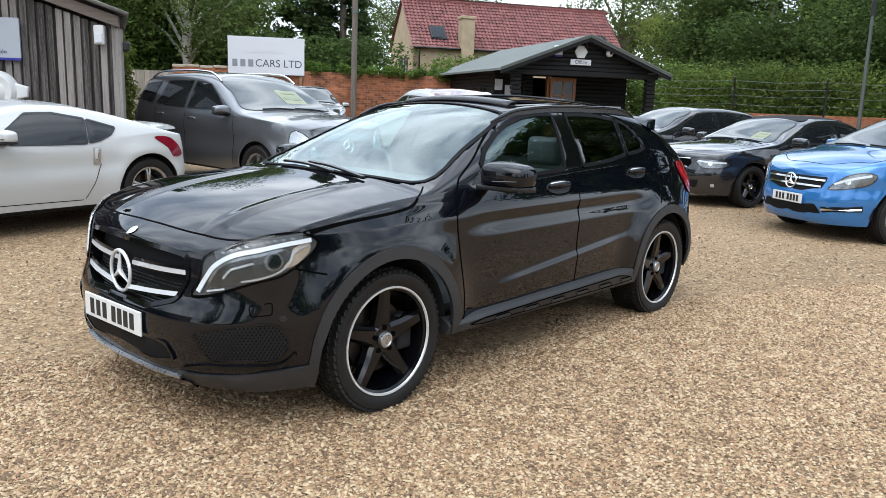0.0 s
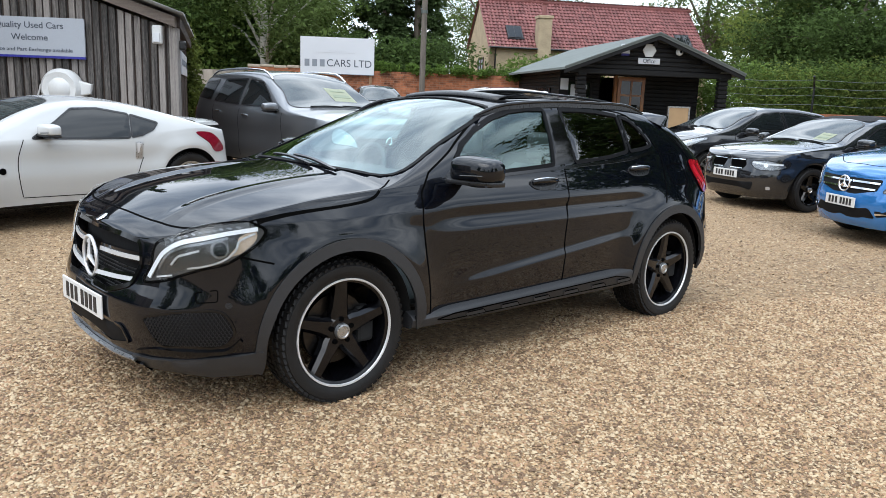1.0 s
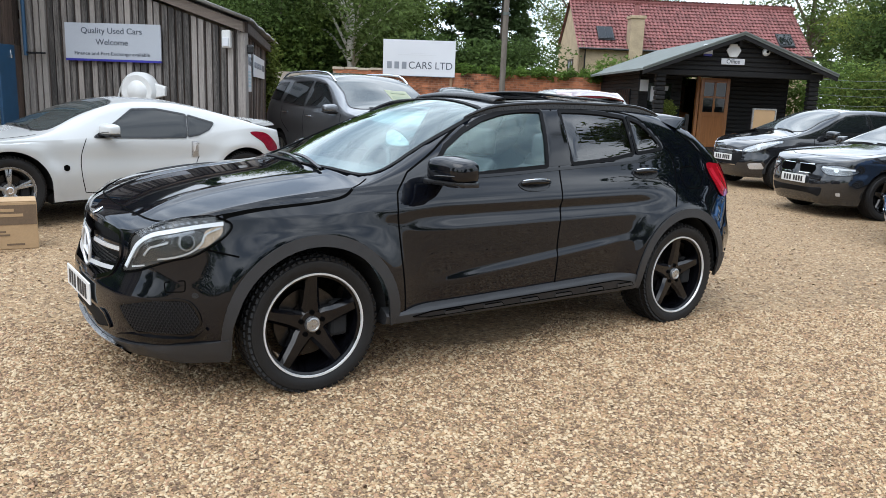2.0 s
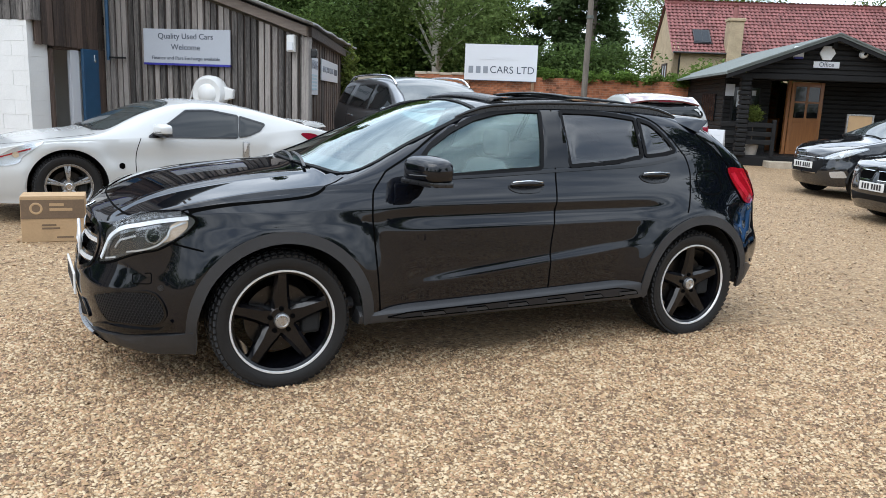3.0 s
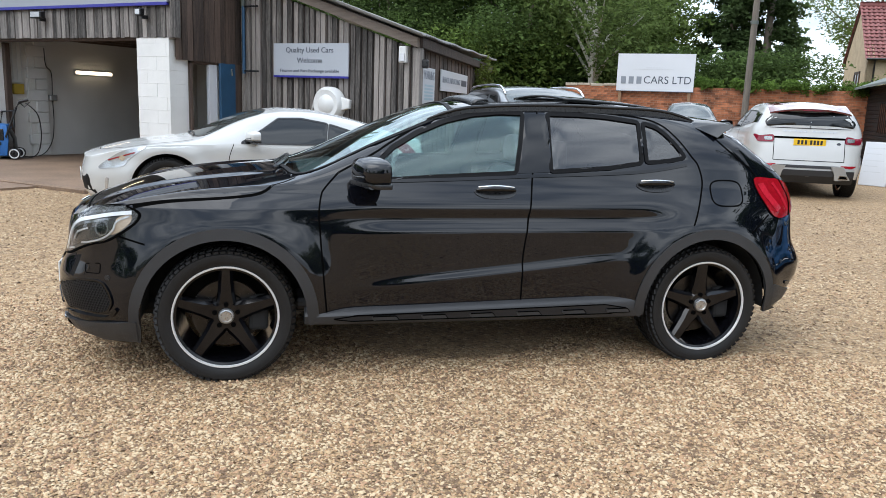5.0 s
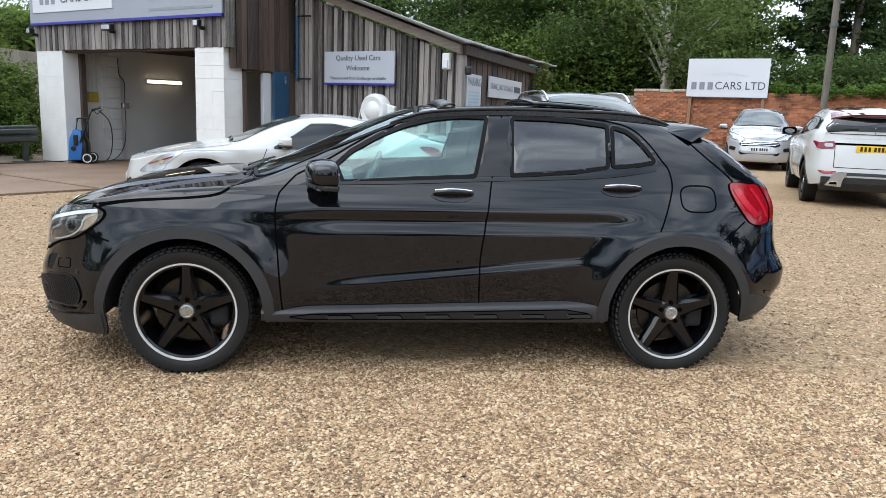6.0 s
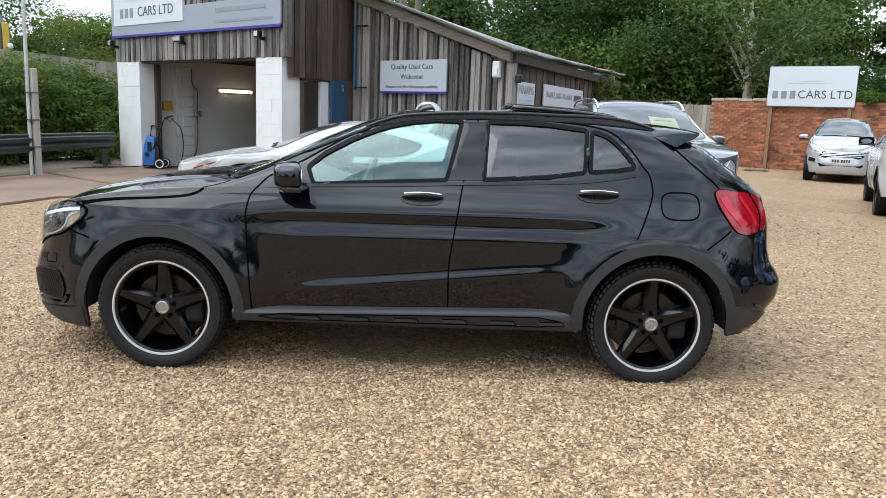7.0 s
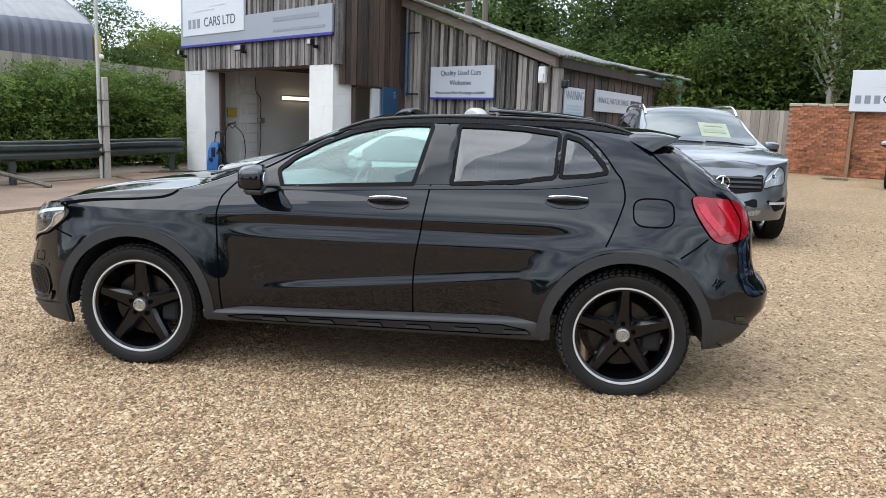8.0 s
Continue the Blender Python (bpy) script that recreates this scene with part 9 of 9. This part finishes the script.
def far_left():
    fence = thing("long_board_fence", (0, 0, 0), 0, "grey board fence behind the hedge", "fence")
    m = Matrix.Translation((-16.6, 12.6, 0.12)) @ Matrix.Rotation(radians(-62), 4, "Z")
    part("rail", box_bm((0, 0.03, 1.2), (15, 0.09, 1.3)), M_FENCE, fence).matrix_basis = m
    boards(fence, "board", 0.0, 15.0, 0.02, 0.0, 2.4, M_FENCE, 0.25, 0.006, m=m)
    barn = thing("grey_barn", (-30.0, 14.4, 0.2), 0, "large grey corrugated barn with curved eaves and yellow corner", "barn")
    verts, faces = [], []
    prof = [(0.0, -0.3), (0.0, 4.0), (-0.08, 4.4), (-0.35, 4.75), (-1.0, 5.05), (-6.0, 7.0)]
    n = 220
    for i in range(n + 1):
        y = -i * 0.10
        w_ = 0.06 * math.sin(i * math.pi / 2)
        for o, z in prof:
            verts.append((o + w_, y, z))
    k = len(prof)
    mats = []
    for i in range(n):
        for j in range(k - 1):
            a = i * k + j
            faces.append((a, a + k, a + k + 1, a + 1))
            mats.append(1 if j >= 3 else 0)
    mesh_part("cladding", verts, faces, [M_BARN, M_BARNR], barn, face_mats=mats, smooth=40)
    part("corner_trim", box_bm((-0.5, 0.0, -0.3), (0.10, 0.25, 4.3), 0.03), M_YELLOW, barn)
    part("end_wall", prism_bm([(0, -0.3), (0, 4.2), (-0.9, 4.95), (-6.0, 6.95), (-12, 4.5), (-12, -0.3)], 0.02, 0.2, "xz"), M_BARN, barn)
    part("security_lamp", box_bm((0.10, 0.1, 3.3), (0.3, 0.3, 3.5), 0.05), M_BAG, barn)


far_left()
lp = thing("lamp_post", (12.7, 18.0, ground_z(12.7, 18)), 0, "slim grey steel lamp post", "lamp post")
part("shaft", tube_bm([(0, 0, -0.2), (0, 0, 2.2), (-0.02, 0, 4.0), (-0.03, 0, 7.0)], [0.055, 0.045, 0.04, 0.036], 12), M_RAIL, lp, smooth=50)
part("collar", tube_bm([(-0.02, 0, 3.75), (-0.02, 0, 4.1)], 0.055, 12), M_TRIM, lp)


def wire_fence():
    root = thing("wire_fence", (0, 0, 0), 0, "wire fence with green mesh on slim posts", "fence")
    a, b = Vector((8.9, 22.4, 0.15)), Vector((24, 15.0, 0.15))
    d = (b - a)
    for k in range(8):
        p = a + d * (k / 7)
        part("post", tube_bm([p, p + Vector((0, 0, 1.95)), p + Vector((-0.16, -0.25, 2.25))], 0.03, 6), M_TRIM, root)
    for z in (0.3, 0.7, 1.1, 1.5, 1.75, 1.95, 2.15):
        o = Vector((-0.1, -0.16, 0)) if z > 1.95 else Vector((0, 0, 0))
        pts = [a + o + d * t + Vector((0, 0, z - 0.05 * math.sin(t * 7 * math.pi) ** 2)) for t in np.linspace(0, 1, 29)]
        part("wire", tube_bm(pts, 0.006, 5), M_RAIL, root)
    low = thing("low_brick_wall", (0, 0, 0), 0, "low red brick wall behind the wire fence", "wall")
    bm = box_bm((0, 0.3, -0.3), (d.length, 0.55, 1.25), 0.01)
    bm.transform(Matrix.Translation(a) @ Matrix.Rotation(math.atan2(d.y, d.x), 4, "Z"))
    part("brickwork", bm, M_BRICKS, low)


wire_fence()
# another white car showing over the row
parked_car("sports_coupe", "low white coupe parked behind the black cars", (11.3, 19.8), -160, M_WHITE, P_COUPE)

# ---- trees, hedges, ivy ----
def leaf_cloud(name, centres, count, size, material, parent=None, kind="", seed=1, squash=0.8, shell=0.45, label=""):
    """Many small leaf sprays scattered through ellipsoid lobes (x, y, z, rx, ry, rz); uneven, with gaps."""
    rng = np.random.default_rng(seed)
    c = np.array(centres, float)
    vol = c[:, 3] * c[:, 4] * c[:, 5]
    pick = rng.choice(len(c), size=count, p=vol ** 0.8 / (vol ** 0.8).sum())
    d = rng.normal(size=(count, 3))
    d /= np.linalg.norm(d, axis=1)[:, None]
    r = shell + (1 - shell) * rng.random(count) ** 0.6
    lump = 1 + 0.28 * np.sin(d[:, 0] * 5 + pick) * np.sin(d[:, 1] * 6 + pick * 2) + 0.2 * np.sin(d[:, 2] * 9 + pick)
    p = c[pick, :3] + d * c[pick, 3:] * (r * lump)[:, None]
    ax = rng.normal(size=(count, 3)) * (1, 1, 0.55)
    ax /= np.linalg.norm(ax, axis=1)[:, None]
    nn = d * 0.6 + rng.normal(size=(count, 3)) * 0.6 + (0, 0, 0.5)
    bx = np.cross(nn, ax)
    bx /= np.linalg.norm(bx, axis=1)[:, None] + 1e-9
    s = size * rng.uniform(0.6, 1.35, count)
    a, b = ax * s[:, None], bx * (s * rng.uniform(0.4, 0.75, count))[:, None]
    droop = np.array([0, 0, -0.25]) * s[:, None]
    tri = np.stack([p - a, p + a * 0.35 + b + droop * 0.5, p + a * 0.85 - b * 0.85 + droop], axis=1).reshape(-1, 3)
    me = bpy.data.meshes.new(name)
    me.vertices.add(count * 3)
    me.vertices.foreach_set("co", tri.astype(np.float32).ravel())
    me.loops.add(count * 3)
    me.loops.foreach_set("vertex_index", np.arange(count * 3, dtype=np.int32))
    me.polygons.add(count)
    me.polygons.foreach_set("loop_start", np.arange(0, count * 3, 3, dtype=np.int32))
    me.polygons.foreach_set("loop_total", np.full(count, 3, dtype=np.int32))
    me.materials.append(material)
    me.update()
    me.validate()
    return finish(new(name, me), parent, label, kind)


def broad_tree(h, spread, leaf, seed, bark=None, leaves=9000, size=0.15, low=1.2, label="", thin=1.0, category="tree"):
    rng = random.Random(seed)
    root = thing("tree", (0, 0, 0), 0, label, category, "trees round the yard")
    tr = []
    for k in range(7):
        z = h * 0.75 * k / 6
        tr.append((rng.uniform(-0.12, 0.12) * k * 0.4, rng.uniform(-0.12, 0.12) * k * 0.4, z - 0.3))
    part("trunk", tube_bm(tr, [0.26 * h / 10 * (1 - k / 8) for k in range(7)], 10), bark or M_BARK, root, smooth=50)
    lobes = []
    for k in range(13):
        a = rng.uniform(0, math.tau)
        z0 = rng.uniform(low + 0.6, h * 0.62)
        reach = spread * rng.uniform(0.45, 0.95) * (1 - 0.35 * max(0, z0 / h - 0.4))
        p0 = Vector((0, 0, z0 * 0.8))
        p2 = Vector((reach * math.cos(a), reach * math.sin(a), z0 + rng.uniform(0.2, 2.2)))
        p1 = (p0 + p2) / 2 + Vector((0, 0, rng.uniform(0.1, 0.6)))
        pts = spline([p0, p1, p2], 4)
        part("limb", tube_bm(pts, [0.09 * h / 10 * (1 - i / (len(pts) + 1)) for i in range(len(pts))], 6), bark or M_BARK, root)
        rr = spread * rng.uniform(0.28, 0.5) * thin
        lobes.append((p2.x, p2.y, p2.z, rr, rr, rr * rng.uniform(0.6, 0.9)))
        q = p1.lerp(p2, 0.4)
        lobes.append((q.x, q.y, q.z - 0.4, rr * 0.7, rr * 0.7, rr * 0.6))
    lobes.append((0, 0, h * 0.82, spread * 0.5, spread * 0.5, h * 0.2))
    leaf_cloud("crown", lobes, leaves, size, leaf, root, seed=seed, shell=0.3)
    return root


def conifer(h, spread, seed, leaf=None, leaves=28000, label=""):
    rng = random.Random(seed)
    root = thing("tree", (0, 0, 0), 0, label, "tree", "trees round the yard")
    part("trunk", tube_bm([(0, 0, -0.3), (0, 0, h * 0.5), (0.1, 0, h)], [0.24, 0.15, 0.03], 10), M_BARK, root, smooth=50)
    lobes = []
    for k in range(46):
        t = k / 45
        z = 0.6 + t * (h - 0.8)
        a = rng.uniform(0, math.tau)
        reach = spread * (1 - t) ** 0.7 * rng.uniform(0.35, 0.85) + 0.1
        rr = spread * (0.20 + 0.22 * (1 - t)) * rng.uniform(0.8, 1.2)
        lobes.append((reach * math.cos(a), reach * math.sin(a), z, rr, rr, rr * 0.75))
        if k % 3 == 0:
            part("limb", tube_bm([(0, 0, z + 0.2), (reach * math.cos(a), reach * math.sin(a), z)], [0.05, 0.015], 5), M_BARK, root)
    leaf_cloud("crown", lobes, leaves, 0.12, leaf or M_NEEDLE, root, seed=seed, shell=0.25)
    return root


def plant(tree, x, y, yaw=0.0, k=1.0):
    tree.matrix_basis = Matrix.Translation((x, y, ground_z(x, y) if math.hypot(x, y) < 38 else 0.28)) @ Matrix.Rotation(radians(yaw), 4, "Z")
    return tree


def again(tree, x, y, yaw=0.0, label=""):
    ob = copy_thing(tree, Matrix.Translation((x, y, 0.28)) @ Matrix.Rotation(radians(yaw), 4, "Z"))
    if label:
        tagged(ob, label)
    return ob


T_MID = plant(broad_tree(8.6, 4.6, M_LEAF, 3, label="broad green tree behind the yard", leaves=32000, size=0.115, low=0.5), -12.5, 36.5, 20)
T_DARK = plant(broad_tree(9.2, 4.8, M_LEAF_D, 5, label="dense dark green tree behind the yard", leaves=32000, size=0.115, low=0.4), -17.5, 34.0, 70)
T_LITE = plant(broad_tree(8.0, 4.2, M_LEAF_Y, 8, label="light yellow-green tree behind the yard", leaves=27000, size=0.11, low=0.6), -20.0, 44.0, 0)
plant(broad_tree(9.0, 3.6, M_LEAF_B, 11, bark=M_BIRCH, label="thin birch with pale bare limbs over the wall", leaves=12000, size=0.10, low=2.2, thin=0.9), -6.1, 31.5, 40)
T_CON = plant(conifer(11.0, 2.0, 4, label="tall dark conifer behind the brick wall"), -0.2, 37.0, 0)
T_OPEN = plant(broad_tree(13.0, 4.6, M_LEAF_B, 17, label="open airy tree with sky showing through", leaves=10000, size=0.12, low=2.5, thin=0.8), 4.6, 62.0, 10)
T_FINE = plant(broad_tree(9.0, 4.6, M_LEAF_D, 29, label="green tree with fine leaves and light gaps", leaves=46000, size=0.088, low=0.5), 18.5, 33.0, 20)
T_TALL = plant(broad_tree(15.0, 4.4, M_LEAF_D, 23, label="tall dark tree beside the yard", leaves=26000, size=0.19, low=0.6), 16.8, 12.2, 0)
for tree, spots in ((T_TALL, ((21.0, 17.0, 200),)), (T_FINE, ((22.0, 26.5, 130), (-9.8, 34.0, 60), (-15.0, 34.5, 150))), (T_MID, ((-8.6, 37.5, 110), (-26.0, 36.0, 200), (-7.2, 39.0, 300), (22.0, 32.0, 45), (30.5, 27.0, 160), (-33.0, 31.0, 15), (-27.0, 25.0, 80), (16, -46, 10), (-16, -44, 60), (-60, 34.5, 0))),
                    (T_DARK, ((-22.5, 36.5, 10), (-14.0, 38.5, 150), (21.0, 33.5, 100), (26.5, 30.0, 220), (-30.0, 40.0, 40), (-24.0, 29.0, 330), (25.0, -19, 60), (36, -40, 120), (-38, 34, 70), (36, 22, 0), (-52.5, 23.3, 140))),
                    (T_LITE, ((-7.6, 42.5, 190), (-29, 33, 250), (33, -9, 30), (-20, -14, 90), (19.0, 40.0, 0), (-36, 28, 20), (-56, 28.5, 70))),
                    (T_CON, ((-1.7, 37.6, 70), (-21.0, 32.0, 30), (-15.0, 33.5, 90), (-18.5, 38.0, 200), (-11.4, 39.5, 10))),
                    (T_OPEN, ((8.0, 66.0, 120), (19.0, 54.0, 60), (24.5, 56.0, 0)))):
    for x, y, yaw in spots:
        again(tree, x, y, yaw)


def hedge(name, label, a, b, h, thick, count, size, material, seed, base=0.1, pitch=0.7, tall=0.55):
    rng = random.Random(seed)
    A, B = Vector((*a, 0)), Vector((*b, 0))
    lobes = []
    n = int((B - A).length / pitch) + 1
    for k in range(n):
        p = A.lerp(B, k / max(1, n - 1))
        for z in np.arange(min(0.35, h * 0.4), h, 0.6):
            lobes.append((p.x + rng.uniform(-0.2, 0.2), p.y + rng.uniform(-0.2, 0.2), base + z + rng.uniform(-0.27, 0.36) * tall, thick * rng.uniform(0.8, 1.2), thick * rng.uniform(0.8, 1.2), tall * rng.uniform(0.8, 1.2)))
    ob = leaf_cloud(name, lobes, count, size, material, None, kind="stuff", seed=seed, shell=0.35)
    return tagged(ob, label, "hedge")


hedge("hedge", "dense dark green hedge behind the crash barrier", (-15.0, 10.9), (-11.0, 3.0), 1.62, 0.75, 90000, 0.050, M_LEAF, 21)
hedge("hedge", "overgrown yellow-green hedge behind the wire fence", (8.7, 23.9), (27, 15.5), 2.3, 0.9, 72000, 0.062, M_LEAF, 22)
hedge("climber", "yellow-green climber over the wire fence hedge", (10.0, 23.0), (20, 18.6), 2.5, 0.6, 24000, 0.050, M_LEAF_Y, 35)
hedge("shrubs", "tall mixed shrubs under the trees", (-31, 28), (-8, 31.5), 4.2, 1.6, 80000, 0.10, M_LEAF, 23)
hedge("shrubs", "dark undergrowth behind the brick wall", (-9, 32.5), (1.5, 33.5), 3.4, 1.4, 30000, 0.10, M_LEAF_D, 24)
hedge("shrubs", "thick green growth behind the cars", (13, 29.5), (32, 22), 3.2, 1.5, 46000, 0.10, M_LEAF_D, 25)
hedge("shrubs", "bushes in front of the stone house", (5.3, 43.5), (9.5, 44.8), 3.6, 1.1, 9000, 0.12, M_LEAF, 26)
hedge("ivy", "bright ivy trailing along the brick wall's top", (-1.3, 27.05), (6.2, 27.30), 0.24, 0.27, 13000, 0.046, M_IVY, 27, base=2.24, pitch=0.35, tall=0.20)
hedge("climber", "green climber hanging from the shed's far corner", (-4.62, 17.35), (-4.85, 18.1), 2.15, 0.26, 5200, 0.05, M_LEAF_Y, 28, base=0.45)
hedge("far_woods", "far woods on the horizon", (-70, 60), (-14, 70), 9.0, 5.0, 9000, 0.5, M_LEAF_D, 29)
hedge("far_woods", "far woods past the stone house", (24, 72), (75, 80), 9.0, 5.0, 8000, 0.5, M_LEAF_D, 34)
hedge("far_woods", "far trees beyond the barn", (-60, 30), (-40, 60), 8.0, 3.5, 9000, 0.4, M_LEAF, 30)
# out of view: added behind the camera to close the horizon in reflections
hedge("hedge", "unseen hedge added behind the yard for reflections", (-24, -22), (34, -22), 2.0, 1.0, 16000, 0.16, M_LEAF, 31)
hedge("weeds", "weeds at the foot of the garage pier", (-12.5, 9.75), (-12.3, 9.6), 0.75, 0.18, 900, 0.05, M_IVY, 32)
leaf_cloud("bush", [(0, 0, 1.02, 0.20, 0.20, 0.20)], 1500, 0.032, M_LEAF_Y, pb, seed=33, shell=0.6)

# ---- loose stones over the gravel, densest where one walks past ----
def stones():
    rng = np.random.default_rng(7)
    # an angular chip: a five-cornered girdle under a smaller four-cornered top
    iv = np.array([(math.cos(k * math.tau / 5), math.sin(k * math.tau / 5), -0.15) for k in range(5)] + [(0.62 * math.cos(0.4 + k * math.tau / 4), 0.62 * math.sin(0.4 + k * math.tau / 4), 0.80) for k in range(4)], float)
    tri = np.array([(0, 1, 5), (1, 6, 5), (1, 2, 6), (2, 3, 6), (3, 7, 6), (3, 4, 7), (4, 8, 7), (4, 0, 8), (0, 5, 8), (5, 6, 7), (5, 7, 8)], np.int32)
    ov = np.array([(1, 0, 0), (-1, 0, 0), (0, 1, 0), (0, -1, 0), (0, 0, 1), (0, 0, -1)], float)
    ot = np.array([(0, 2, 4), (2, 1, 4), (1, 3, 4), (3, 0, 4)], np.int32)

    def batch(n, r0, r1, base, tris, smin, smax, a0=0.0, a1=math.tau):
        a = rng.uniform(a0, a1, n)
        r = np.sqrt(rng.uniform(r0 * r0, r1 * r1, n))
        x, y = 0.67 + r * np.cos(a), 5.02 + r * np.sin(a)
        s = rng.uniform(smin, smax, n) * rng.choice([0.75, 1.0, 1.25], n, p=[0.35, 0.45, 0.2])
        sc = np.stack([s * rng.uniform(0.95, 1.5, n), s * rng.uniform(0.60, 0.95, n), s * rng.uniform(0.35, 0.65, n)], 1)
        v = base[None] * (1 + rng.uniform(-0.22, 0.22, (n, len(base), 1))) * sc[:, None, :]
        t = rng.uniform(0, math.tau, n)
        q = rng.normal(0, 0.32, n)
        cq, sq = np.cos(q)[:, None], np.sin(q)[:, None]
        v = np.stack([v[..., 0] * cq - v[..., 2] * sq, v[..., 1], v[..., 0] * sq + v[..., 2] * cq], -1)
        ct, st = np.cos(t)[:, None], np.sin(t)[:, None]
        v = np.stack([v[..., 0] * ct - v[..., 1] * st, v[..., 0] * st + v[..., 1] * ct, v[..., 2]], -1)
        z = 0.0085 * np.maximum(0, np.hypot(x - 2, y - 3) - 7)
        v += np.stack([x, y, z + sc[:, 2] * rng.uniform(0.15, 0.75, n)], 1)[:, None, :]
        f = tris[None] + (np.arange(n) * len(base))[:, None, None]
        return v.reshape(-1, 3), f.reshape(-1, 3)

    lots = [batch(78000, 0.7, 4.1, iv, tri, 0.0062, 0.0115, radians(-160), radians(15)), batch(130000, 0.7, 4.1, ov, ot, 0.0055, 0.0095, radians(-160), radians(15)), batch(16000, 0.7, 4.1, ov, ot, 0.008, 0.014, radians(15), radians(200)), batch(56000, 4.1, 9.5, ov, ot, 0.0085, 0.016)]
    v = np.concatenate([q[0] for q in lots])
    start = np.cumsum([0] + [len(q[0]) for q in lots[:-1]])
    f = np.concatenate([q[1] + s0 for q, s0 in zip(lots, start)])
    me = bpy.data.meshes.new("gravel")
    me.vertices.add(len(v))
    me.vertices.foreach_set("co", v.astype(np.float32).ravel())
    me.loops.add(f.size)
    me.loops.foreach_set("vertex_index", f.astype(np.int32).ravel())
    me.polygons.add(len(f))
    me.polygons.foreach_set("loop_start", np.arange(0, f.size, 3, dtype=np.int32))
    me.polygons.foreach_set("loop_total", np.full(len(f), 3, dtype=np.int32))
    me.materials.append(M_GRAVEL)
    me.update()
    tagged(new("gravel", me), "loose honey, cream and brown gravel stones", "gravel", kind="stuff")


stones()
